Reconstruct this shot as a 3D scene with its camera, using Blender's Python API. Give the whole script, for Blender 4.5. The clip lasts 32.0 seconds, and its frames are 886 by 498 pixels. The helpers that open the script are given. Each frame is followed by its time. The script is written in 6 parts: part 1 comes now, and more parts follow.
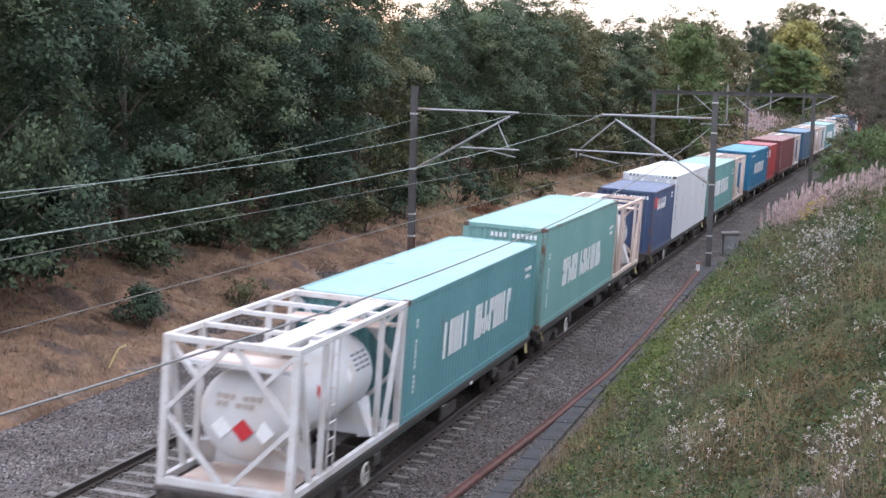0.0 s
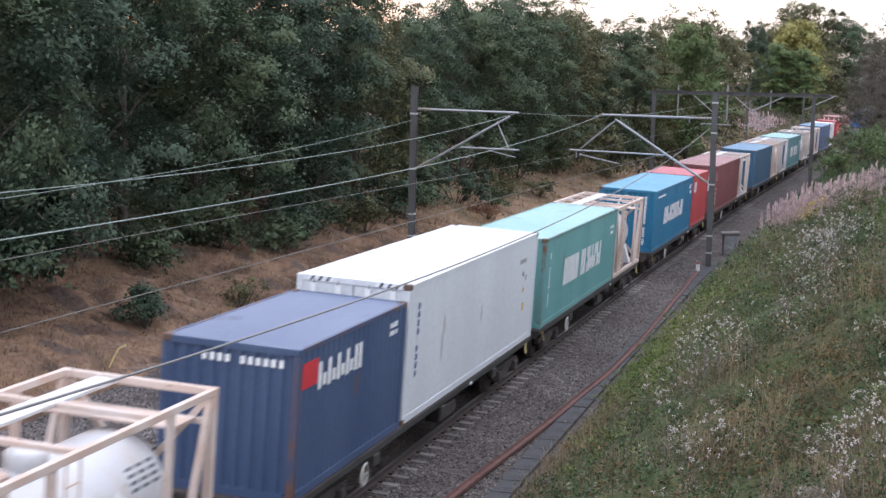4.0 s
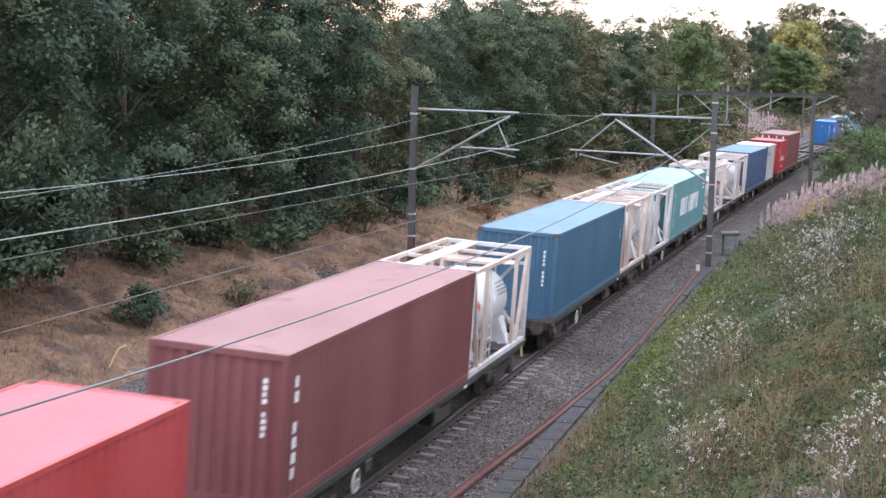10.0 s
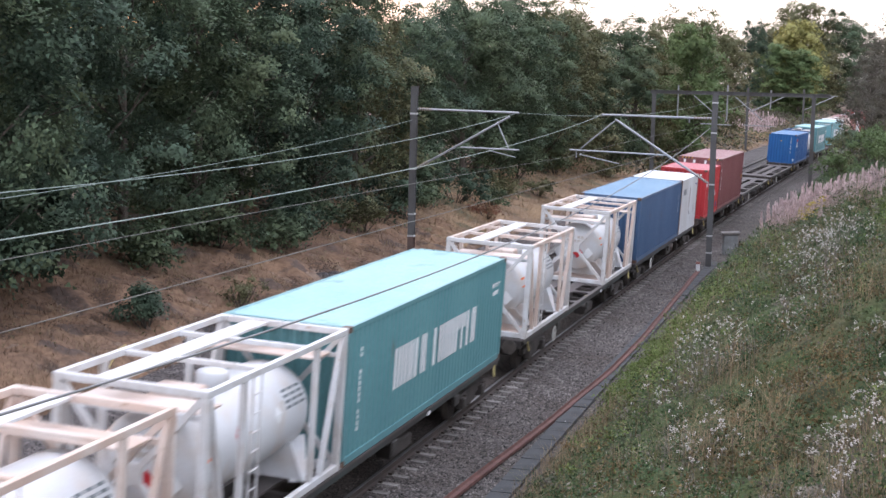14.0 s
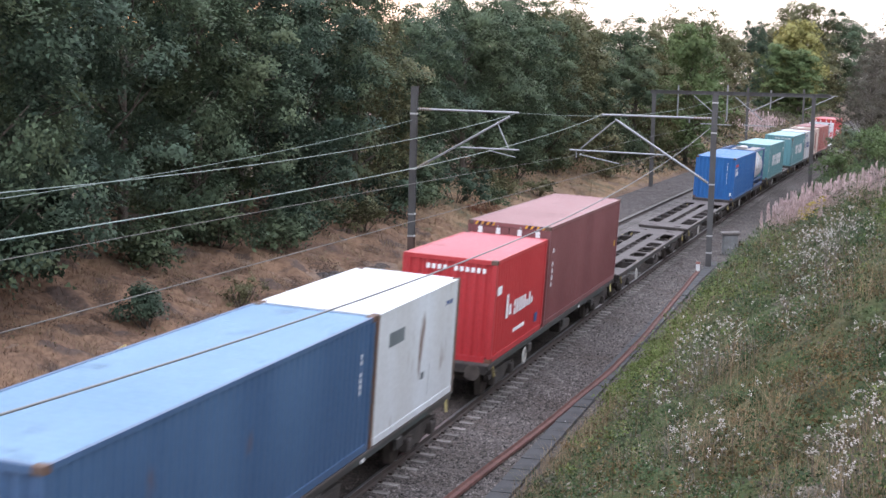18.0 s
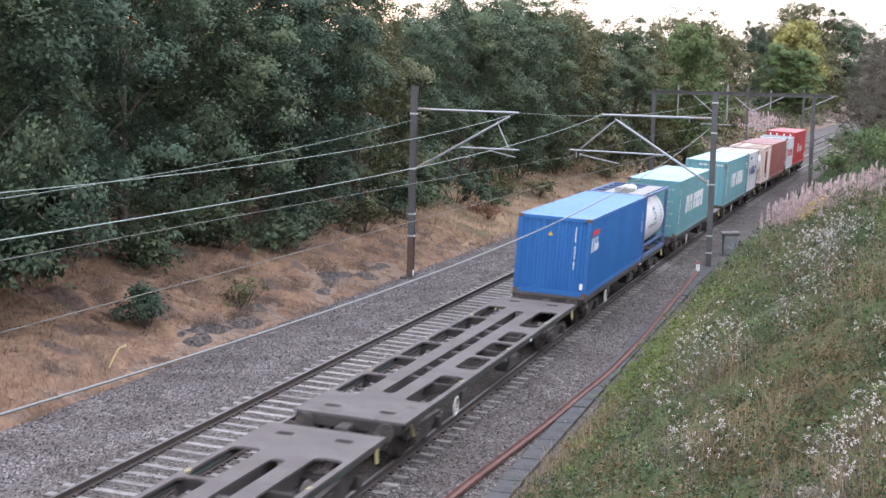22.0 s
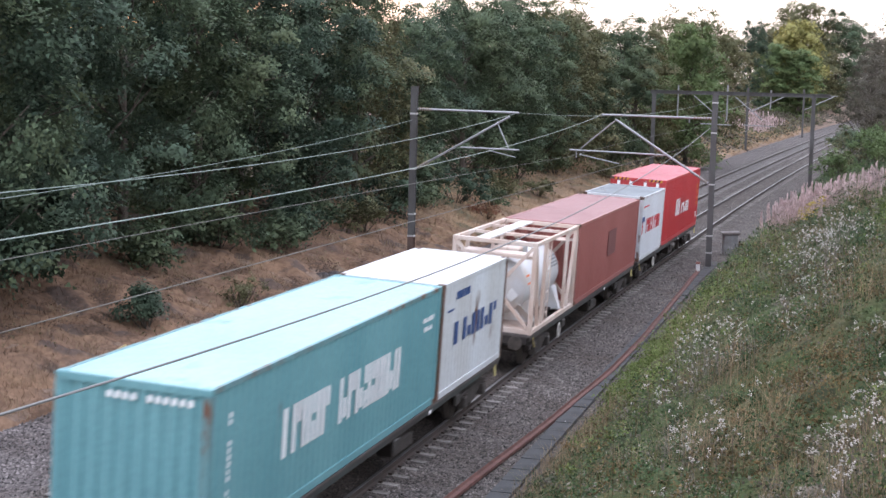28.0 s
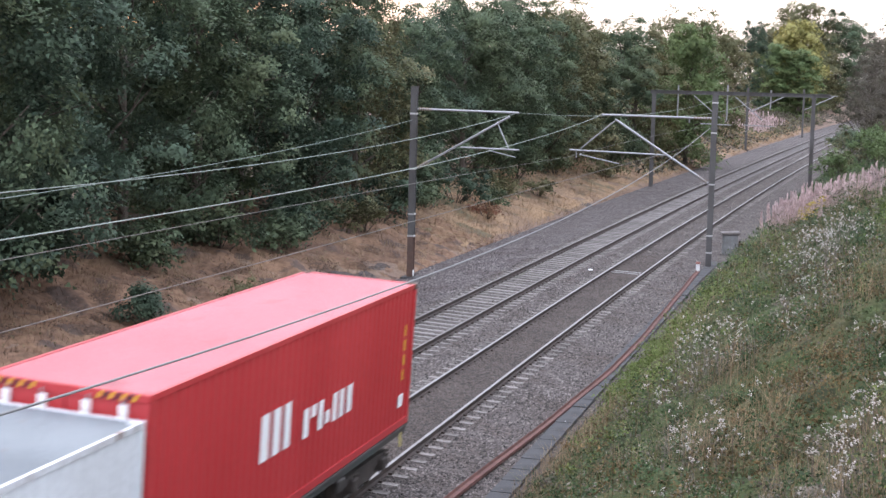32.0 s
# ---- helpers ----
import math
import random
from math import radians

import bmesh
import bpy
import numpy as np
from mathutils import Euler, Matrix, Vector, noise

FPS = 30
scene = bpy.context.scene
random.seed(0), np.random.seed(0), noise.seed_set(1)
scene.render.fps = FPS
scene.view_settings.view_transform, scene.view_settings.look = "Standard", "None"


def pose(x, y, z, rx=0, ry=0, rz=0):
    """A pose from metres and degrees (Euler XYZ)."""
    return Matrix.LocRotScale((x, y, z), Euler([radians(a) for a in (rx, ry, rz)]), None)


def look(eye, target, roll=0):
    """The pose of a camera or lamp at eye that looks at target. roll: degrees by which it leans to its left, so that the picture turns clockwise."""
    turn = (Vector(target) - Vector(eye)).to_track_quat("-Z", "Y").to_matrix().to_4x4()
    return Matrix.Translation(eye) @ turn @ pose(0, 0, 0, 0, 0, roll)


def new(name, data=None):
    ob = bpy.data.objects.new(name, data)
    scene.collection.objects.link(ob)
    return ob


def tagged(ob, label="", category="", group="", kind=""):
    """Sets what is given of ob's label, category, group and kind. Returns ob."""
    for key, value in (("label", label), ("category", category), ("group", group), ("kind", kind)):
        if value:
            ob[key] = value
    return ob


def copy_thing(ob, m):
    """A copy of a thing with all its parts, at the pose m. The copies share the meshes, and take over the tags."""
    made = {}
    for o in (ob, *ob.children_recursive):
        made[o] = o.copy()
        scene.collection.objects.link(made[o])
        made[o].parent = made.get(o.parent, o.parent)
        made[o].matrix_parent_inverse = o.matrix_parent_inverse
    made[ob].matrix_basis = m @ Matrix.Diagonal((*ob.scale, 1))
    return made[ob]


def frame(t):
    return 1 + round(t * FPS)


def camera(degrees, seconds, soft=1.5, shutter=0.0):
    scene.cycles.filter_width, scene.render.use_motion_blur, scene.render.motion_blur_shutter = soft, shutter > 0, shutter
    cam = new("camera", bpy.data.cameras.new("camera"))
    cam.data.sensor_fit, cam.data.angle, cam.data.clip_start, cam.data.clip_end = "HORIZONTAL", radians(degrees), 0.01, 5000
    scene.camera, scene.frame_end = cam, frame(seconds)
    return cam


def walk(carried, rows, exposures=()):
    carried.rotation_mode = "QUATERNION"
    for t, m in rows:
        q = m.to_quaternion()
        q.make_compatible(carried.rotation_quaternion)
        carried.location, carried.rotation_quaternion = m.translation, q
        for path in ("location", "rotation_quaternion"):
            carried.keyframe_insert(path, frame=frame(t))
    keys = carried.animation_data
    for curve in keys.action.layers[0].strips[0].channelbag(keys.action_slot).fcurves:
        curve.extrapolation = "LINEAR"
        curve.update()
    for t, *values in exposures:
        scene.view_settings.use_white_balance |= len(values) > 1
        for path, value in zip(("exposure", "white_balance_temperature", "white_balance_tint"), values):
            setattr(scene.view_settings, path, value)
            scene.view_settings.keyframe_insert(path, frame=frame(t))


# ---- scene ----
import functools

cam = camera(31.78, 32.0, soft=1.5, shutter=0.5)
SHOT = look((10.234, 0.0, 8.013), (-0.340, 38.330, 3.680), 1.486)
walk(cam, [(0.0, SHOT), (32.0, SHOT)], exposures=[(0.0, 1.14, 6500, 10), (2.0, 0.98, 6500, 10), (3.0, 0.98, 6500, 10), (6.0, 0.88, 6500, 10), (7.0, 1.12, 6500, 10), (8.0, 1.21, 6500, 10), (10.0, 1.36, 6500, 10), (12.0, 1.30, 6500, 10), (14.0, 1.08, 6500, 10), (17.0, 1.17, 6500, 10), (18.0, 1.24, 6500, 10), (20.0, 1.42, 6500, 10), (21.0, 1.48, 6500, 10), (23.0, 1.48, 6500, 10), (25.0, 1.33, 6500, 10), (28.0, 1.18, 6500, 10), (30.0, 1.25, 6500, 10), (32.0, 1.34, 6500, 10)])

# ---- world and light: dusk, the sun just down behind the wood ----
SUN_AZIMUTH = radians(-48)  # from +y towards +x
SUN_HEIGHT = radians(2)
world = bpy.data.worlds.new("dusk_sky")
scene.world = world
world.use_nodes = True
wn = world.node_tree
sky = wn.nodes.new("ShaderNodeTexSky")
sky.sky_type = "NISHITA"
sky.sun_disc = False
sky.sun_elevation = SUN_HEIGHT
sky.sun_rotation = SUN_AZIMUTH
sky.air_density, sky.dust_density, sky.ozone_density = 1.0, 3.0, 1.0
wn.nodes["Background"].inputs["Strength"].default_value = 0.10
wn.links.new(sky.outputs[0], wn.nodes["Background"].inputs["Color"])
# a high even layer of thin cloud over the clear sky
cloud = wn.nodes.new("ShaderNodeBackground")
where = wn.nodes.new("ShaderNodeTexCoord")
split = wn.nodes.new("ShaderNodeSeparateXYZ")
rise = wn.nodes.new("ShaderNodeMapRange")
for key, value in (("From Min", 0.0), ("From Max", 1.0), ("To Min", 0.78), ("To Max", 1.28)):
    rise.inputs[key].default_value = value
wn.links.new(where.outputs["Generated"], split.inputs[0])
wn.links.new(split.outputs["Z"], rise.inputs["Value"])
wn.links.new(rise.outputs["Result"], cloud.inputs["Strength"])
low = wn.nodes.new("ShaderNodeMapRange")
low.inputs["From Min"].default_value, low.inputs["From Max"].default_value = 0.0, 0.16
blush = wn.nodes.new("ShaderNodeMixRGB")
blush.inputs[1].default_value, blush.inputs[2].default_value = (1.06, 0.92, 0.855, 1), (0.925, 0.95, 1.12, 1)
wn.links.new(split.outputs["Z"], low.inputs["Value"])
wn.links.new(low.outputs["Result"], blush.inputs[0])
# the sunset's glow low down, towards the sun
toward = wn.nodes.new("ShaderNodeVectorMath")
toward.operation = "DOT_PRODUCT"
toward.inputs[1].default_value = (math.sin(SUN_AZIMUTH), math.cos(SUN_AZIMUTH), 0.0)
wn.links.new(where.outputs["Generated"], toward.inputs[0])
close = wn.nodes.new("ShaderNodeMapRange")
close.inputs["From Min"].default_value, close.inputs["From Max"].default_value = 0.83, 0.97
wn.links.new(toward.outputs["Value"], close.inputs["Value"])
deep = wn.nodes.new("ShaderNodeMapRange")
for key, value in (("From Min", 0.05), ("From Max", 0.20), ("To Min", 1.0), ("To Max", 0.0)):
    deep.inputs[key].default_value = value
wn.links.new(split.outputs["Z"], deep.inputs["Value"])
much = wn.nodes.new("ShaderNodeMath")
much.operation = "MULTIPLY"
wn.links.new(close.outputs["Result"], much.inputs[0])
wn.links.new(deep.outputs["Result"], much.inputs[1])
glow = wn.nodes.new("ShaderNodeMixRGB")
glow.inputs[2].default_value = (1.35, 0.56, 0.30, 1)
wn.links.new(much.outputs[0], glow.inputs[0])
wn.links.new(blush.outputs[0], glow.inputs[1])
wn.links.new(glow.outputs[0], cloud.inputs["Color"])
both = wn.nodes.new("ShaderNodeAddShader")
wn.links.new(wn.nodes["Background"].outputs[0], both.inputs[0])
wn.links.new(cloud.outputs[0], both.inputs[1])
wn.links.new(both.outputs[0], wn.nodes["World Output"].inputs["Surface"])
sun = new("sun", bpy.data.lights.new("sun", "SUN"))
sun.data.energy, sun.data.angle, sun.data.color = 0.4, radians(12), (1.0, 0.80, 0.66)
sun.matrix_world = look((0, 0, 50), (-50 * math.sin(SUN_AZIMUTH), -50 * math.cos(SUN_AZIMUTH), 50 - 50 * math.tan(SUN_HEIGHT)))


# ---- the line of the railway ----
CANT = 0.0484       # lean of the rails towards the inside of the curve
FAR_X = -3.187      # the second track
FAR_Z = 0.214


def bend(s):
    """Square of the way past the start of the tighter curve, straight on after its end."""
    v = min(max(s - 60.0, 0.0), 110.0)
    return v * v + 2 * v * max(s - 170.0, 0.0)


def line_x(s):
    u = max(s, 0.0) - 35.0
    x = 0.00030787 * u * u / 2 - 0.88542e-6 * u ** 3 / 6 + 6.4e-5 * bend(s)
    return x if s >= 0 else x + s * line_turn(0.0)


def line_turn(s):
    u = max(s, 0.0) - 35.0
    return 0.00030787 * u - 0.88542e-6 * u * u / 2 + 12.8e-5 * min(max(s - 60.0, 0.0), 110.0)


def line_z(s):
    """The line climbs gently into the distance."""
    return 3.84e-5 * bend(min(s, 400.0))


def on_line(s):
    """The pose of the near track's rail plane at s metres along the line."""
    return Matrix.Translation((line_x(s), s, line_z(s))) @ Matrix.Rotation(-line_turn(s), 4, "Z") @ Matrix.Rotation(CANT, 4, "Y")


def beside(s, l, z):
    """A point l metres to the side of the near track, at level z."""
    h = line_turn(s)
    return Vector((line_x(s) + l * math.cos(h), s - l * math.sin(h), z + line_z(s)))


def run(t):
    """How far the train has come after t seconds."""
    return 10.118 * t + 0.04119 * t * t - 0.0000656 * t ** 3


# ---- building helpers ----
def part(name, bm, material, parent, label=""):
    me = bpy.data.meshes.new(name)
    bm.to_mesh(me)
    bm.free()
    me.materials.append(material)
    ob = new(name, me)
    ob.parent = parent
    if label:
        ob["label"] = label
    return ob


def shared(name, me, parent, m=None):
    ob = new(name, me)
    ob.parent = parent
    if m is not None:
        ob.matrix_basis = m
    return ob


def thing(name, m, label, category, group="", kind=""):
    ob = new(name)
    ob.empty_display_size = 0.2
    ob.matrix_basis = m
    return tagged(ob, label, category, group, kind)


def mesh_of(name, bm, material):
    me = bpy.data.meshes.new(name)
    bm.to_mesh(me)
    bm.free()
    me.materials.append(material)
    return me


def box(bm, x0, x1, y0, y1, z0, z1, m=None):
    vs = [Vector((x, y, z)) for x in (x0, x1) for y in (y0, y1) for z in (z0, z1)]
    vs = [bm.verts.new(m @ v if m else v) for v in vs]
    for f in ((0, 1, 3, 2), (4, 6, 7, 5), (0, 4, 5, 1), (2, 3, 7, 6), (0, 2, 6, 4), (1, 5, 7, 3)):
        bm.faces.new([vs[i] for i in f])
    return bm


def one_box(*a):
    return box(bmesh.new(), *a)


def soft_box(x0, x1, y0, y1, z0, z1, r=0.01):
    bm = box(bmesh.new(), x0, x1, y0, y1, z0, z1)
    bmesh.ops.bevel(bm, geom=bm.edges[:], offset=r, segments=1, affect="EDGES")
    return bm


def beam(bm, a, b, w, h):
    """A square bar from a to b, w wide and h deep."""
    a, b = Vector(a), Vector(b)
    d = b - a
    m = Matrix.Translation(a) @ d.to_track_quat("Y", "Z").to_matrix().to_4x4()
    return box(bm, -w / 2, w / 2, 0, d.length, -h / 2, h / 2, m)


def rod(bm, a, b, r, n=8, r2=None):
    a, b = Vector(a), Vector(b)
    m = (b - a).to_track_quat("Z", "Y").to_matrix()
    r2 = r if r2 is None else r2
    ra, rb = [], []
    for i in range(n):
        w = 2 * math.pi * i / n
        c = Vector((math.cos(w), math.sin(w), 0))
        ra.append(bm.verts.new(a + m @ (c * r)))
        rb.append(bm.verts.new(b + m @ (c * r2)))
    for i in range(n):
        j = (i + 1) % n
        bm.faces.new((ra[i], ra[j], rb[j], rb[i]))
    bm.faces.new(ra[::-1])
    bm.faces.new(rb)
    return bm


def lathe(bm, rings, n=24, m=None):
    """Rings (along y, radius) closed at both ends."""
    rows = []
    for y, r in rings:
        row = []
        for i in range(n):
            w = 2 * math.pi * i / n
            v = Vector((r * math.sin(w), y, r * math.cos(w)))
            row.append(bm.verts.new(m @ v if m else v))
        rows.append(row)
    for a, b in zip(rows, rows[1:]):
        for i in range(n):
            j = (i + 1) % n
            f = bm.faces.new((a[i], b[i], b[j], a[j]))
            f.smooth = True
    bm.faces.new(rows[0])
    bm.faces.new(rows[-1][::-1])
    return bm


def strip(bm, sections):
    """Joins equal open sections of points into one sheet."""
    rows = [[bm.verts.new(p) for p in sec] for sec in sections]
    for a, b in zip(rows, rows[1:]):
        for i in range(len(a) - 1):
            bm.faces.new((a[i], b[i], b[i + 1], a[i + 1]))
    return bm


# ---- materials ----
def surface(name, base, rough=0.6, metal=0.0, other=None, other_at=0.5, scale=1.5, stretch=(1, 1, 1), fine=0.12, fine_scale=25.0,
            bump=0.15, bump_scale=40.0, spots=None, island=0.0, single=0.0, voronoi=False, spec=0.4):
    mat = bpy.data.materials.new(name)
    mat.use_nodes = True
    nt = mat.node_tree
    bsdf = nt.nodes["Principled BSDF"]
    bsdf.inputs["Roughness"].default_value = rough
    bsdf.inputs["Metallic"].default_value = metal
    bsdf.inputs["Specular IOR Level"].default_value = spec
    tc = nt.nodes.new("ShaderNodeTexCoord")
    mp = nt.nodes.new("ShaderNodeMapping")
    mp.inputs["Scale"].default_value = stretch
    nt.links.new(tc.outputs["Object"], mp.inputs["Vector"])

    def tex(sc, det, vec):
        n = nt.nodes.new("ShaderNodeTexNoise")
        n.inputs["Scale"].default_value = sc
        n.inputs["Detail"].default_value = det
        nt.links.new(vec, n.inputs["Vector"])
        return n.outputs["Fac"]

    def ramp(fac, lo, hi, a=0.0, b=1.0):
        r = nt.nodes.new("ShaderNodeMapRange")
        for k, v in (("From Min", lo), ("From Max", hi), ("To Min", a), ("To Max", b)):
            r.inputs[k].default_value = v
        nt.links.new(fac, r.inputs["Value"])
        return r.outputs["Result"]

    def mix(fac, a, b, how="MIX"):
        n = nt.nodes.new("ShaderNodeMixRGB")
        n.blend_type = how
        for sock, v in ((n.inputs[0], fac), (n.inputs[1], a), (n.inputs[2], b)):
            if isinstance(v, (int, float)):
                sock.default_value = v
            elif isinstance(v, tuple):
                sock.default_value = (*v, 1)
            else:
                nt.links.new(v, sock)
        return n.outputs[0]

    def grey(v):
        n = nt.nodes.new("ShaderNodeCombineColor")
        for i in range(3):
            nt.links.new(v, n.inputs[i])
        return n.outputs[0]

    col = base
    if other:
        col = mix(ramp(tex(scale, 5, mp.outputs[0]), other_at - 0.12, other_at + 0.16), base, other)
    if spots:
        c, sc, at = spots
        col = mix(ramp(tex(sc, 8, mp.outputs[0]), at, at + 0.08), col, c)
    f = tex(fine_scale, 3, tc.outputs["Object"])
    col = mix(1.0, col, grey(ramp(f, 0.3, 0.7, 1 - fine, 1 + fine)), "MULTIPLY")
    if island:
        g = nt.nodes.new("ShaderNodeNewGeometry")
        col = mix(1.0, col, grey(ramp(g.outputs["Random Per Island"], 0, 1, 1 - island, 1 + island)), "MULTIPLY")
    if single:
        o = nt.nodes.new("ShaderNodeObjectInfo")
        col = mix(1.0, col, grey(ramp(o.outputs["Random"], 0, 1, 1 - single, 1 + single)), "MULTIPLY")
    if voronoi:
        v = nt.nodes.new("ShaderNodeTexVoronoi")
        v.inputs["Scale"].default_value = bump_scale
        nt.links.new(tc.outputs["Object"], v.inputs["Vector"])
        s = nt.nodes.new("ShaderNodeSeparateColor")
        nt.links.new(v.outputs["Color"], s.inputs[0])
        col = mix(1.0, col, grey(ramp(s.outputs[0], 0, 1, 0.3, 1.75)), "MULTIPLY")
        h = ramp(v.outputs["Distance"], 0, 0.8, 1, 0)
    else:
        h = tex(bump_scale, 4, tc.outputs["Object"])
    if isinstance(col, tuple):
        bsdf.inputs["Base Color"].default_value = (*col, 1)
    else:
        nt.links.new(col, bsdf.inputs["Base Color"])
    if bump:
        b = nt.nodes.new("ShaderNodeBump")
        b.inputs["Strength"].default_value = bump
        b.inputs["Distance"].default_value = 0.05 if voronoi else 0.01
        nt.links.new(h, b.inputs["Height"])
        nt.links.new(b.outputs[0], bsdf.inputs["Normal"])
    return mat


RUST = (0.135, 0.070, 0.046)


PAINT_TONES = {}    # base colour of each box paint, for its rust-streaked posts


def box_paint(name, base, faded, rust=0.66):
    PAINT_TONES[name] = base
    return surface(name, base, rough=0.45, spec=0.5, other=faded, other_at=0.52, scale=0.5, stretch=(1, 1, 0.25), fine=0.08, fine_scale=12,
                   bump=0.12, bump_scale=9, spots=(RUST, 1.6, rust))


GREEN = box_paint("teal_paint", (0.099, 0.244, 0.266), (0.121, 0.278, 0.298), 0.68)
GREEN_PALE = box_paint("pale_teal_paint", (0.158, 0.315, 0.299), (0.184, 0.347, 0.331), 0.70)
GREEN_WORN = box_paint("worn_teal_paint", (0.121, 0.294, 0.290), (0.155, 0.343, 0.334), 0.66)
AQUA = box_paint("aqua_paint", (0.118, 0.284, 0.313), (0.149, 0.326, 0.352), 0.69)
NAVY = box_paint("navy_paint", (0.045, 0.075, 0.150), (0.065, 0.100, 0.180), 0.66)
BLUE_MID = box_paint("mid_blue_paint", (0.040, 0.086, 0.172), (0.058, 0.115, 0.212), 0.68)
BLUE_STEEL = box_paint("steel_blue_paint", (0.042, 0.108, 0.178), (0.058, 0.138, 0.215), 0.67)
BLUE_BRIGHT = box_paint("bright_blue_paint", (0.016, 0.140, 0.254), (0.025, 0.178, 0.308), 0.70)
BLUE_ROYAL = box_paint("royal_blue_paint", (0.013, 0.101, 0.302), (0.019, 0.134, 0.364), 0.70)
WHITE_BOX = box_paint("white_box_paint", (0.60, 0.635, 0.67), (0.55, 0.575, 0.60), 0.67)
WHITE_WORN = box_paint("worn_white_paint", (0.58, 0.615, 0.645), (0.48, 0.49, 0.49), 0.60)
GREY_ROOF = box_paint("grey_weathered_paint", (0.095, 0.115, 0.130), (0.150, 0.175, 0.190), 0.66)
RED = box_paint("red_paint", (0.389, 0.026, 0.032), (0.432, 0.036, 0.042), 0.74)
RED_ORANGE = box_paint("orange_red_paint", (0.365, 0.045, 0.048), (0.410, 0.066, 0.070), 0.70)
MAROON = box_paint("maroon_paint", (0.155, 0.052, 0.055), (0.200, 0.075, 0.078), 0.70)
BROWN_RED = box_paint("brown_red_paint", (0.265, 0.088, 0.078), (0.310, 0.112, 0.102), 0.68)


@functools.lru_cache(None)
def rusty_paint(paint_name):
    """The same paint rubbed and streaked with rust, for corner posts."""
    base = PAINT_TONES[paint_name]
    return surface("rusted_" + paint_name, base, rough=0.6, other=tuple(0.55 * a + 0.45 * b for a, b in zip(base, RUST)), other_at=0.46, scale=2.2, stretch=(1, 1, 0.3), fine=0.12,
                   spots=(RUST, 3.5, 0.56))


def roof_paint(name, base, faded):
    """Dull roof paint with scuffs; coloured ones are faded and lightened by painted-in skylight."""
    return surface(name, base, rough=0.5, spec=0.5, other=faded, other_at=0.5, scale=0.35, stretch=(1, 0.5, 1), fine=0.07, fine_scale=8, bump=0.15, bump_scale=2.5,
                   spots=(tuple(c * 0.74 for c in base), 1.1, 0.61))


ROOF_TEAL = roof_paint("skylit_teal_roof", (0.225, 0.395, 0.405), (0.28, 0.45, 0.455))
ROOF_AQUA = roof_paint("skylit_aqua_roof", (0.26, 0.43, 0.445), (0.31, 0.465, 0.475))
ROOF_BLUE = roof_paint("skylit_blue_roof", (0.08, 0.26, 0.38), (0.12, 0.31, 0.43))
ROOF_STEEL = roof_paint("skylit_steel_blue_roof", (0.095, 0.195, 0.30), (0.13, 0.235, 0.34))
ROOF_ROYAL = roof_paint("skylit_royal_blue_roof", (0.050, 0.155, 0.32), (0.075, 0.19, 0.35))
ROOF_NAVY = roof_paint("skylit_navy_roof", (0.09, 0.12, 0.20), (0.13, 0.16, 0.24))
ROOF_RED = roof_paint("skylit_red_roof", (0.38, 0.095, 0.112), (0.43, 0.13, 0.148))
ROOF_MAROON = roof_paint("skylit_maroon_roof", (0.225, 0.105, 0.105), (0.29, 0.15, 0.15))
ROOF_WHITE = roof_paint("dusty_white_roof", (0.56, 0.585, 0.605), (0.51, 0.52, 0.525))
MARK_WHITE = surface("white_marking", (0.75, 0.76, 0.77), 0.6, fine=0.06, bump=0)
MARK_BLUE = surface("blue_marking", (0.03, 0.07, 0.20), 0.6, fine=0.06, bump=0)
MARK_RED = surface("red_marking", (0.50, 0.03, 0.04), 0.6, fine=0.06, bump=0)
MARK_YELLOW = surface("yellow_marking", (0.62, 0.36, 0.03), 0.6, fine=0.06, bump=0)
MARK_BLACK = surface("black_marking", (0.02, 0.02, 0.022), 0.6, fine=0.06, bump=0)
MARK_ORANGE = surface("orange_marking", (0.75, 0.16, 0.03), 0.6, fine=0.06, bump=0)
MARK_FAINT = surface("worn_stencil", (0.27, 0.40, 0.40), 0.6, other=(0.15, 0.27, 0.27), scale=4, fine=0.1, bump=0)
MARK_GREY = surface("pale_grey_marking", (0.30, 0.31, 0.33), 0.6, fine=0.08, bump=0)
DEAD_MARK = surface("faded_brown_marking", (0.44, 0.39, 0.35), 0.7, fine=0.1, bump=0)
MARK_TEAL = surface("grey_green_marking", (0.10, 0.19, 0.19), 0.6, fine=0.06, bump=0)
CASTING = surface("rusty_casting", (0.10, 0.072, 0.060), 0.75, other=RUST, scale=6, bump=0.3)
TANK_WHITE = surface("white_tank_shell", (0.58, 0.59, 0.61), 0.42, other=(0.56, 0.49, 0.44), other_at=0.60, scale=1.2, fine=0.04, bump=0.03, bump_scale=6,
                     spots=((0.42, 0.36, 0.28), 2.2, 0.68))
FRAME_WHITE = surface("white_frame_paint", (0.58, 0.585, 0.60), 0.5, other=(0.48, 0.45, 0.43), scale=2, fine=0.05, spots=((0.35, 0.24, 0.16), 5, 0.66))
FRAME_TAN = surface("buff_frame_paint", (0.53, 0.40, 0.335), 0.55, other=(0.60, 0.52, 0.475), scale=1.5, fine=0.06, spots=((0.30, 0.20, 0.13), 5, 0.66))
FRAME_BLUE = surface("blue_frame_paint", (0.045, 0.09, 0.20), 0.5, other=(0.07, 0.12, 0.23), scale=2, fine=0.06)
BARE_STEEL = surface("dull_walkway_metal", (0.25, 0.245, 0.24), 0.55, metal=0.3, other=(0.18, 0.17, 0.16), scale=4, bump=0.2)
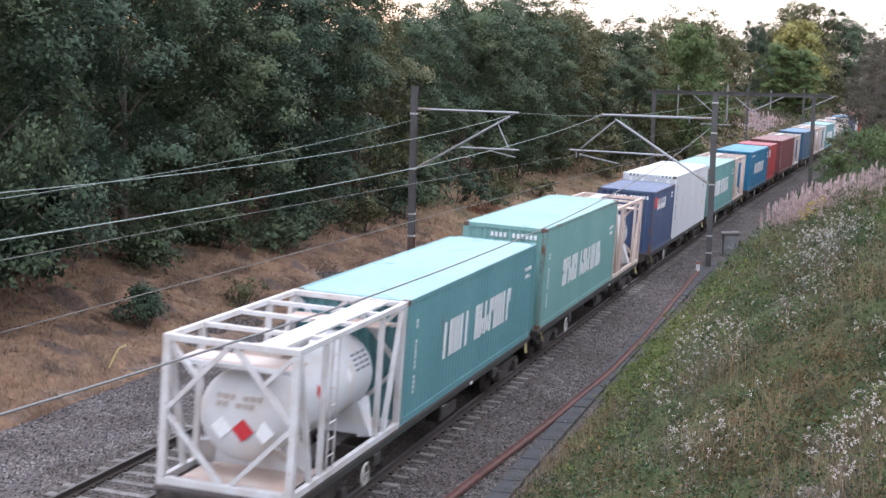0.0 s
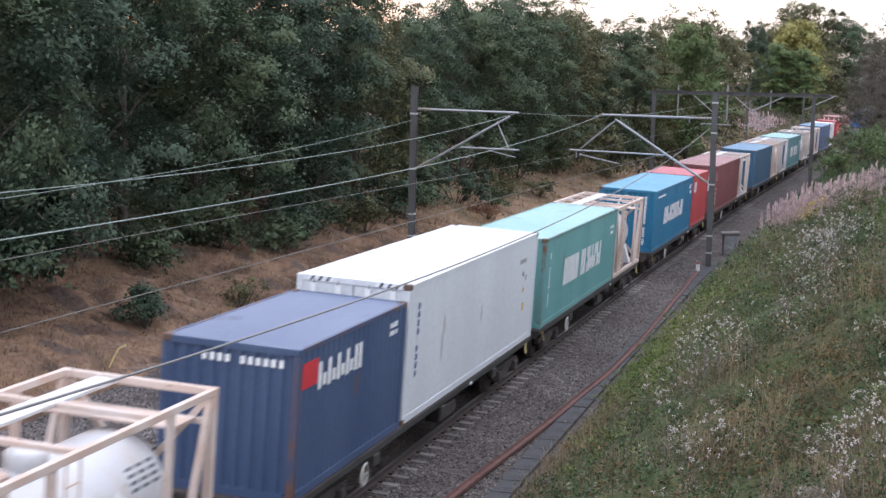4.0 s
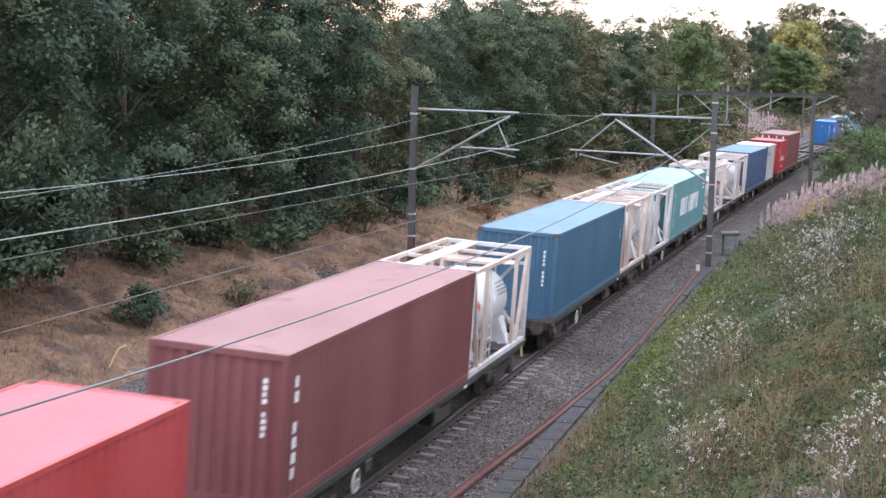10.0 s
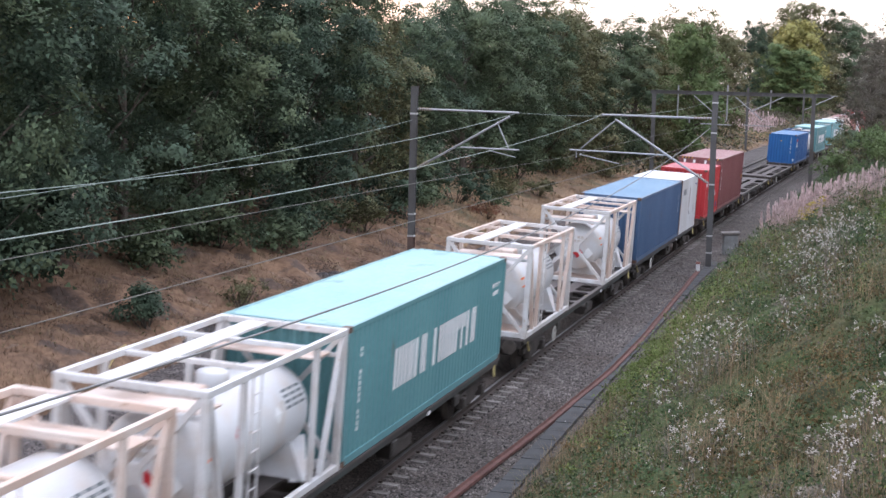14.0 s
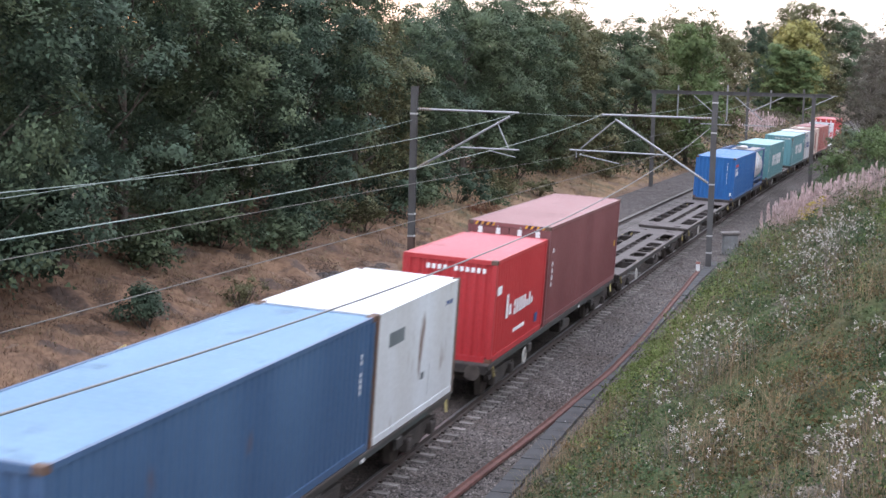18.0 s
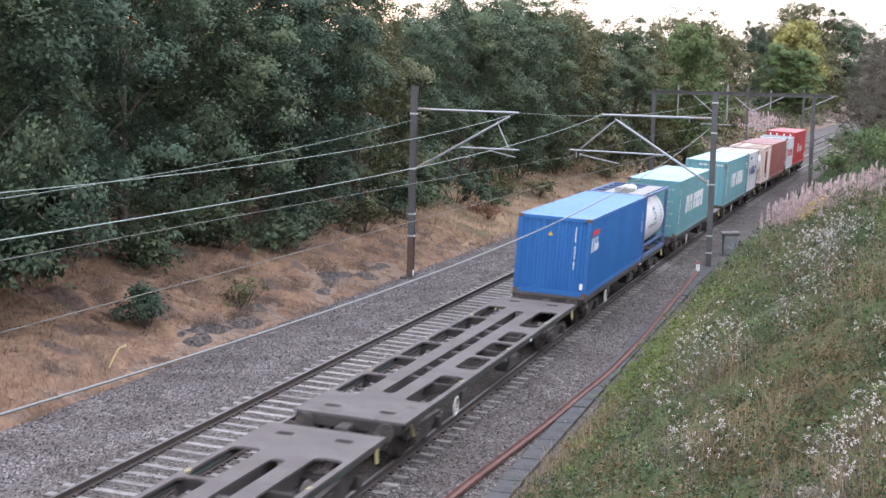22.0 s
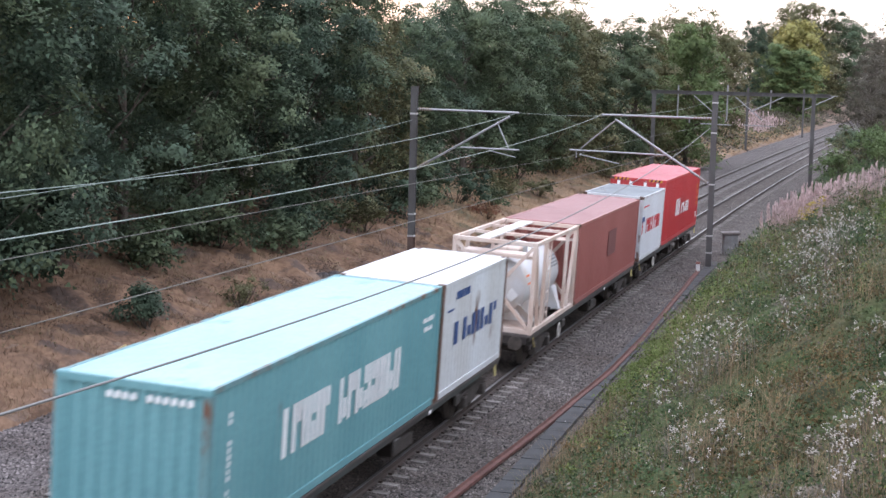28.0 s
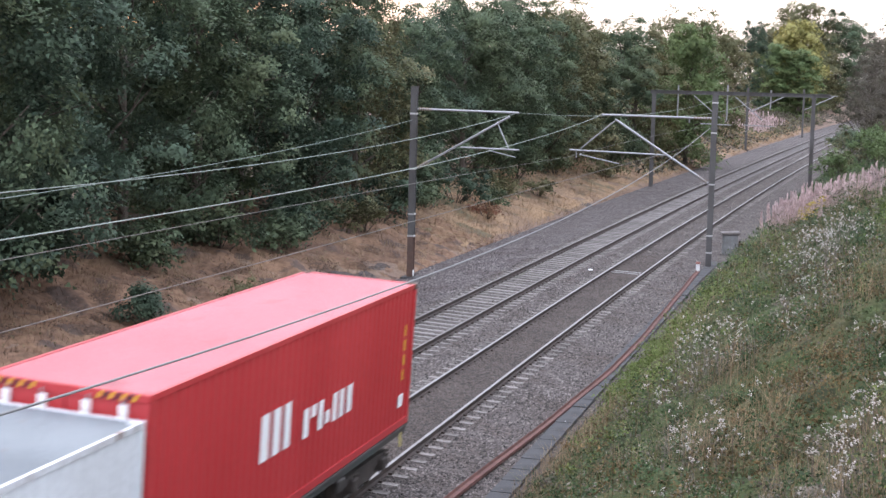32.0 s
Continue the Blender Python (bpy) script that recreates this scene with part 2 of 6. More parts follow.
DECK = surface("brown_dusty_deck", (0.078, 0.066, 0.064), 0.8, other=(0.104, 0.090, 0.088), scale=1.2, fine=0.14, bump=0.2, spots=((0.06, 0.05, 0.045), 2.5, 0.62))
UNDER = surface("grimy_underframe", (0.032, 0.027, 0.025), 0.85, other=(0.056, 0.047, 0.042), scale=2, fine=0.2, bump=0.3)
SILL = surface("weathered_sill", (0.030, 0.027, 0.025), 0.75, other=(0.052, 0.047, 0.043), scale=1.2, stretch=(1, 0.4, 1), fine=0.15, spots=(RUST, 2.0, 0.63))
WHEEL = surface("dark_wheel_steel", (0.060, 0.052, 0.048), 0.6, metal=0.5, other=(0.10, 0.085, 0.075), scale=5, bump=0.2)
HANDWHEEL = surface("white_handwheel_paint", (0.45, 0.45, 0.43), 0.5, other=(0.45, 0.42, 0.38), scale=9, bump=0)
LEVER = surface("yellow_lever_paint", (0.38, 0.32, 0.12), 0.6, other=(0.16, 0.13, 0.08), scale=9, bump=0)
RAIL_SIDE = surface("rusty_rail", (0.058, 0.042, 0.036), 0.8, other=(0.044, 0.035, 0.032), scale=3, fine=0.15, bump=0.2)
RAIL_TOP = surface("worn_rail_head", (0.26, 0.26, 0.265), 0.42, metal=0.9, other=(0.22, 0.21, 0.21), scale=2, fine=0.1, bump=0)
OLD_RAIL = surface("red_rust_rail", (0.135, 0.062, 0.052), 0.85, other=(0.090, 0.044, 0.038), scale=2.5, fine=0.18, bump=0.3)
SLEEPER = surface("pale_concrete", (0.240, 0.227, 0.220), 0.85, other=(0.160, 0.146, 0.137), scale=5, fine=0.2, bump=0.2, single=0.28)
SLEEPER_DIRTY = surface("stained_concrete", (0.195, 0.18, 0.17), 0.85, other=(0.12, 0.106, 0.097), scale=7, fine=0.2, bump=0.2, single=0.35)
BALLAST = surface("ballast_stone", (0.092, 0.080, 0.075), 0.9, other=(0.060, 0.049, 0.043), scale=0.7, fine=0.15, fine_scale=3, bump=1.0, bump_scale=16, voronoi=True)
STONES = surface("loose_ballast_stone", (0.132, 0.118, 0.113), 0.9, other=(0.076, 0.062, 0.055), scale=0.6, fine=0.2, fine_scale=9, bump=0.2, island=0.92)
SLAB = surface("grey_trough_concrete", (0.058, 0.060, 0.064), 0.85, other=(0.038, 0.038, 0.040), scale=2, fine=0.14, bump=0.25, single=0.05)
EARTH = surface("bank_earth", (0.200, 0.138, 0.102), 0.95, other=(0.140, 0.097, 0.074), scale=0.5, fine=0.35, fine_scale=6, bump=0.6, bump_scale=6,
                spots=((0.055, 0.046, 0.040), 0.30, 0.60))
MAST = surface("galvanised_grey_steel", (0.110, 0.110, 0.112), 0.6, metal=0.3, other=(0.078, 0.074, 0.073), scale=2, stretch=(1, 1, 0.3), fine=0.12, bump=0.1)
MAST_FOOT = surface("rust_stained_steel", (0.125, 0.075, 0.060), 0.75, other=(0.085, 0.060, 0.052), scale=4, fine=0.15, bump=0.2)
BAND = surface("white_band", (0.40, 0.40, 0.40), 0.6, fine=0.08, bump=0)
TUBE = surface("pale_galvanised_tube", (0.30, 0.31, 0.32), 0.45, metal=0.5, other=(0.30, 0.31, 0.32), scale=5, fine=0.08, bump=0)
WIRE = surface("weathered_copper_wire", (0.20, 0.245, 0.225), 0.5, metal=0.3, fine=0.1, bump=0)
CABLE = surface("grey_cable", (0.175, 0.178, 0.18), 0.6, metal=0.2, fine=0.1, bump=0)
CONTACT = surface("dark_contact_wire", (0.14, 0.13, 0.12), 0.5, metal=0.5, fine=0.1, bump=0)
INSULATOR = surface("brown_porcelain", (0.22, 0.17, 0.12), 0.3, fine=0.1, bump=0)
CABINET = surface("grey_cabinet_paint", (0.20, 0.215, 0.22), 0.6, other=(0.15, 0.155, 0.155), scale=3, fine=0.1)
BARK = surface("bark", (0.085, 0.068, 0.055), 0.9, other=(0.055, 0.045, 0.038), scale=3, stretch=(1, 1, 0.2), fine=0.25, bump=0.6, bump_scale=14)


def foliage(name, a, b, vary=0.2, at=0.5):
    mat = surface(name, a, rough=0.55, other=b, other_at=at, scale=0.45, fine=0.25, fine_scale=1.6, bump=0, island=vary, spec=0.06)
    # light also passes through the leaf
    nt = mat.node_tree
    bsdf = nt.nodes["Principled BSDF"]
    thin = nt.nodes.new("ShaderNodeBsdfTranslucent")
    nt.links.new(bsdf.inputs["Base Color"].links[0].from_socket, thin.inputs["Color"])
    both_ways = nt.nodes.new("ShaderNodeMixShader")
    both_ways.inputs[0].default_value = 0.25
    nt.links.new(bsdf.outputs[0], both_ways.inputs[1])
    nt.links.new(thin.outputs[0], both_ways.inputs[2])
    nt.links.new(both_ways.outputs[0], nt.nodes["Material Output"].inputs["Surface"])
    return mat


LEAF_DARK = foliage("dark_green_leaf", (0.053, 0.081, 0.059), (0.075, 0.106, 0.070), 0.38)
LEAF_OAK = foliage("oak_green_leaf", (0.073, 0.106, 0.068), (0.106, 0.132, 0.075), 0.38)
# olive and bright green are lifted to hold the haze over distant trees
LEAF_OLIVE = foliage("olive_leaf", (0.112, 0.122, 0.066), (0.156, 0.144, 0.080), 0.32)
LEAF_BRIGHT = foliage("bright_green_leaf", (0.104, 0.156, 0.069), (0.144, 0.183, 0.080), 0.15)
LEAF_YELLOW = foliage("yellowing_leaf", (0.30, 0.28, 0.105), (0.235, 0.235, 0.09), 0.12)
LEAF_BROWN = foliage("brown_twig_leaf", (0.104, 0.096, 0.076), (0.082, 0.080, 0.060), 0.12)
HERB = foliage("bank_herb_leaf", (0.044, 0.080, 0.036), (0.070, 0.088, 0.044), 0.5)
HERB_LIGHT = foliage("light_herb_leaf", (0.116, 0.162, 0.050), (0.138, 0.160, 0.056), 0.42)
HERB_GREY = foliage("grey_seed_herb", (0.200, 0.176, 0.152), (0.130, 0.116, 0.096), 0.45)
HERB_RUSSET = foliage("russet_dying_leaf", (0.135, 0.092, 0.044), (0.110, 0.078, 0.044), 0.45)
GRASS_DRY = foliage("dry_brown_grass", (0.215, 0.136, 0.090), (0.140, 0.088, 0.064), 0.12)
MAT_DRY = surface("matted_brown_grass", (0.205, 0.130, 0.086), 0.95, spec=0.1, other=(0.138, 0.090, 0.066), other_at=0.50, scale=0.55, fine=0.30, fine_scale=5, bump=0.9, bump_scale=10, spots=((0.092, 0.068, 0.058), 0.75, 0.55))
GRASS_GOLD = foliage("straw_grass", (0.275, 0.210, 0.135), (0.215, 0.155, 0.100), 0.25)
MAT_GOLD = surface("matted_golden_grass", (0.275, 0.185, 0.108), 0.95, other=(0.165, 0.110, 0.075), scale=0.4, fine=0.35, fine_scale=7, bump=0.8, bump_scale=9, spots=((0.105, 0.090, 0.052), 0.6, 0.54))
MAT_HERB = surface("low_undergrowth", (0.060, 0.078, 0.036), 1.0, spec=0.05, other=(0.096, 0.080, 0.048), other_at=0.52, scale=0.8, fine=0.4, fine_scale=9, bump=1.0, bump_scale=14, spots=((0.036, 0.045, 0.026), 1.6, 0.55))
SPOIL = surface("dark_stony_spoil", (0.050, 0.043, 0.043), 0.95, other=(0.082, 0.066, 0.058), scale=0.9, fine=0.3, fine_scale=6, bump=1.0, bump_scale=11, voronoi=True)
STAKE = surface("pale_yellow_stake", (0.58, 0.46, 0.20), 0.6, other=(0.42, 0.33, 0.18), scale=6, bump=0.1)
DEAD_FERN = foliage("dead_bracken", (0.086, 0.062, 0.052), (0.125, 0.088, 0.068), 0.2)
GRASS_FAR = foliage("golden_dead_grass", (0.320, 0.220, 0.128), (0.215, 0.145, 0.090), 0.15)
GRASS_GREEN = foliage("rank_green_grass", (0.088, 0.108, 0.040), (0.130, 0.132, 0.058), 0.35)
FLUFF = surface("white_seed_fluff", (0.50, 0.46, 0.435), 0.95, fine=0.15, bump=0, island=0.3)
FIREWEED = foliage("pink_grey_seed_spike", (0.44, 0.335, 0.33), (0.50, 0.41, 0.40), 0.3)
RAGWORT = foliage("yellow_flower_head", (0.42, 0.33, 0.08), (0.34, 0.29, 0.09), 0.3)
ROSEHIP = foliage("reddish_shrub_leaf", (0.20, 0.085, 0.060), (0.12, 0.085, 0.045), 0.4)
RAIL_DULL = surface("dull_rail_head", (0.150, 0.140, 0.138), 0.42, metal=0.7, other=(0.085, 0.074, 0.070), scale=2, fine=0.1, bump=0)
OILY = surface("oil_stained_ballast", (0.072, 0.058, 0.050), 0.85, other=(0.050, 0.040, 0.036), scale=0.5, fine=0.15, fine_scale=3, bump=1.0, bump_scale=16, voronoi=True)
STONES_DARK = surface("oil_stained_stone", (0.085, 0.070, 0.062), 0.85, other=(0.060, 0.048, 0.042), scale=0.6, fine=0.2, fine_scale=9, bump=0.2, island=0.5)
SILL_TEAL = surface("faded_teal_sill", (0.034, 0.031, 0.029), 0.75, other=(0.042, 0.058, 0.055), other_at=0.54, scale=0.9, stretch=(1, 0.5, 1), fine=0.15, spots=((0.045, 0.036, 0.032), 1.6, 0.58))
BALLAST_PALE = surface("pale_fresh_ballast", (0.098, 0.086, 0.085), 0.9, other=(0.074, 0.062, 0.059), scale=0.7, fine=0.15, fine_scale=3, bump=1.0, bump_scale=16, voronoi=True)
STONES_PALE = surface("pale_loose_stone", (0.138, 0.122, 0.121), 0.9, other=(0.076, 0.063, 0.060), scale=0.6, fine=0.2, fine_scale=9, bump=0.2, island=0.92)
TWIG_BARK = surface("grey_twig_bark", (0.105, 0.092, 0.080), 0.9, other=(0.076, 0.066, 0.058), scale=3, fine=0.2, bump=0)
CAP_PINK = surface("faded_pink_paint", (0.34, 0.16, 0.14), 0.7, fine=0.1, bump=0)

# ---- ground ----
def lumps(x, y, f):
    return noise.noise(Vector((x * f, y * f, 3.1)))


def ground_z(l, s):
    if l < -8.3:
        d = -8.3 - l
        z = -0.18 + 0.27 * min(d, 9.0) + 0.02 * min(max(d - 9.0, 0), 60)
        return z + 0.25 * lumps(l, s, 0.35) * min(1, d / 2) + 0.12 * lumps(l, s, 1.1) * min(1, d)
    if l > 3.55:
        d = l - 3.55
        z = -0.36 + 0.58 * min(d, 10.5) + 0.05 * min(max(d - 10.5, 0), 60)
        return z + 0.22 * lumps(l, s, 0.4) * min(1, d / 2) + 0.10 * lumps(l, s, 1.3) * min(1, d)
    return -0.75


def ground():
    ls = [-1500, -500, -200, -100, -60, -40, -30, -25, -22] + [-20 + 0.6 * i for i in range(20)] + [-8.3, -8.29, 3.54, 3.55] + \
         [3.8 + 0.5 * i for i in range(24)] + [16, 18, 22, 30, 45, 70, 120, 250, 600, 1500]
    ss = [-1500, -600, -250, -100, -50, -20, -8] + [i * 0.8 for i in range(0, 126)] + [101 + 3 * i for i in range(34)] + [210, 235, 270, 310, 360, 420, 600, 1000, 2000]
    bm = strip(bmesh.new(), [[beside(s, l, ground_z(l, s)) for l in ls] for s in ss])
    bmesh.ops.reverse_faces(bm, faces=bm.faces[:])
    for f in bm.faces:
        f.smooth = True
    me = mesh_of("ground", bm, EARTH)
    tagged(new("ground", me), "brown earth cutting with sloping grassy banks", "ground", kind="structure")


ground()


def bed_z(l):
    pts = ((-8.9, -0.62), (-8.45, -0.16), (-7.6, -0.12), (-5.2, 0.02), (-4.72, 0.09), (-1.75, -0.04), (-1.45, -0.13), (-0.80, -0.155), (-0.72, -0.125), (0.70, -0.19), (0.80, -0.235), (1.45, -0.29),
           (2.15, -0.43), (2.5, -0.45), (3.5, -0.47), (3.8, -0.75))
    for (a, za), (b, zb) in zip(pts, pts[1:]):
        if l <= b:
            return za + (zb - za) * (l - a) / (b - a)
    return -0.75


def ballast():
    ls = [-8.9, -8.45, -8.0, -7.6, -7.0, -6.4, -5.8, -5.2, -4.72, -4.2, -3.7, -3.2, -2.7, -2.2, -1.75, -1.45, -1.1, -0.8, -0.72, -0.3, 0.2, 0.7, 0.8, 1.1, 1.45, 1.8, 2.15, 2.5, 2.8, 3.15, 3.5, 3.8]
    secs = []
    for i in range(300):
        s = -40 + i * 0.7 if i < 240 else 128 + (i - 240) * 5
        secs.append([beside(s, l, bed_z(l) + 0.02 * lumps(l, s, 1.7)) for l in ls])
    bm = strip(bmesh.new(), secs)
    bmesh.ops.reverse_faces(bm, faces=bm.faces[:])
    for f in bm.faces:
        c = f.calc_center_median()
        if -0.74 < c.x - line_x(c.y) < 0.72:
            f.material_index = 1
        elif c.x - line_x(c.y) < -4.75:
            f.material_index = 2
    me = mesh_of("ballast_bed", bm, BALLAST)
    me.materials.append(OILY)
    me.materials.append(BALLAST_PALE)
    tagged(new("ballast_bed", me), "grey-brown crushed stone bed under two tracks", "ballast", kind="structure")


ballast()

# ---- tracks ----
SLEEPER_PITCH = 0.68


def rail_sections(l0, z0):
    prof = [(-0.068, -0.159), (-0.068, -0.147), (-0.012, -0.128), (-0.012, -0.045), (-0.036, -0.034), (-0.036, -0.006), (0.036, -0.006), (0.036, -0.034), (0.012, -0.045), (0.012, -0.128), (0.068, -0.147), (0.068, -0.159)]
    out = []
    for i in range(190):
        s = -50 + 2.5 * i
        tilt = Matrix.Rotation(CANT, 3, "Y")
        sec = []
        for x, z in prof:
            q = tilt @ Vector((l0 + x, 0, z))
            sec.append(q)
        out.append((s, sec))
    return out


def track(name, x_off, z_off, label, sleeper_mat, count, first, head):
    base = thing(name, Matrix(), label, "railway track", "railway tracks", "structure")
    tilt = Matrix.Rotation(CANT, 3, "Y")
    for side in (-0.7525, 0.7525):
        bm = bmesh.new()
        top = bmesh.new()
        secs, heads = [], []
        for s, sec in rail_sections(side, z_off):
            secs.append([beside(s, x_off + q.x, q.z + z_off) for q in sec])
            a, b = tilt @ Vector((side - 0.026, 0, 0)), tilt @ Vector((side + 0.026, 0, 0))
            c, d = tilt @ Vector((side - 0.036, 0, -0.0055)), tilt @ Vector((side + 0.036, 0, -0.0055))
            heads.append([beside(s, x_off + q.x, q.z + z_off) for q in (c, a, b, d)])
        strip(bm, secs)
        strip(top, heads)
        bmesh.ops.reverse_faces(bm, faces=bm.faces[:])
        bmesh.ops.reverse_faces(top, faces=top.faces[:])
        r = part("rail", bm, RAIL_SIDE, base)
        part("rail_head", top, head, r, "worn running surface")
    bm = bmesh.new()
    box(bm, -1.26, 1.26, -0.125, 0.125, -0.36, -0.175)
    for v in bm.verts:
        if v.co.z > -0.2:
            v.co.y *= 0.80
            v.co.x *= 0.985
            if abs(v.co.x) < 2:
                v.co.z = -0.170
    me = mesh_of("sleeper", bm, sleeper_mat)
    cb = bmesh.new()
    for side in (-0.7525, 0.7525):
        for d in (-0.105, 0.105):
            box(cb, side + d - 0.035, side + d + 0.035, -0.05, 0.05, -0.172, -0.125)
    clip = mesh_of("rail_clips", cb, RAIL_SIDE)
    for i in range(count):
        s = first + i * SLEEPER_PITCH
        m = Matrix.Translation(beside(s, x_off, z_off)) @ Matrix.Rotation(-line_turn(s) + random.uniform(-0.006, 0.006), 4, "Z") @ Matrix.Rotation(CANT, 4, "Y")
        sl = shared("sleeper", me, base, m)
        if i < 130:
            shared("rail_clips", clip, sl)
    bm = bmesh.new()
    for i in range(300):
        s = first + (count + i) * SLEEPER_PITCH
        m = Matrix.Translation(beside(s, x_off, z_off)) @ Matrix.Rotation(-line_turn(s), 4, "Z") @ Matrix.Rotation(CANT, 4, "Y")
        box(bm, -1.26, 1.26, -0.11, 0.11, -0.36, -0.170, m)
    ob = part("far_sleepers", bm, sleeper_mat, base)
    ob["kind"] = "stuff"
    return base


# ---- line side: cable trough, loose rail, cabinet ----
def lineside():
    base = thing("cable_trough", Matrix(), "grey concrete cable trough with lids along the foot of the bank", "cable trough", kind="structure")
    bm = bmesh.new()
    box(bm, -0.24, 0.24, -0.485, 0.485, -0.06, 0.06)
    for v in bm.verts:
        if v.co.z > 0:
            v.co.x *= 0.95
            v.co.y *= 0.985
    me = mesh_of("trough_lid", bm, SLAB)
    for i in range(62):
        s = 14 + i
        l = 3.22 - 0.40 * min(1, max(0, (s - 28) / 40))
        m = Matrix.Translation(beside(s, l, -0.45 + random.uniform(-0.012, 0.010))) @ Matrix.Rotation(-line_turn(s) + random.uniform(-0.02, 0.02), 4, "Z") @ Matrix.Rotation(random.uniform(-0.025, 0.025), 4, "Y")
        shared("trough_lid", me, base, m)
    # an old rail thrown down beside the track
    way = ((8, 1.2), (20, 1.85), (28.8, 2.28), (39, 2.80), (45, 3.02), (50.5, 3.02), (56, 2.90), (63, 2.72), (70.8, 2.50))

    def at(s):
        for (a, la), (b, lb) in zip(way, way[1:]):
            if s <= b:
                k = (s - a) / (b - a)
                return la + (lb - la) * (k * k * (3 - 2 * k) * 0.4 + k * 0.6)
        return way[-1][1]
    prof = [(-0.068, 0.0), (-0.068, 0.012), (-0.012, 0.031), (-0.012, 0.114), (-0.036, 0.125), (-0.036, 0.159), (0.036, 0.159), (0.036, 0.125), (0.012, 0.114), (0.012, 0.031), (0.068, 0.012), (0.068, 0.0)]
    bm = bmesh.new()
    secs = []
    for i in range(64):
        s = 8 + i * 62.8 / 63
        secs.append([beside(s, at(s) + z - 0.02, bed_z(at(s)) + 0.075 - x) for x, z in prof])
    strip(bm, secs)
    bmesh.ops.reverse_faces(bm, faces=bm.faces[:])
    ob = new("loose_rail", mesh_of("loose_rail", bm, OLD_RAIL))
    tagged(ob, "long red-rusted spare rail lying on its side", "rail")
    # marker at the rail's end
    p = beside(71.6, 2.45, -0.46)
    mk = thing("marker_post", Matrix.Translation(p), "short white marker post with a reddish top beside the rail end", "marker post")
    part("post", soft_box(-0.09, 0.09, -0.05, 0.05, 0, 0.34, 0.01), MARK_WHITE, mk)
    part("cap", soft_box(-0.10, 0.10, -0.06, 0.06, 0.34, 0.44, 0.01), CAP_PINK, mk, "faded red cap")
    # location cabinet
    p = beside(79.6, 3.05, -0.46)
    c = thing("equipment_cabinet", Matrix.Translation(p) @ Matrix.Rotation(0.25, 4, "Z"), "grey metal lineside cabinet with a sloping lid beside the mast", "cabinet")
    part("body", soft_box(-0.36, 0.36, -0.28, 0.28, 0.0, 1.02, 0.02), CABINET, c)
    bm = soft_box(-0.46, 0.46, -0.36, 0.36, 1.02, 1.16, 0.03)
    for v in bm.verts:
        if v.co.z > 1.1:
            v.co.z += 0.06 * v.co.x
    part("lid", bm, SLEEPER, c, "pale grey overhanging lid")
    d = part("door", soft_box(-0.31, 0.31, -0.305, -0.28, 0.08, 0.96, 0.008), CABINET, c)
    part("handle", soft_box(0.20, 0.24, -0.33, -0.30, 0.45, 0.60, 0.008), MARK_BLACK, d)
    part("cable_duct", rod(bmesh.new(), (0.40, 0, 0.0), (0.55, 0.25, 0.7), 0.05), MARK_BLACK, c)
    # small litter along the cess
    for s, l, sz in ((37.6, 3.15, 0.10), (60.5, 2.95, 0.06), (61.4, 2.86, 0.05), (66.5, -1.6, 0.09)):
        p = beside(s, l, bed_z(l) + 0.01)
        bm = bmesh.new()
        bmesh.ops.create_icosphere(bm, subdivisions=1, radius=sz)
        for v in bm.verts:
            v.co.z = max(v.co.z * 0.5, -0.02) + 0.02
            v.co.x *= 1.5
        ob = new("litter", mesh_of("litter", bm, MARK_WHITE))
        ob.location = p
        tagged(ob, "crumpled white litter lying on the ballast", "litter")
    # crossing boards between the rails of the near track
    cb = thing("cross_bond", Matrix.Translation(beside(67, 0, -0.16)) @ Matrix.Rotation(CANT, 4, "Y"), "pale cables crossing between the rails of the near track", "cable")
    for y in (-0.45, 0.1):
        part("cable", rod(bmesh.new(), (-0.68, y, 0.03), (0.68, y + 0.15, 0.03), 0.016), BAND, cb)
    # bent yellow stake in the dry grass
    st = thing("stake", Matrix.Translation(beside(37.0, -9.2, ground_z(-9.2, 37.0) - 0.02)), "bent pale yellow stake leaning in dry grass", "stake")
    bm = rod(bmesh.new(), (0, 0, -0.1), (0.30, 0.12, 0.55), 0.028, 6)
    rod(bm, (0.30, 0.12, 0.55), (0.50, 0.16, 0.66), 0.028, 6)
    part("shaft", bm, STAKE, st)


lineside()


# ---- overhead line ----
def mast(s, l, z0, top, label, bands, foot=False):
    h = top - z0
    p = beside(s, l, z0)
    m = thing("overhead_mast", Matrix.Translation(p) @ Matrix.Rotation(-line_turn(s), 4, "Z"), label, "mast", "overhead line masts")
    bm = bmesh.new()
    a = 1.75 if foot else 0.0
    box(bm, -0.125, 0.125, -0.125, -0.11, a, h)
    box(bm, -0.125, 0.125, 0.11, 0.125, a, h)
    box(bm, -0.006, 0.006, -0.11, 0.11, a, h)
    part("column", bm, MAST, m)
    if foot:
        bm = bmesh.new()
        box(bm, -0.127, 0.127, -0.127, -0.108, 0, a)
        box(bm, -0.127, 0.127, 0.108, 0.127, 0, a)
        box(bm, -0.008, 0.008, -0.108, 0.108, 0, a)
        part("column_foot", bm, MAST_FOOT, m, "rust-stained lower column")
    part("base_plate", soft_box(-0.35, 0.35, -0.35, 0.35, -0.5, 0.06, 0.02), SLAB, m)
    for z in bands:
        part("band", one_box(-0.132, 0.132, -0.132, 0.132, z - z0 - 0.035, z - z0 + 0.035), BAND, m, "white painted band")
    return m


def local(m, p):
    return m.matrix_basis.inverted() @ Vector(p)


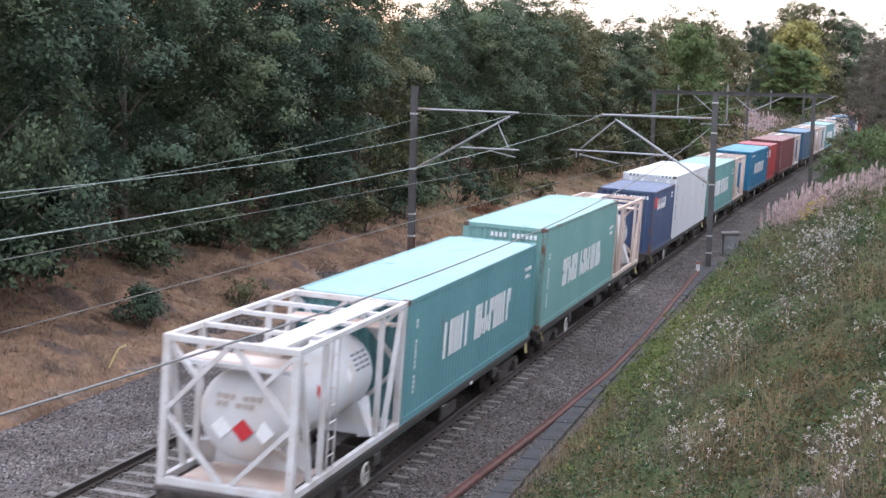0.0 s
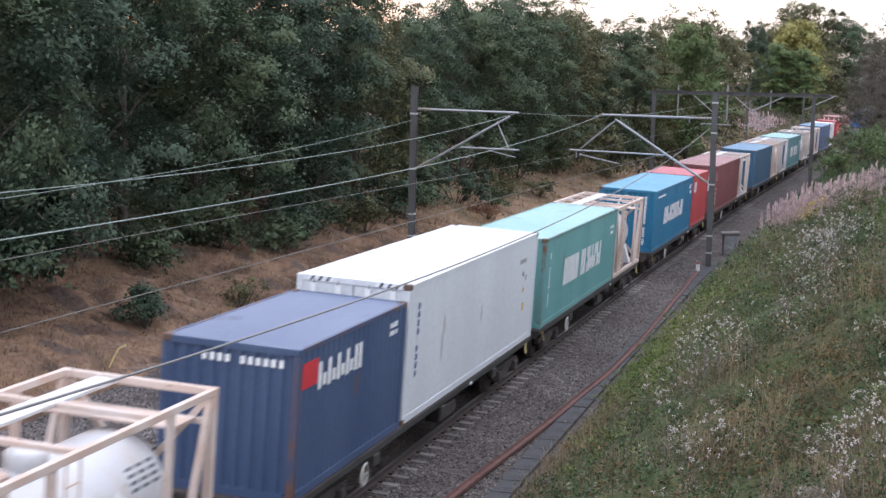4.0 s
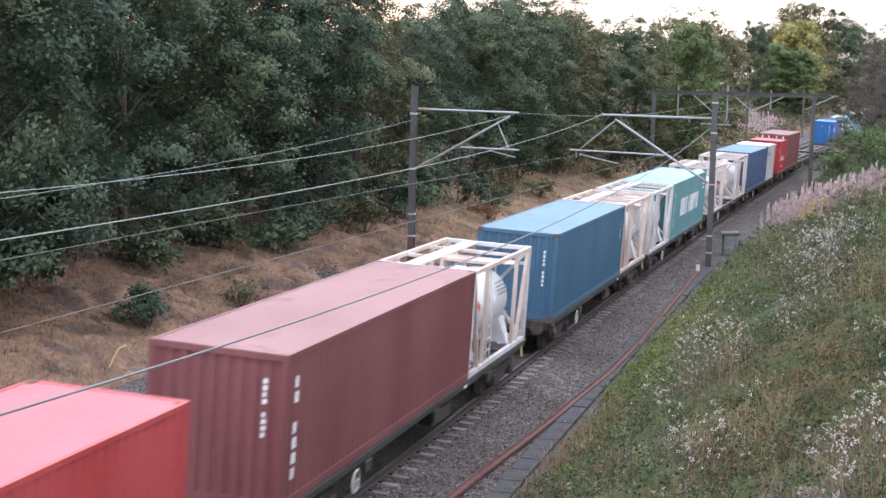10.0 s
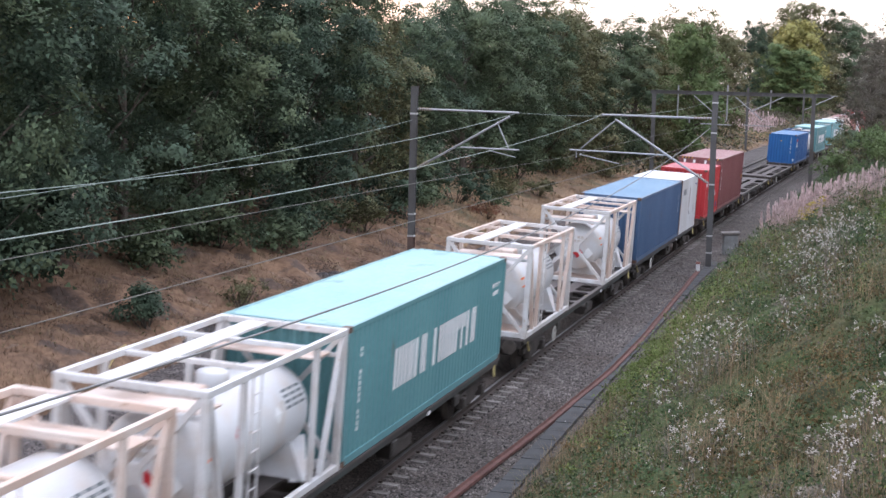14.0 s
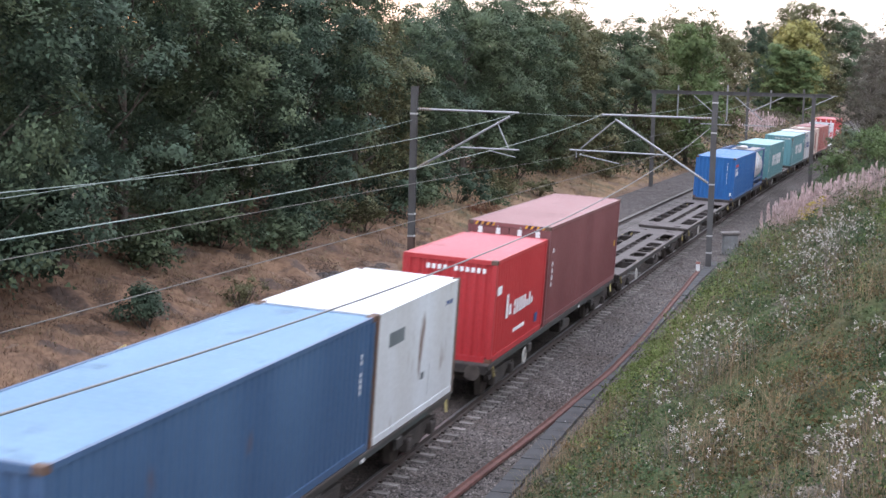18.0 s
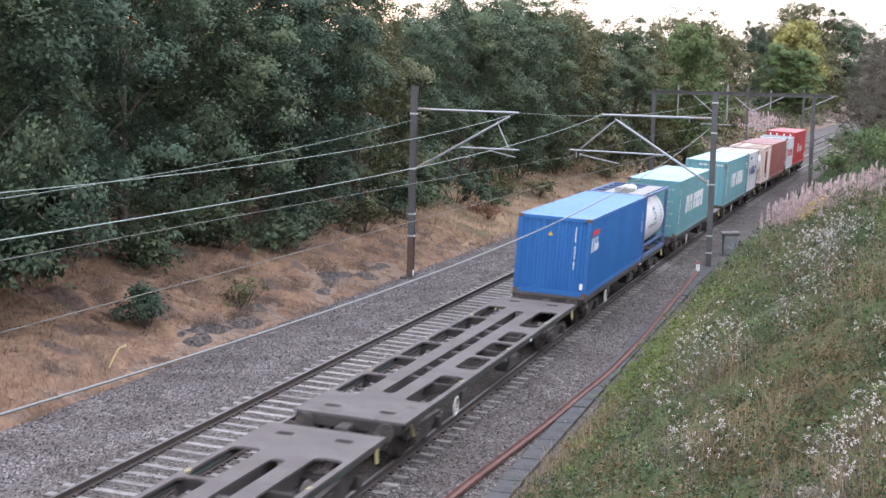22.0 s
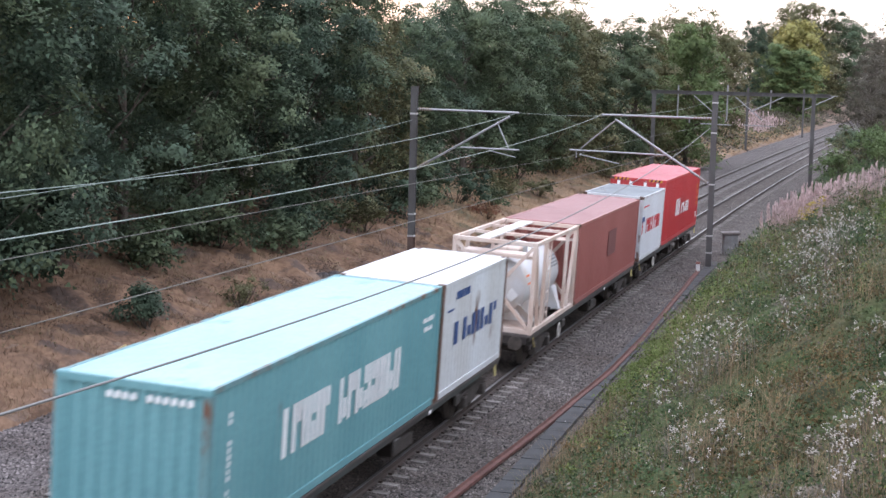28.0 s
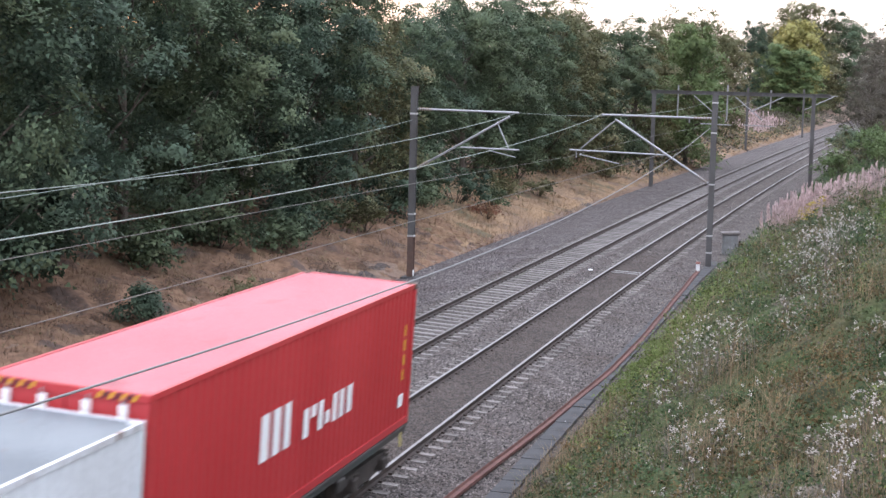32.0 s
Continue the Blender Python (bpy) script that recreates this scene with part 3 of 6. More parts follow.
def tube_part(name, m, a, b, r, mat=None):
    return part(name, rod(bmesh.new(), local(m, a), local(m, b), r), mat or TUBE, m)


def sheds(name, m, a, b):
    a, b = Vector(local(m, a)), Vector(local(m, b))
    bm = bmesh.new()
    rod(bm, a, b, 0.03)
    for i in range(6):
        k = (i + 0.5) / 6
        c, d = a.lerp(b, k - 0.03), a.lerp(b, k + 0.03)
        rod(bm, c, d, 0.075, 10)
    part(name, bm, INSULATOR, m)


def overhead():
    # left-hand mast
    s = 60.9
    m = mast(s, -8.05, -0.15, 7.70, "grey steel overhead mast with white bands and rusty foot", (1.6, 2.5, 4.35, 6.6), True)
    P = lambda l, z, ss=s: beside(ss, l, z)
    tube_part("top_tube", m, P(-7.9, 6.79), P(-3.67, 6.76), 0.045)
    tube_part("strut", m, P(-7.9, 4.37), P(-4.05, 6.60), 0.045)
    tube_part("drop_tube", m, P(-4.55, 6.33), P(-4.05, 5.30), 0.03)
    tube_part("registration_tube", m, P(-6.05, 5.30), P(-3.62, 5.28), 0.035)
    tube_part("steady_arm", m, P(-4.9, 5.22), P(-3.75, 4.98), 0.02)
    sheds("insulator", m, P(-7.85, 6.79), P(-7.3, 6.785))
    sheds("insulator", m, P(-7.85, 4.40), P(-7.4, 4.66))
    part("number_plate", one_box(0.13, 0.14, -0.14, 0.02, 0.1, 0.35), MARK_WHITE, m)
    # right-hand mast
    s = 73.3
    m = mast(s, 2.72, -0.5, 7.72, "grey steel overhead mast with white bands beside the bank", (0.25, 1.05, 3.45, 5.85, 7.25))
    P = lambda l, z, ss=s: beside(ss, l, z)
    tube_part("top_tube", m, P(2.6, 6.52), P(-2.60, 6.54), 0.05)
    tube_part("strut", m, P(2.55, 3.50), P(-1.94, 6.34), 0.055)
    tube_part("drop_strut", m, P(-1.96, 6.26), P(-3.55, 4.90), 0.035)
    tube_part("registration_tube", m, P(-4.08, 4.82), P(0.60, 4.74), 0.04)
    tube_part("drop_bracket", m, P(-3.75, 4.80), P(-3.75, 4.45), 0.03)
    tube_part("steady_arm", m, P(-3.6, 4.62), P(-1.7, 4.25), 0.025)
    sheds("insulator", m, P(2.55, 6.52), P(1.75, 6.522))
    sheds("insulator", m, P(2.5, 3.54), P(2.0, 3.86))
    part("band_clamp", one_box(-0.15, 0.15, -0.15, 0.15, 6.5, 6.62), MAST, m)
    part("hanger", one_box(-0.02, 0.02, -0.02, 0.02, 0, 0.2), TUBE, m).location = local(m, P(1.55, 6.28))
    # portal further off
    s = 122.6
    p = beside(s, 0, 0)
    g = thing("overhead_portal", Matrix.Translation(p) @ Matrix.Rotation(-line_turn(s), 4, "Z"), "grey steel portal spanning both tracks", "portal")
    for l, z in ((-8.1, -0.2), (4.16, -0.2)):
        bm = bmesh.new()
        box(bm, l - 0.14, l + 0.14, -0.14, -0.12, z, 7.2)
        box(bm, l - 0.14, l + 0.14, 0.12, 0.14, z, 7.2)
        box(bm, l - 0.01, l + 0.01, -0.12, 0.12, z, 7.2)
        part("leg", bm, MAST, g)
    bm = bmesh.new()
    box(bm, -8.4, 5.4, -0.14, 0.14, 7.2, 7.24)
    box(bm, -8.4, 5.4, -0.14, 0.14, 7.44, 7.48)
    box(bm, -8.4, 5.4, -0.012, 0.012, 7.24, 7.44)
    part("beam", bm, MAST, g)
    for l, a, b in ((-6.25, 5.4, 7.9), (-2.41, 5.2, 8.0), (0.9, 6.2, 7.7)):
        part("dropper", rod(bmesh.new(), (l, 0.18, a), (l, 0.18, b), 0.06), TUBE, g)
    for l in (-3.2, 0.0):
        part("cantilever", rod(bmesh.new(), (l - 1.8, 0.1, 7.1), (l + 0.3, 0.1, 5.4), 0.04), TUBE, g)
        part("registration_tube", rod(bmesh.new(), (l - 1.2, 0.1, 4.95), (l + 1.2, 0.1, 4.9), 0.035), TUBE, g)
    # far masts on the outside of the curve
    for s, l, z0, top in ((187.9, -8.82, 0.0, 7.36), (232.0, -6.71, -0.1, 6.94)):
        m = mast(s, l, z0, top, "distant dark steel overhead mast", ())
        part("top_arm", rod(bmesh.new(), (0.1, 0, top - z0 - 0.8), (4.8, 0, top - z0 - 0.9), 0.06), TUBE, m)
        part("strut", rod(bmesh.new(), (0.1, 0, top - z0 - 3.0), (4.2, 0, top - z0 - 1.0), 0.06), TUBE, m)


overhead()


def wire(name, pts, r, mat, label):
    """A wire through its supports and a low point between: a quadratic through three points."""
    a, b, c = [Vector(p) for p in pts]
    cu = bpy.data.curves.new(name, "CURVE")
    cu.dimensions = "3D"
    cu.bevel_depth, cu.bevel_resolution = r, 1
    sp = cu.splines.new("POLY")
    n = 40
    sp.points.add(n - 1)
    k = (b - a).length / ((b - a).length + (c - b).length)
    for i in range(n):
        t = i / (n - 1)
        q = a * ((t - k) * (t - 1) / k) + b * (t * (t - 1) / (k * (k - 1))) + c * (t * (t - k) / (1 - k))
        sp.points[i].co = (*q, 1)
    tmp = bpy.data.objects.new(name, cu)
    me = bpy.data.meshes.new_from_object(tmp)
    bpy.data.objects.remove(tmp)
    me.materials.append(mat)
    return tagged(new(name, me), label, "overhead wire", "overhead wires")


wire("earth_wire", ((-8.35, -3, 5.6), (-8.2, 30.2, 5.16), (-7.98, 60.9, 6.34)), 0.009, WIRE, "thin wire strung along the masts")
wire("catenary_wire", ((-3.1, -3, 6.9), (-3.3, 28.0, 5.97), (-3.62, 60.9, 6.76)), 0.010, WIRE, "pale catenary wire over the far track")
wire("catenary_wire", ((0.8, -10, 6.6), (-0.2, 28.0, 5.86), (-2.37, 73.3, 6.54)), 0.010, WIRE, "pale catenary wire over the near track")
wire("contact_wire", ((-3.2, -3, 4.96), (-3.2, 30.0, 4.92), (-3.85, 73.3, 4.50)), 0.0075, CONTACT, "dark contact wire over the far track")
wire("contact_wire", ((0.1, -10, 4.88), (0.0, 30.0, 4.74), (0.3, 73.3, 4.70)), 0.0075, CONTACT, "dark contact wire over the near track")
wire("return_cable", ((2.6, -8.0, 6.0), (2.50, 27.0, 4.46), (2.80, 72.9, 6.10)), 0.015, CABLE, "thick grey return cable sagging between masts")
wire("catenary_wire", ((-3.62, 60.9, 6.76), (-2.2, 95, 6.4), (-1.6, 122.6, 7.15)), 0.010, WIRE, "pale catenary wire over the far track")
wire("catenary_wire", ((-2.37, 73.3, 6.54), (0.0, 98, 6.3), (1.1, 122.6, 7.15)), 0.010, WIRE, "pale catenary wire over the near track")
wire("contact_wire", ((-3.85, 73.3, 4.50), (-2.9, 98, 4.9), (-2.0, 122.6, 4.95)), 0.0075, CONTACT, "dark contact wire over the far track")
wire("contact_wire", ((0.3, 73.3, 4.70), (0.6, 98, 4.75), (1.1, 122.6, 4.8)), 0.0075, CONTACT, "dark contact wire over the near track")

# ---- the train ----
FLOOR_Z = 1.052     # container bases above the rails
W = 2.438
RIDERS = []         # (thing, place along the line at the start)
TURNING = []        # wheelsets


def wavy(u0, u1, depth, period):
    n = max(1, round((u1 - u0) / period))
    p = (u1 - u0) / n
    pts = []
    for i in range(n):
        u = u0 + i * p
        pts += [(u, 0.0), (u + 0.26 * p, 0.0), (u + 0.5 * p, -depth), (u + 0.76 * p, -depth)]
    return pts + [(u1, 0.0)]


def sheet(prof, v0, v1, put):
    bm = bmesh.new()
    lo = [bm.verts.new(put(u, d, v0)) for u, d in prof]
    hi = [bm.verts.new(put(u, d, v1)) for u, d in prof]
    for i in range(len(prof) - 1):
        bm.faces.new((lo[i], lo[i + 1], hi[i + 1], hi[i]))
    return bm


def code_marks(bm, put, u, v0, v1, size, n):
    """A column of small plain bars."""
    p = (v1 - v0) / n
    for i in range(n):
        if i in (4, 11, 12):
            continue
        put(bm, u - size / 2, u + size * (0.5 if i % 3 else 0.3), v0 + i * p, v0 + i * p + p * 0.70)
    return bm


def word_bars(put, u0, u1, v0, v1, n, rng, gap=None):
    """Plain upright bars in the place of a word, one mesh for each sign."""
    kinds = (((0, 0.30, 0, 1), (0.50, 0.80, 0, 1)), ((0.05, 0.42, 0, 1),), ((0, 0.30, 0, 1), (0.48, 0.80, 0.08, 0.52)), ((0, 0.32, 0, 1), (0.50, 0.80, 0.58, 1)),
             ((0, 0.30, 0, 0.42), (0, 0.30, 0.58, 1), (0.48, 0.80, 0, 1)), ((0, 0.22, 0, 1), (0.34, 0.54, 0, 1), (0.66, 0.84, 0, 1)))
    w = (u1 - u0) / n
    out = []
    for i in range(n):
        if gap is not None and i == gap:
            continue
        a = u0 + i * w
        bm = bmesh.new()
        for p, q, lo, hi in kinds[rng.randrange(len(kinds))]:
            put(bm, a + p * w, a + q * w, v0 + (v1 - v0) * lo, v0 + (v1 - v0) * hi)
        out.append(bm)
    return out


def container(s_near, feet, high, paint, label, roof=None, end="front", smooth=False, marks=(), stripes=False, post=None, rusty=False):
    L = 12.192 if feet == 40 else 6.058
    H = 2.896 if high else 2.591
    x, y = W / 2, L / 2
    roof, post = roof or paint, post or paint
    c = thing("shipping_container", Matrix(), label, "shipping container", "containers on the train")
    RIDERS.append((c, s_near + y, FLOOR_Z))
    rng = random.Random(int(s_near * 10))
    for sx in (-1, 1):
        for sy in (-1, 1):
            bm = bmesh.new()
            box(bm, sx * x - (0.11 if sx > 0 else 0), sx * x + (0.11 if sx < 0 else 0), sy * y - (0.15 if sy > 0 else 0), sy * y + (0.15 if sy < 0 else 0), 0.118, H - 0.118)
            part("corner_post", bm, rusty_paint(paint.name) if rusty and sx > 0 and sy < 0 else post, c)
            for z in (0, H - 0.118):
                a = 0.002
                bm = soft_box(min(sx * (x + a), sx * (x - 0.16)), max(sx * (x + a), sx * (x - 0.16)), min(sy * (y + a), sy * (y - 0.178)), max(sy * (y + a), sy * (y - 0.178)), z, z + 0.118, 0.012)
                part("corner_casting", bm, CASTING if rng.random() < 0.7 else post, c)
        part("bottom_rail", one_box(min(sx * x, sx * (x - 0.06)), max(sx * x, sx * (x - 0.06)), -y + 0.18, y - 0.18, 0.02, 0.16), paint, c)
        part("top_rail", one_box(min(sx * x, sx * (x - 0.06)), max(sx * x, sx * (x - 0.06)), -y + 0.18, y - 0.18, H - 0.09, H - 0.01), rusty_paint(paint.name) if rusty else paint, c)
        prof = [(-y + 0.15, 0.0), (y - 0.15, 0.0)] if smooth else wavy(-y + 0.15, y - 0.15, 0.026, 0.277)
        if sx < 0:
            prof = prof[::-1]
        part("side_panel", sheet(prof, 0.15, H - 0.085, lambda u, d, v: Vector((sx * (x - 0.012 + d), u, v))), paint, c)
    # ends
    for sy in (-1, 1):
        kind = end if sy < 0 else ("front" if end == "doors" else "doors")
        part("end_sill", one_box(-x + 0.16, x - 0.16, min(sy * y, sy * (y - 0.1)), max(sy * y, sy * (y - 0.1)), 0.01, 0.15), paint, c)
        part("end_header", one_box(-x + 0.16, x - 0.16, min(sy * y, sy * (y - 0.1)), max(sy * y, sy * (y - 0.1)), H - 0.12, H - 0.005), paint, c)
        if kind == "front":
            prof = [(-x + 0.11, 0.0), (x - 0.11, 0.0)] if smooth else wavy(-x + 0.11, x - 0.11, 0.045, 0.25)
            if sy > 0:
                prof = prof[::-1]
            part("end_panel", sheet(prof, 0.15, H - 0.12, lambda u, d, v: Vector((u, sy * (y - 0.02 + d), v))), paint, c)
        else:
            for sx in (-1, 1):
                a, b = sorted((sx * 0.012, sx * (x - 0.115)))
                bm = bmesh.new()
                box(bm, a, b, min(sy * (y - 0.03), sy * (y - 0.08)), max(sy * (y - 0.03), sy * (y - 0.08)), 0.16, H - 0.13)
                for i in range(4):
                    z = 0.35 + i * (H - 0.75) / 3.6
                    box(bm, a + 0.08, b - 0.08, min(sy * (y - 0.028), sy * (y - 0.015)), max(sy * (y - 0.028), sy * (y - 0.015)), z, z + 0.35)
                d = part("door", bm, paint, c)
                for k in (0.3, 0.75):
                    u = sx * k * (x - 0.1)
                    part("locking_bar", rod(bmesh.new(), (u, sy * (y - 0.006), 0.1), (u, sy * (y - 0.006), H - 0.08), 0.018, 6), TUBE if stripes else post, d)
                    part("door_handle", one_box(min(u, u + 0.3 * sx), max(u, u + 0.3 * sx), min(sy * (y - 0.004), sy * (y - 0.02)), max(sy * (y - 0.004), sy * (y - 0.02)), 1.05, 1.10), post, d)
                if sy < 0 and not stripes:
                    bm = bmesh.new()
                    for i in range(7):
                        z = 0.45 + i * 0.28
                        box(bm, a + 0.55, b - 0.12 - 0.2 * (i % 2), -y - 0.004, -y + 0.012, z, z + 0.10)
                    part("door_label", bm, MARK_FAINT, d, "worn faint stencilled panels")["kind"] = "stuff"
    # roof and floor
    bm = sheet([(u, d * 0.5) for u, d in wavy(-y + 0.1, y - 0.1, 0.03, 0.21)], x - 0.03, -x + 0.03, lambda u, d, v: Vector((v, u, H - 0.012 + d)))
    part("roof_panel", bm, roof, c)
    part("floor", one_box(-x + 0.06, x - 0.06, -y + 0.1, y - 0.1, 0.06, 0.15), UNDER, c)

    def side(bm, u0, u1, v0, v1):
        box(bm, x - 0.008, x - 0.001, -y + u0, -y + u1, v0, v1)

    def face(bm, u0, u1, v0, v1):
        box(bm, u0, u1, -y + 0.006, -y + 0.016, v0, v1)
    for mk in marks:
        kind, mat = mk[0], mk[1]
        bm = bmesh.new()
        if kind == "word":
            bm.free()
            for bar in word_bars(side, *mk[2:6], mk[6], rng, mk[7] if len(mk) > 7 else None):
                part("painted_bar", bar, mat, c)
        elif kind == "block":
            side(bm, *mk[2:6])
            part("painted_panel", bm, mat, c)
        elif kind == "code":
            code_marks(bm, side, *mk[2:7])
            part("code_marking", bm, mat, c)["kind"] = "stuff"
        elif kind == "end_code":
            code_marks(bm, face, *mk[2:7])
            part("code_marking", bm, mat, c)["kind"] = "stuff"
        elif kind == "end_row":
            for i in range(mk[6]):
                w = (mk[3] - mk[2]) / mk[6]
                if i != 4:
                    face(bm, mk[2] + i * w, mk[2] + (i + 0.6) * w, mk[4], mk[5])
            part("code_marking", bm, mat, c)["kind"] = "stuff"
        elif kind == "end_block":
            face(bm, *mk[2:6])
            part("painted_panel", bm, mat, c)
        elif kind == "end_ring":
            cx, cz, r = mk[2:5]
            n = 28
            for a0, a1 in ((r, r * 0.80),):
                ring = []
                for i in range(n):
                    w = 2 * math.pi * i / n
                    ring.append([bm.verts.new((cx + q * math.cos(w), -y + 0.006, cz + q * math.sin(w))) for q in (a0, a1)])
                for i in range(n):
                    p, q = ring[i], ring[(i + 1) % n]
                    bm.faces.new((p[0], q[0], q[1], p[1]))
            for u in (-0.40, 0.12):
                face(bm, cx - 0.48 * r, cx + 0.48 * r, cz + u * r, cz + (u + 0.28) * r)
            part("roundel", bm, mat, c, "white round emblem")
        elif kind == "end_triangle":
            cx, cz, r = mk[2:5]
            vs = [bm.verts.new((cx + r * a, -y + 0.004, cz + r * b)) for a, b in ((-1, -0.8), (1, -0.8), (0, 0.9))]
            bm.faces.new(vs)
            part("warning_triangle", bm, mat, c)
    if stripes:
        for sx in (-1, 1):
            for i in range(7):
                a = sx * (x - 0.2) - sx * i * 0.085
                q = [(a, H - 0.11), (a - sx * 0.05, H - 0.11), (a - sx * 0.05 + 0.05, H - 0.015), (a + 0.05, H - 0.015)]
                t = bmesh.new()
                t.faces.new([t.verts.new((u, -y - 0.004, v)) for u, v in q])
                part("hazard_stripe", t, (MARK_WHITE if stripes == "dark" else MARK_YELLOW) if i % 2 == 0 else MARK_BLACK, c)
        for k in (-0.70, -0.26, 0.26, 0.70):
            part("bar_keeper", one_box(k * x - 0.06, k * x + 0.06, -y - 0.02, -y + 0.02, H - 0.36, H - 0.16), MARK_WHITE, c)
    return c


def diamond(bm, cx, cz, r, put):
    bm.faces.new([bm.verts.new(put(cx + r * a, cz + r * b)) for a, b in ((-1, 0), (0, -1), (1, 0), (0, 1))])


def tank_container(s_near, frame_mat, label, wide=False, sides=None, rhomb=False):
    L, H, x, y = 6.058, 2.591, W / 2, 6.058 / 2
    c = thing("tank_container", Matrix(), label, "tank container", "tank containers on the train")
    RIDERS.append((c, s_near + y, FLOOR_Z))
    F = frame_mat
    G = sides or F
    for sx in (-1, 1):
        for sy in (-1, 1):
            part("corner_post", soft_box(min(sx * x, sx * (x - 0.13)), max(sx * x, sx * (x - 0.13)), min(sy * y, sy * (y - 0.13)), max(sy * y, sy * (y - 0.13)), 0.118, H - 0.118, 0.01), F, c)
            for z in (0, H - 0.118):
                part("corner_casting", soft_box(min(sx * (x + 0.002), sx * (x - 0.16)), max(sx * (x + 0.002), sx * (x - 0.16)), min(sy * (y + 0.002), sy * (y - 0.17)), max(sy * (y + 0.002), sy * (y - 0.17)), z, z + 0.118, 0.012), F, c)
        part("bottom_rail", soft_box(min(sx * x, sx * (x - 0.10)), max(sx * x, sx * (x - 0.10)), -y + 0.17, y - 0.17, 0.01, 0.14, 0.008), F, c)
        part("top_rail", soft_box(min(sx * x, sx * (x - 0.09)), max(sx * x, sx * (x - 0.09)), -y + 0.17, y - 0.17, H - 0.11, H - 0.005, 0.008), G, c)
        if not wide:
            for sy in (-1, 1):
                bm = beam(bmesh.new(), (sx * (x - 0.06), sy * (y - 0.16), H - 0.14), (sx * (x - 0.06), sy * (y - 0.95), 0.14), 0.10, 0.08)
                part("side_brace", bm, G, c)
                part("side_post", one_box(sx * (x - 0.06) - 0.045, sx * (x - 0.06) + 0.045, sy * (y - 1.45) - 0.06, sy * (y - 1.45) + 0.06, 0.13, H - 0.10), G, c)
        else:
            bm = bmesh.new()
            beam(bm, (sx * (x - 0.05), -y + 0.17, 0.52), (sx * (x - 0.05), y - 0.17, 0.52), 0.06, 0.10)
            part("side_rail", bm, F, c)
    for sy in (-1, 1):
        yy = sy * (y - 0.06)
        part("end_sill", soft_box(-x + 0.16, x - 0.16, yy - 0.055, yy + 0.055, 0.01, 0.15, 0.008), F, c)
        part("end_header", soft_box(-x + 0.16, x - 0.16, yy - 0.055, yy + 0.055, H - 0.12, H - 0.005, 0.008), F, c)
        if not wide:
            part("end_beam", one_box(-x + 0.13, x - 0.13, yy - sy * 0.16 - 0.04, yy - sy * 0.16 + 0.04, H - 0.50, H - 0.42), F, c)
            part("drip_tray", soft_box(-x + 0.22, x - 0.22, min(sy * (y - 0.28), sy * (y - 1.0)), max(sy * (y - 0.28), sy * (y - 1.0)), H - 0.44, H - 0.40, 0.008), FRAME_TAN, c, "buff tray above the tank end")
            if not rhomb:
                part("brace_plate", soft_box(-0.24, 0.24, yy - 0.03, yy + 0.03, 1.06, 1.40, 0.01), F, c)
            for sx in (-1, 1):
                u = x - 0.13
                if rhomb:
                    part("end_brace", beam(bmesh.new(), (sx * u, yy, 1.34), (sx * 0.06, yy, H - 0.12), 0.08, 0.08), F, c)
                    part("end_brace", beam(bmesh.new(), (sx * u, yy, 1.20), (sx * 0.10, yy, 0.15), 0.08, 0.08), F, c)
                    part("corner_brace", beam(bmesh.new(), (sx * u, yy, H - 0.16), (sx * u * 0.54, yy, 1.90), 0.07, 0.07), F, c)
                else:
                    part("end_brace", beam(bmesh.new(), (sx * u, yy, H - 0.16), (sx * 0.22, yy, 1.38), 0.09, 0.09), F, c)
                    part("end_brace", beam(bmesh.new(), (sx * u, yy, 0.16), (sx * 0.22, yy, 1.08), 0.09, 0.09), F, c)
        else:
            part("end_ring", lathe(bmesh.new(), [(yy - 0.03, 1.12), (yy + 0.03, 1.12)], 24, Matrix.Translation((0, 0, 1.30))), F, c)
    r, zc, hl = (1.18, 1.32, 2.90) if wide else (0.82, 1.20, 2.55)
    rings = []
    for i in range(9):
        a = math.pi / 2 * i / 8
        rings.append((-hl - 0.32 * math.cos(a) + 0.32, max(0.02, r * math.sin(a))))
    rings += [(yy, rr) for yy, rr in ((hl - 0.32, r),)]
    for i in range(7, -1, -1):
        a = math.pi / 2 * i / 8
        rings.append((hl - 0.32 + 0.32 * math.cos(a), max(0.02, r * math.sin(a))))
    part("tank", lathe(bmesh.new(), rings, 40, Matrix.Translation((0, 0, zc))), TANK_WHITE, c)
    # saddles and skirts
    for sy in (-1, 1):
        for k in ((1.95,) if wide else (1.62,)):
            bm = bmesh.new()
            q = 0.9 if wide else 0.78
            vs = [bm.verts.new((u, sy * k - 0.03, v)) for u, v in ((-q - 0.25, 0.14), (q + 0.25, 0.14), (q * 0.98, 0.80), (0.5, zc - 0.75 * r), (-0.5, zc - 0.75 * r), (-q * 0.98, 0.80))]
            ws = [bm.verts.new((v.co.x, v.co.y + 0.06, v.co.z)) for v in vs]
            n = len(vs)
            bm.faces.new(vs)
            bm.faces.new(ws[::-1])
            for i in range(n):
                bm.faces.new((vs[i], ws[i], ws[(i + 1) % n], vs[(i + 1) % n]))
            part("saddle", bm, TANK_WHITE if not wide else F, c)
    if not wide:
        for sx in (-1, 1):
            for sy in (-1, 1):
                bm = beam(bmesh.new(), (sx * 0.95, sy * 1.62, 0.10), (sx * 0.60, sy * 2.35, 0.72), 0.30, 0.03)
                part("support_plate", bm, TANK_WHITE, c, "white sloping tank support")
        part("floor_plate", one_box(-0.95, 0.95, -2.6, -1.0, 0.03, 0.07), FRAME_TAN, c, "buff drip plate")
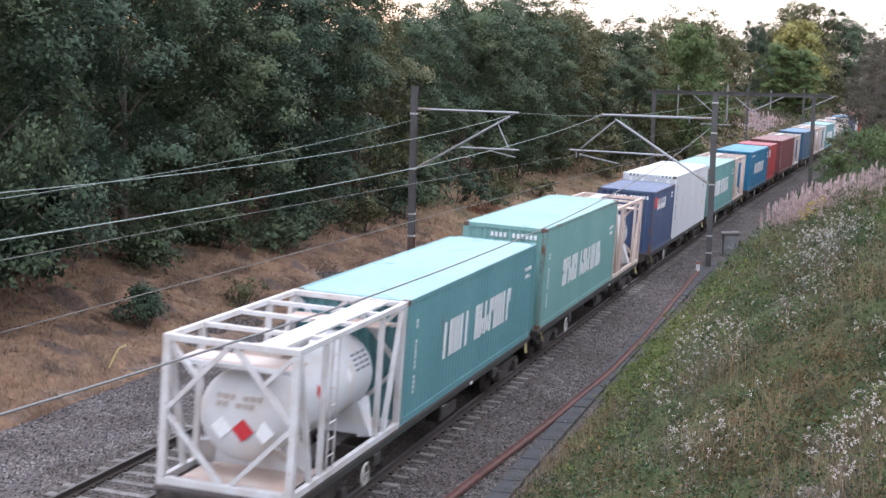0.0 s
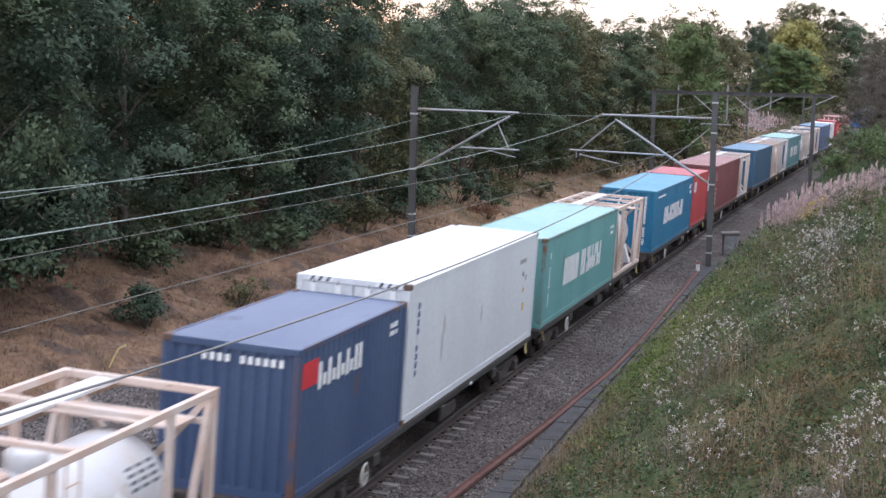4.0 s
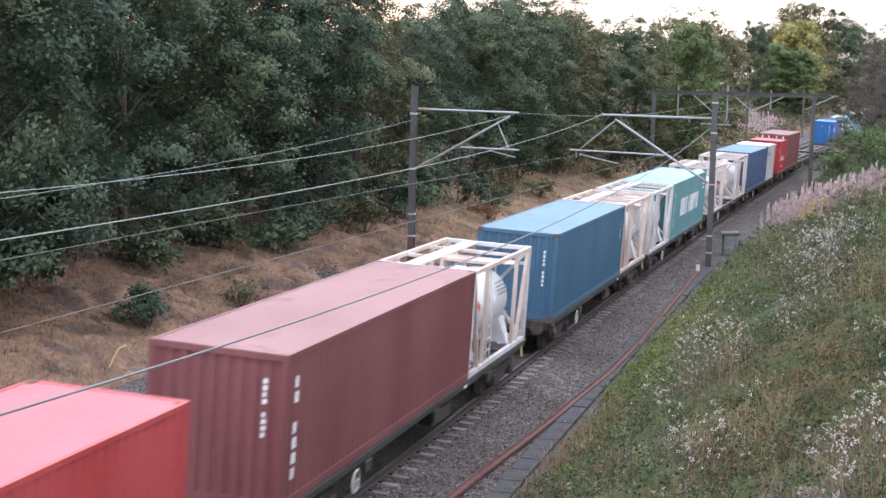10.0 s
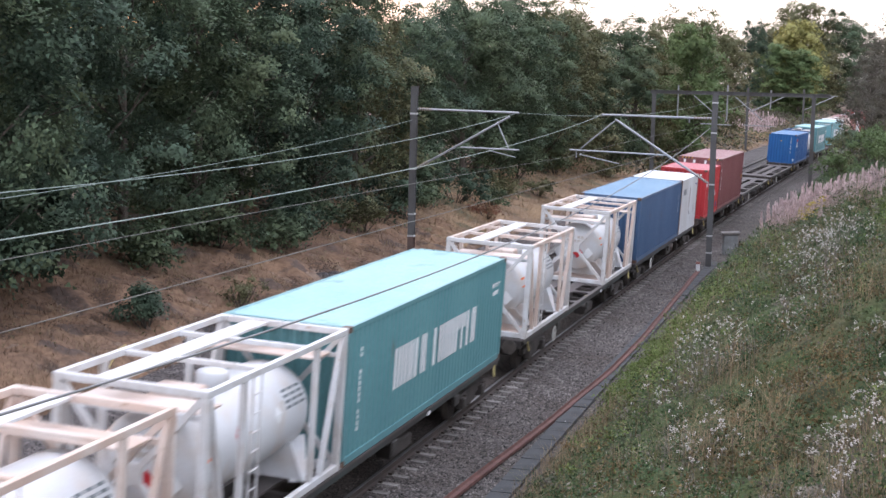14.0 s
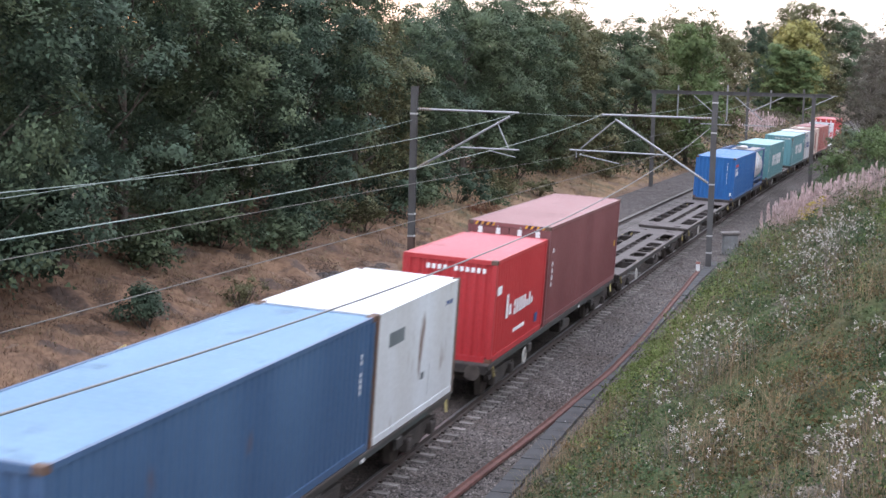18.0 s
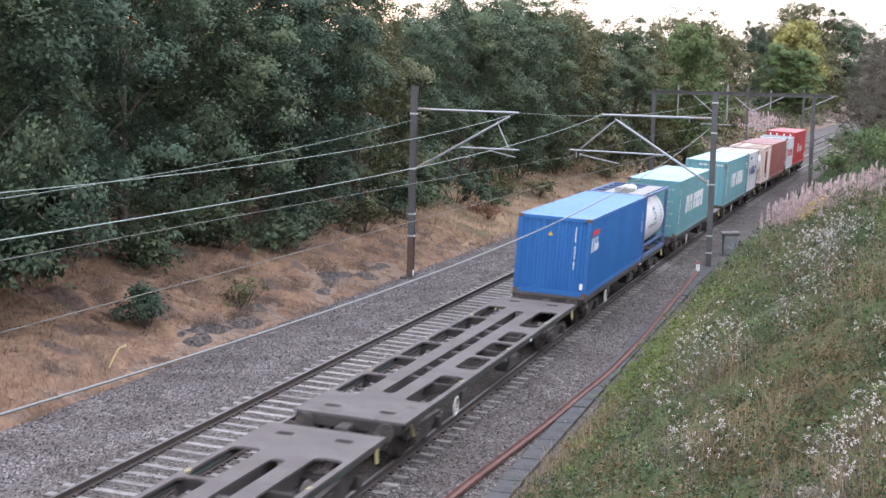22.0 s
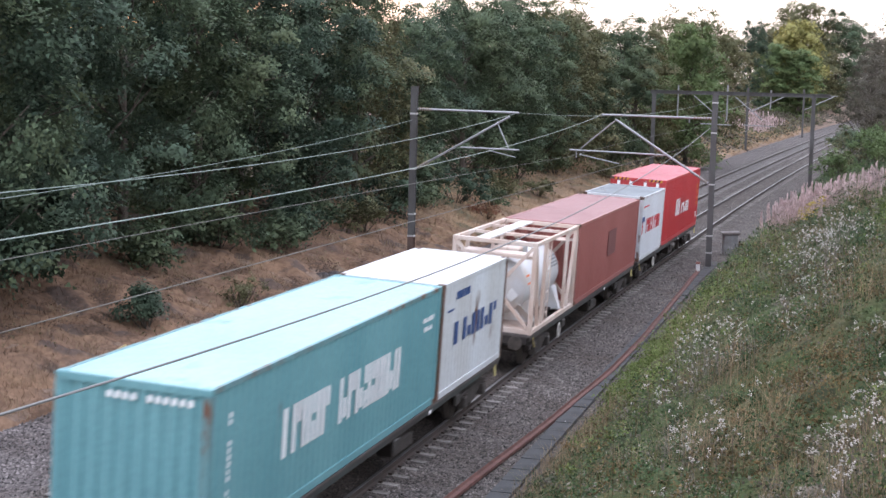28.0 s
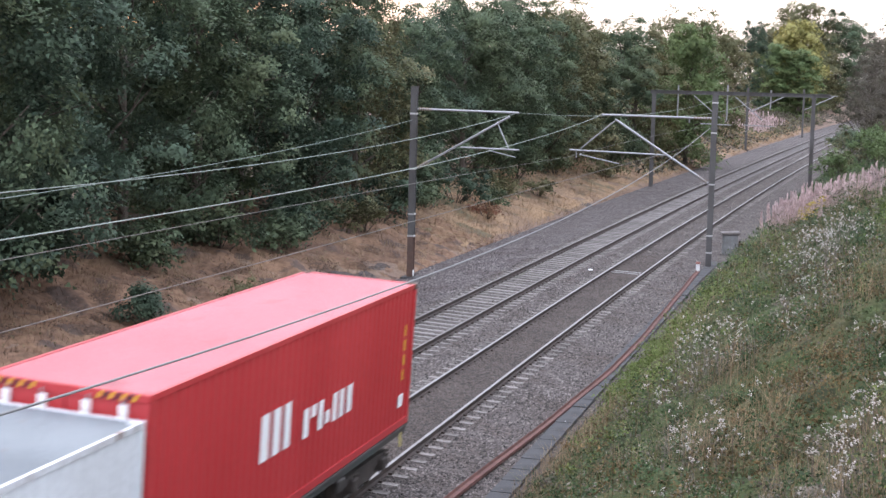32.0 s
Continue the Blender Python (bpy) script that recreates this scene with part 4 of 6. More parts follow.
    # walkway, manlid and fittings on top
    part("walkway", soft_box(0.40 if rhomb else -0.62, 0.86 if rhomb else -0.24, -y + 0.2, y - 0.2, H - 0.07, H - 0.02, 0.006), FRAME_WHITE if not wide else BARE_STEEL, c, "pale top walkway plank")
    if wide:
        part("walkway", soft_box(0.35, 1.0, -y + 0.15, y - 0.15, H - 0.05, H - 0.015, 0.006), BARE_STEEL, c, "grey metal top walkway")
    for yy in ((-1.5, 0.1, 1.5) if rhomb else (-0.9, 1.1) if not wide else (-1.2, 0.2, 1.6)):
        part("top_beam", one_box(-x + 0.09, x - 0.09, yy - 0.06, yy + 0.06, H - 0.10, H - 0.025), G, c)
    bm = lathe(bmesh.new(), [(0, 0.27), (0.26, 0.27), (0.30, 0.22), (0.32, 0.05)], 18, Matrix.Translation((0.05, -0.2, zc + r - 0.05)) @ Matrix.Rotation(radians(90), 4, "X"))
    part("manlid", bm, TANK_WHITE, c)
    part("valve_box", soft_box(-0.35, 0.4, -1.7, -1.15, zc + r - 0.12, zc + r + 0.22, 0.03), FRAME_TAN if not wide else BARE_STEEL, c, "buff valve housing")
    bm = bmesh.new()
    if not wide:
        for u in (-0.95, -0.6):
            rod(bm, (x - 0.03, u - 0.35, 0.14), (x - 0.03, u - 0.35, H - 0.11), 0.018, 6)
        for i in range(7):
            rod(bm, (x - 0.03, -1.30, 0.4 + i * 0.3), (x - 0.03, -0.95, 0.4 + i * 0.3), 0.014, 6)
        part("ladder", bm, F, c)
    else:
        bm.free()
    # placards
    ex = -hl - 0.022
    if not wide:
        for k, mat, nm in ((-0.30, MARK_WHITE, "placard"), (0.10, MARK_RED, "placard"), (0.46, MARK_WHITE, "placard")):
            bm = bmesh.new()
            dy = 0.32 * (1 - math.sqrt(max(0, 1 - ((k * k + 0.04) / r / r))))
            diamond(bm, k, zc - 0.20, 0.20, lambda u, v: Vector((u, ex + dy - 0.004, v)))
            part(nm, bm, mat, c, "red hazard diamond" if mat is MARK_RED else "")
        bm = bmesh.new()
        for i in range(2):
            for k in range(7):
                u = -0.42 + k * 0.12
                if (k + i) % 4 != 3:
                    v = zc + 0.30 - i * 0.13
                    dy = 0.32 * (1 - math.sqrt(max(0, 1 - (u * u + (v - zc) ** 2) / r / r)))
                    box(bm, u, u + 0.085, ex + dy - 0.006, ex + dy + 0.06, v, v + 0.08)
        part("end_text", bm, DEAD_MARK, c, "faded brown unreadable bars")["kind"] = "stuff"
        for yy, mat, sz in ((-0.75, MARK_RED, 0.16), (0.9, MARK_WHITE, 0.16), (-1.9, MARK_ORANGE, 0.14)):
            bm = bmesh.new()
            ang = 0.25
            def onside(u, v, a=ang):
                w = a + (v - zc) / r
                return Vector(((r + 0.006) * math.cos(w), u, zc + (r + 0.006) * math.sin(w)))
            if mat is MARK_ORANGE:
                bm.faces.new([bm.verts.new(onside(yy + a * 0.2, zc + b * 0.14)) for a, b in ((-1, -1), (1, -1), (1, 1), (-1, 1))])
            else:
                diamond(bm, yy, zc, sz, onside)
            part("placard", bm, mat, c)
        bm = bmesh.new()
        for i in range(4):
            w0 = 0.62 - i * 0.12
            for k in range(3):
                q = [Vector(((r + 0.005) * math.cos(w), 1.3 + k * 0.3 + u, zc + (r + 0.005) * math.sin(w))) for u, w in ((0, w0), (0.22, w0), (0.22, w0 + 0.06), (0, w0 + 0.06))]
                bm.faces.new([bm.verts.new(v) for v in q])
        part("data_text", bm, GREY_ROOF, c, "dark unreadable data bars")["kind"] = "stuff"
    else:
        bm = bmesh.new()
        def patch(u0, u1, w0, w1):
            for i in range(3):
                a, b = w0 + (w1 - w0) * i / 3, w0 + (w1 - w0) * (i + 1) / 3
                bm.faces.new([bm.verts.new(Vector(((r + 0.006) * math.cos(w), u, zc + (r + 0.006) * math.sin(w)))) for u, w in ((u0, a), (u1, a), (u1, b), (u0, b))])
        patch(-0.2, 0.35, 0.40, 0.50)
        patch(-0.2, -0.02, 0.24, 0.40)
        patch(0.16, 0.35, 0.14, 0.32)
        patch(-0.2, 0.35, 0.04, 0.12)
        for i in range(11):
            patch(-1.7 + i * 0.22, -1.58 + i * 0.22, -0.16 + 0.03 * (i % 3 == 0), -0.05)
        for i in range(5):
            patch(1.55, 1.9 + 0.12 * (i % 2), 0.40 - i * 0.12, 0.43 - i * 0.12)
        part("emblem", bm, MARK_TEAL, c, "grey-green emblem and bars")["kind"] = "stuff"
    return c


# ---- wagons ----
def wheel_mesh():
    bm = bmesh.new()
    m = Matrix.Rotation(radians(90), 4, "Z")
    lathe(bm, [(-0.07, 0.36), (-0.065, 0.45), (-0.03, 0.45), (-0.028, 0.42), (0.065, 0.415), (0.07, 0.36)], 24, m)
    return mesh_of("wheel", bm, WHEEL)


def pierced(x0, x1, y0, y1, holes, z0, z1):
    """A plate with holes (x0, x1, y0, y1, corner radius), the corners of the holes rounded."""
    bm = bmesh.new()
    xs = sorted({x0, x1} | {h[0] for h in holes} | {h[1] for h in holes})
    ys = sorted({y0, y1} | {h[2] for h in holes} | {h[3] for h in holes})
    for a, b in zip(xs, xs[1:]):
        start = None
        for c, d in zip(ys, ys[1:]):
            gap = any(h[0] < (a + b) / 2 < h[1] and h[2] < (c + d) / 2 < h[3] for h in holes)
            if gap and start is not None:
                box(bm, a, b, start, c, z0, z1)
                start = None
            elif not gap and start is None:
                start = c
        if start is not None:
            box(bm, a, b, start, y1, z0, z1)
    for hx0, hx1, hy0, hy1, r in holes:
        for cx, sx in ((hx0, 1), (hx1, -1)):
            for cy, sy in ((hy0, 1), (hy1, -1)):
                pts = [(cx, cy)] + [(cx + sx * r * (1 - math.cos(w)), cy + sy * r * (1 - math.sin(w))) for w in (0.0, 0.52, 1.05, math.pi / 2)]
                lo = [bm.verts.new((u, v, z0)) for u, v in pts]
                hi = [bm.verts.new((u, v, z1)) for u, v in pts]
                for i in range(1, 4):
                    bm.faces.new((hi[0], hi[i], hi[i + 1]))
                    bm.faces.new((lo[i], lo[i + 1], hi[i + 1], hi[i]))
    bmesh.ops.recalc_face_normals(bm, faces=bm.faces[:])
    return bm


def wagon_master():
    """A skeletal bogie wagon; its middle at rail level is the origin."""
    w = thing("container_wagon", Matrix(), "brown dusty skeletal bogie container wagon", "railway wagon", "wagons of the train")
    top, half = 1.05, 9.27
    stations = [-4.8, -2.4, 0.0, 2.4, 4.8]
    # one pierced deck plate: end platforms with slots, long openings beside and between the centre beams
    end = half - 2.1
    holes = [(-1.10, -0.53, a + 0.07, b - 0.07, 0.17) for a, b in zip([-end - 0.07] + stations, stations + [end + 0.07])]
    holes += [(0.53, 1.10, a, b, 0.20) for a, b in ((-end, -4.0), (-3.0, -1.3), (-1.1, 1.1), (1.3, 3.0), (4.0, end))]
    holes.append((-0.15, 0.15, -end + 0.5, end - 0.5, 0.14))
    for sy in (-1, 1):
        for sx in (-1, 1):
            holes.append((*sorted((sx * 0.42, sx * 0.80)), *sorted((sy * (half - 0.62), sy * (half - 0.86))), 0.11))
    part("deck", pierced(-1.22, 1.22, -half, half, holes, top - 0.05, top - 0.002), DECK, w, "brown dusty steel deck with rounded openings")
    for sy in (-1, 1):
        part("end_skirt", soft_box(-1.15, 1.15, min(sy * half, sy * (half - 0.12)), max(sy * half, sy * (half - 0.12)), 0.78, top - 0.055, 0.01), UNDER, w)
        for sx in (-1, 1):
            b = part("buffer", rod(bmesh.new(), (sx * 0.87, sy * half, 0.86), (sx * 0.87, sy * (half + 0.22), 0.86), 0.09, 10), UNDER, w)
            part("buffer_head", rod(bmesh.new(), (sx * 0.87, sy * (half + 0.22), 0.86), (sx * 0.87, sy * (half + 0.26), 0.86), 0.20, 14), WHEEL, b)
            part("brake_lever", beam(bmesh.new(), (sx * 1.2, sy * (half - 0.5), 0.92), (sx * 1.25, sy * (half - 0.60), 0.66), 0.06, 0.04), LEVER, w, "dirty yellow lever")
        part("coupling", soft_box(-0.14, 0.14, min(sy * half, sy * (half + 0.5)), max(sy * half, sy * (half + 0.5)), 0.74, 0.92, 0.03), UNDER, w)
    for sx in (-1, 1):
        # outer sill: a shallow channel under the deck's edge
        bm = bmesh.new()
        box(bm, min(sx * 1.20, sx * 1.16), max(sx * 1.20, sx * 1.16), -half + 2.0, half - 2.0, 0.90, top - 0.052)
        box(bm, min(sx * 1.205, sx * 1.10), max(sx * 1.205, sx * 1.10), -half + 2.0, half - 2.0, 0.88, 0.90)
        part("side_sill", bm, SILL_TEAL, w, "faded grimy outer sill")
        for sy in (-1, 1):
            part("end_sill", one_box(min(sx * 1.20, sx * 1.12), max(sx * 1.20, sx * 1.12), min(sy * (half - 0.1), sy * (half - 2.0)), max(sy * (half - 0.1), sy * (half - 2.0)), 0.88, top - 0.055), SILL, w)
        bm = bmesh.new()
        box(bm, min(sx * 0.28, sx * 0.31), max(sx * 0.28, sx * 0.31), -half + 2.0, half - 2.0, 0.55, top - 0.052)
        box(bm, min(sx * 0.20, sx * 0.40), max(sx * 0.20, sx * 0.40), -half + 2.6, half - 2.6, 0.53, 0.55)
        part("centre_beam", bm, DECK, w)
        for y in stations:
            d = 0.04
            bm = bmesh.new()
            vs = [(sx * 0.50, top - 0.053), (sx * 1.15, top - 0.053), (sx * 1.15, top - 0.20), (sx * 0.32, top - 0.36), (sx * 0.32, top - 0.053)]
            lo = [bm.verts.new((a, y - d, b)) for a, b in vs]
            hi = [bm.verts.new((a, y + d, b)) for a, b in vs]
            bm.faces.new(lo)
            bm.faces.new(hi[::-1])
            for k in range(5):
                bm.faces.new((lo[k], hi[k], hi[(k + 1) % 5], lo[(k + 1) % 5]))
            bmesh.ops.recalc_face_normals(bm, faces=bm.faces[:])
            part("cross_member", bm, UNDER, w)
            if sx > 0 and y < 4.5:
                part("slot_bar", one_box(-0.16, 0.16, y + 0.5, y + 0.62, top - 0.14, top - 0.07), DECK, w)
                part("slot_bar", one_box(-0.16, 0.16, y + 1.7, y + 1.82, top - 0.14, top - 0.07), DECK, w)
            if abs(y) != 2.4:
                part("spigot", soft_box(sx * 1.13 - 0.05, sx * 1.13 + 0.05, y + 0.3, y + 0.42, top - 0.06, top + 0.0, 0.01), LEVER, w)
                part("bracket", soft_box(min(sx * 1.17, sx * 1.24), max(sx * 1.17, sx * 1.24), y + 0.1, y + 0.5, 0.62, 0.86, 0.02), SILL, w)
        hw = part("handbrake_wheel", lathe(bmesh.new(), [(0, 0.02), (0.01, 0.05)], 8, Matrix.Translation((sx * 1.26, -5.4, 0.66)) @ Matrix.Rotation(radians(90), 4, "Z")), HANDWHEEL, w, "white-painted handbrake wheel")
        bm = bmesh.new()
        n, R, r = 18, 0.21, 0.028
        rows = []
        for i in range(n):
            a = 2 * math.pi * i / n
            rows.append([bm.verts.new((sx * 1.28 + r * math.sin(b), -5.4 + (R + r * math.cos(b)) * math.cos(a), 0.66 + (R + r * math.cos(b)) * math.sin(a))) for b in (0, 2.1, 4.2)])
        for i in range(n):
            p, q = rows[i], rows[(i + 1) % n]
            for k in range(3):
                bm.faces.new((p[k], q[k], q[(k + 1) % 3], p[(k + 1) % 3]))
        for a in (0, 2.1, 4.2):
            rod(bm, (sx * 1.28, -5.4, 0.66), (sx * 1.28, -5.4 + R * math.cos(a), 0.66 + R * math.sin(a)), 0.015, 5)
        part("rim", bm, HANDWHEEL, hw)
        part("brake_gear", soft_box(sx * 0.9 - 0.18, sx * 0.9 + 0.18, 0.6, 2.0, 0.36, 0.66, 0.04), UNDER, w)
        part("data_panel", one_box(sx * 1.206 - 0.006, sx * 1.206 + 0.006, 2.7, 2.9, 0.87, 0.94), MARK_WHITE, w)
    part("air_tank", rod(bmesh.new(), (-0.3, -2.6, 0.55), (-0.3, -1.2, 0.55), 0.2, 14), UNDER, w)
    wheel = wheel_mesh()
    for sy in (-1, 1):
        yc = sy * 7.1
        bg = part("bogie_frame", soft_box(-0.95, 0.95, yc - 0.16, yc + 0.16, 0.45, 0.72, 0.03), UNDER, w)
        for sx in (-1, 1):
            bm = bmesh.new()
            prof = [(-1.35, 0.50), (-1.35, 0.62), (-0.5, 0.66), (0.5, 0.66), (1.35, 0.62), (1.35, 0.50), (0.6, 0.44), (0.35, 0.28), (-0.35, 0.28), (-0.6, 0.44)]
            lo = [bm.verts.new((sx * 0.93, yc + a, b)) for a, b in prof]
            hi = [bm.verts.new((sx * 1.05, yc + a, b)) for a, b in prof]
            bm.faces.new(lo)
            bm.faces.new(hi[::-1])
            for k in range(len(prof)):
                bm.faces.new((lo[k], hi[k], hi[(k + 1) % len(prof)], lo[(k + 1) % len(prof)]))
            bmesh.ops.recalc_face_normals(bm, faces=bm.faces[:])
            part("side_frame", bm, UNDER, bg)
            for k in (-0.9, 0.9):
                part("axle_box", soft_box(sx * 1.06 - 0.10, sx * 1.06 + 0.10, yc + k - 0.14, yc + k + 0.14, 0.30, 0.58, 0.03), UNDER, bg)
                part("spring", rod(bmesh.new(), (sx * 1.06, yc + k + 0.24, 0.34), (sx * 1.06, yc + k + 0.24, 0.60), 0.075, 10), WHEEL, bg)
        for k in (-0.9, 0.9):
            ax = part("wheelset", rod(bmesh.new(), (-1.0, 0, 0), (1.0, 0, 0), 0.08, 10), WHEEL, w)
            ax.location = (0, yc + k, 0.42)
            for sx in (-1, 1):
                shared("wheel", wheel, ax, Matrix.Translation((sx * 0.755, 0, 0)) @ Matrix.Rotation(0 if sx < 0 else math.pi, 4, "Z"))
    return w


# platform starts along the line at the start of the clip, nearest first
PLATFORMS = [3.4, 23.35, 42.85, 64.45, 84.15, 105.95, 128.05, 149.85, 169.25, 190.65, 210.25, 232.15, 251.95, 271.80, 291.75, 313.95, 333.95, 355.95, 375.45]
first = wagon_master()
for i, s0 in enumerate(PLATFORMS):
    w = first if i == 0 else copy_thing(first, Matrix())
    RIDERS.append((w, s0 + 9.27, 0.0))
    TURNING += [o for o in w.children if o.name.startswith("wheelset")]

SIDE_CODE = ("code", MARK_WHITE, 0.78, 0.55, 2.15, 0.09, 15)


def shipping_words(second=True):
    return [("word", MARK_WHITE, 2.95, 9.45, 0.90, 1.72, 14, 5), SIDE_CODE, ("word", MARK_WHITE, 10.9, 11.7, 1.95, 2.05, 6), ("word", MARK_WHITE, 11.0, 11.6, 1.75, 1.85, 5)]


tank_container(23.45, FRAME_WHITE, "white tank container in an open white frame, red diamond placard", sides=FRAME_WHITE, rhomb=True)
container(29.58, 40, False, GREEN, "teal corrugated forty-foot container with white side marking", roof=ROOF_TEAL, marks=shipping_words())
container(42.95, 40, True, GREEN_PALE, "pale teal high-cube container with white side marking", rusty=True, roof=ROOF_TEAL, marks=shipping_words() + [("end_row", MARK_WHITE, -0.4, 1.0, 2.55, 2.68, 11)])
tank_container(55.22, FRAME_TAN, "white tank container in a buff open frame")
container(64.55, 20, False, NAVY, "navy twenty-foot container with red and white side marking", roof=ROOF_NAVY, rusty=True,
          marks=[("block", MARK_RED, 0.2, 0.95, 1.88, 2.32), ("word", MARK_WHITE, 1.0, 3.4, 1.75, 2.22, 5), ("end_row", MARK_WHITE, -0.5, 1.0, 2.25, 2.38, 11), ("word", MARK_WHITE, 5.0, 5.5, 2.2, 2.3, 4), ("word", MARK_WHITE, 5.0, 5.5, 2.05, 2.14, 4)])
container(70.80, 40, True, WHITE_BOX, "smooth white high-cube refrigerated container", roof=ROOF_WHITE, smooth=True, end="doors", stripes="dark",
          marks=[("code", MARK_BLUE, 0.75, 0.9, 2.5, 0.12, 9), ("block", MARK_GREY, 10.2, 10.9, 2.22, 2.33), ("block", MARK_GREY, 10.55, 10.75, 1.85, 1.98), ("block", MARK_GREY, 10.9, 11.05, 1.72, 1.86), ("block", MARK_YELLOW, 10.7, 10.82, 1.42, 1.54), ("block", MARK_YELLOW, 10.75, 10.9, 0.92, 1.12)])
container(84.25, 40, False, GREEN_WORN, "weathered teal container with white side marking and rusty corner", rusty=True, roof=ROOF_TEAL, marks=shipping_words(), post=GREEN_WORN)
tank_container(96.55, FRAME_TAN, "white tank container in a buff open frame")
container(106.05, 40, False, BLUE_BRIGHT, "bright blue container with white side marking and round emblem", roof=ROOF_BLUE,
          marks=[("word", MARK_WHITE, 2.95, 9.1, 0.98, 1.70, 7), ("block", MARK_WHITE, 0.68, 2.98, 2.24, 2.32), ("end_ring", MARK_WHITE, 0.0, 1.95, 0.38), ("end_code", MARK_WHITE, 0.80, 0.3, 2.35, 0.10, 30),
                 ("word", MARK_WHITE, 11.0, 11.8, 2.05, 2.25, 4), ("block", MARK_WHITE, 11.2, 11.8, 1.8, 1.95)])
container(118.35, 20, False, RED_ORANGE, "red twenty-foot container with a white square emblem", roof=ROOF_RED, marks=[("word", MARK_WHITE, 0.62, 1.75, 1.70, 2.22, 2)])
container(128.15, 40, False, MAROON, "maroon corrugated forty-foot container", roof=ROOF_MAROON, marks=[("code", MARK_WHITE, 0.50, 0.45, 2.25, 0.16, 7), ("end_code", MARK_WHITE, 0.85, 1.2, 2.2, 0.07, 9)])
tank_container(140.25, FRAME_WHITE, "white tank container in an open white frame", sides=FRAME_TAN)
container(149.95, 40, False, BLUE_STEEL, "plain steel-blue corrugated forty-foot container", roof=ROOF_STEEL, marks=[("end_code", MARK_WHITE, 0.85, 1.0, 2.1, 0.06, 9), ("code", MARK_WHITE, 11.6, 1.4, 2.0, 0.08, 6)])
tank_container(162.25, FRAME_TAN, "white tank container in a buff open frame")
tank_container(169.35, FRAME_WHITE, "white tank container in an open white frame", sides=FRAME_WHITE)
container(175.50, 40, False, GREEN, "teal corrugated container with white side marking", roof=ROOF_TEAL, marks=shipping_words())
tank_container(190.75, FRAME_WHITE, "white tank container in an open white frame, at one wagon end", sides=FRAME_TAN)
tank_container(203.15, FRAME_WHITE, "white tank container with red diamond placard in an open frame", sides=FRAME_TAN)
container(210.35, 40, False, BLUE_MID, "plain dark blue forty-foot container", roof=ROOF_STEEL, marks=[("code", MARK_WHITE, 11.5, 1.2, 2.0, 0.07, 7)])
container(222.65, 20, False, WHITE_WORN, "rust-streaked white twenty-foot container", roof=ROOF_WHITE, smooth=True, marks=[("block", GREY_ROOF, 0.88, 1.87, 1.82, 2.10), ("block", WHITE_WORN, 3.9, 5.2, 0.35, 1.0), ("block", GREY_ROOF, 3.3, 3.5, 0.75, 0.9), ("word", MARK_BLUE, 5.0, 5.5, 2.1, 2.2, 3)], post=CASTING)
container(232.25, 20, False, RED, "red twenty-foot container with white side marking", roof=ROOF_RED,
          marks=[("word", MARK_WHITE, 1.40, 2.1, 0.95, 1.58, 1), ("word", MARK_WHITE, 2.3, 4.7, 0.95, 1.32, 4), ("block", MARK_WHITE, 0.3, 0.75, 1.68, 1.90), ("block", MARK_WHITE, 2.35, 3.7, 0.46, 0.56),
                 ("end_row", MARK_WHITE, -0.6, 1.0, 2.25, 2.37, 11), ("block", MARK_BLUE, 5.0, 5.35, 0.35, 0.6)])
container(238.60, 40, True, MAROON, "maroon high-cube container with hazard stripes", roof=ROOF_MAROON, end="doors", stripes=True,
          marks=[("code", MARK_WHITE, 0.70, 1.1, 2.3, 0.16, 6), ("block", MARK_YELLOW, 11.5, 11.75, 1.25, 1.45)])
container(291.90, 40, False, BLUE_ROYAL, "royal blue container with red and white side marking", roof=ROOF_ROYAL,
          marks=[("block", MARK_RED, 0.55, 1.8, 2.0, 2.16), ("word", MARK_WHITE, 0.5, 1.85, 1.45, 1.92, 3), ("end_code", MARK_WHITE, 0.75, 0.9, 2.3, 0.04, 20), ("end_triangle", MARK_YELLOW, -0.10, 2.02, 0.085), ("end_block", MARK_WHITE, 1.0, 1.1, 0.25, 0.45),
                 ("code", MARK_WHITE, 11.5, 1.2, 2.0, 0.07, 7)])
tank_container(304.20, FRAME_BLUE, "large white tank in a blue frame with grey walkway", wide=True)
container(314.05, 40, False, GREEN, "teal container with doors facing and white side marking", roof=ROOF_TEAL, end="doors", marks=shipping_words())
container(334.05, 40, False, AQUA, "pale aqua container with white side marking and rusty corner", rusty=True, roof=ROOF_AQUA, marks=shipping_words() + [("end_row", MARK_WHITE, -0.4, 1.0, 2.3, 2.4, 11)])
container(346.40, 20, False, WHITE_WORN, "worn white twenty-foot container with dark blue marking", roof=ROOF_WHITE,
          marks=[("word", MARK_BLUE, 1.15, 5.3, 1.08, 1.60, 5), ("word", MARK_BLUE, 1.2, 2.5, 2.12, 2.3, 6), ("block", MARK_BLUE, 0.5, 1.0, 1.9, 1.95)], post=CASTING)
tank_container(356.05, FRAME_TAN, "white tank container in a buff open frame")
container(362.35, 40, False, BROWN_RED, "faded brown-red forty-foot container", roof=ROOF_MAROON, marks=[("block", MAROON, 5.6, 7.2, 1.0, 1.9)])
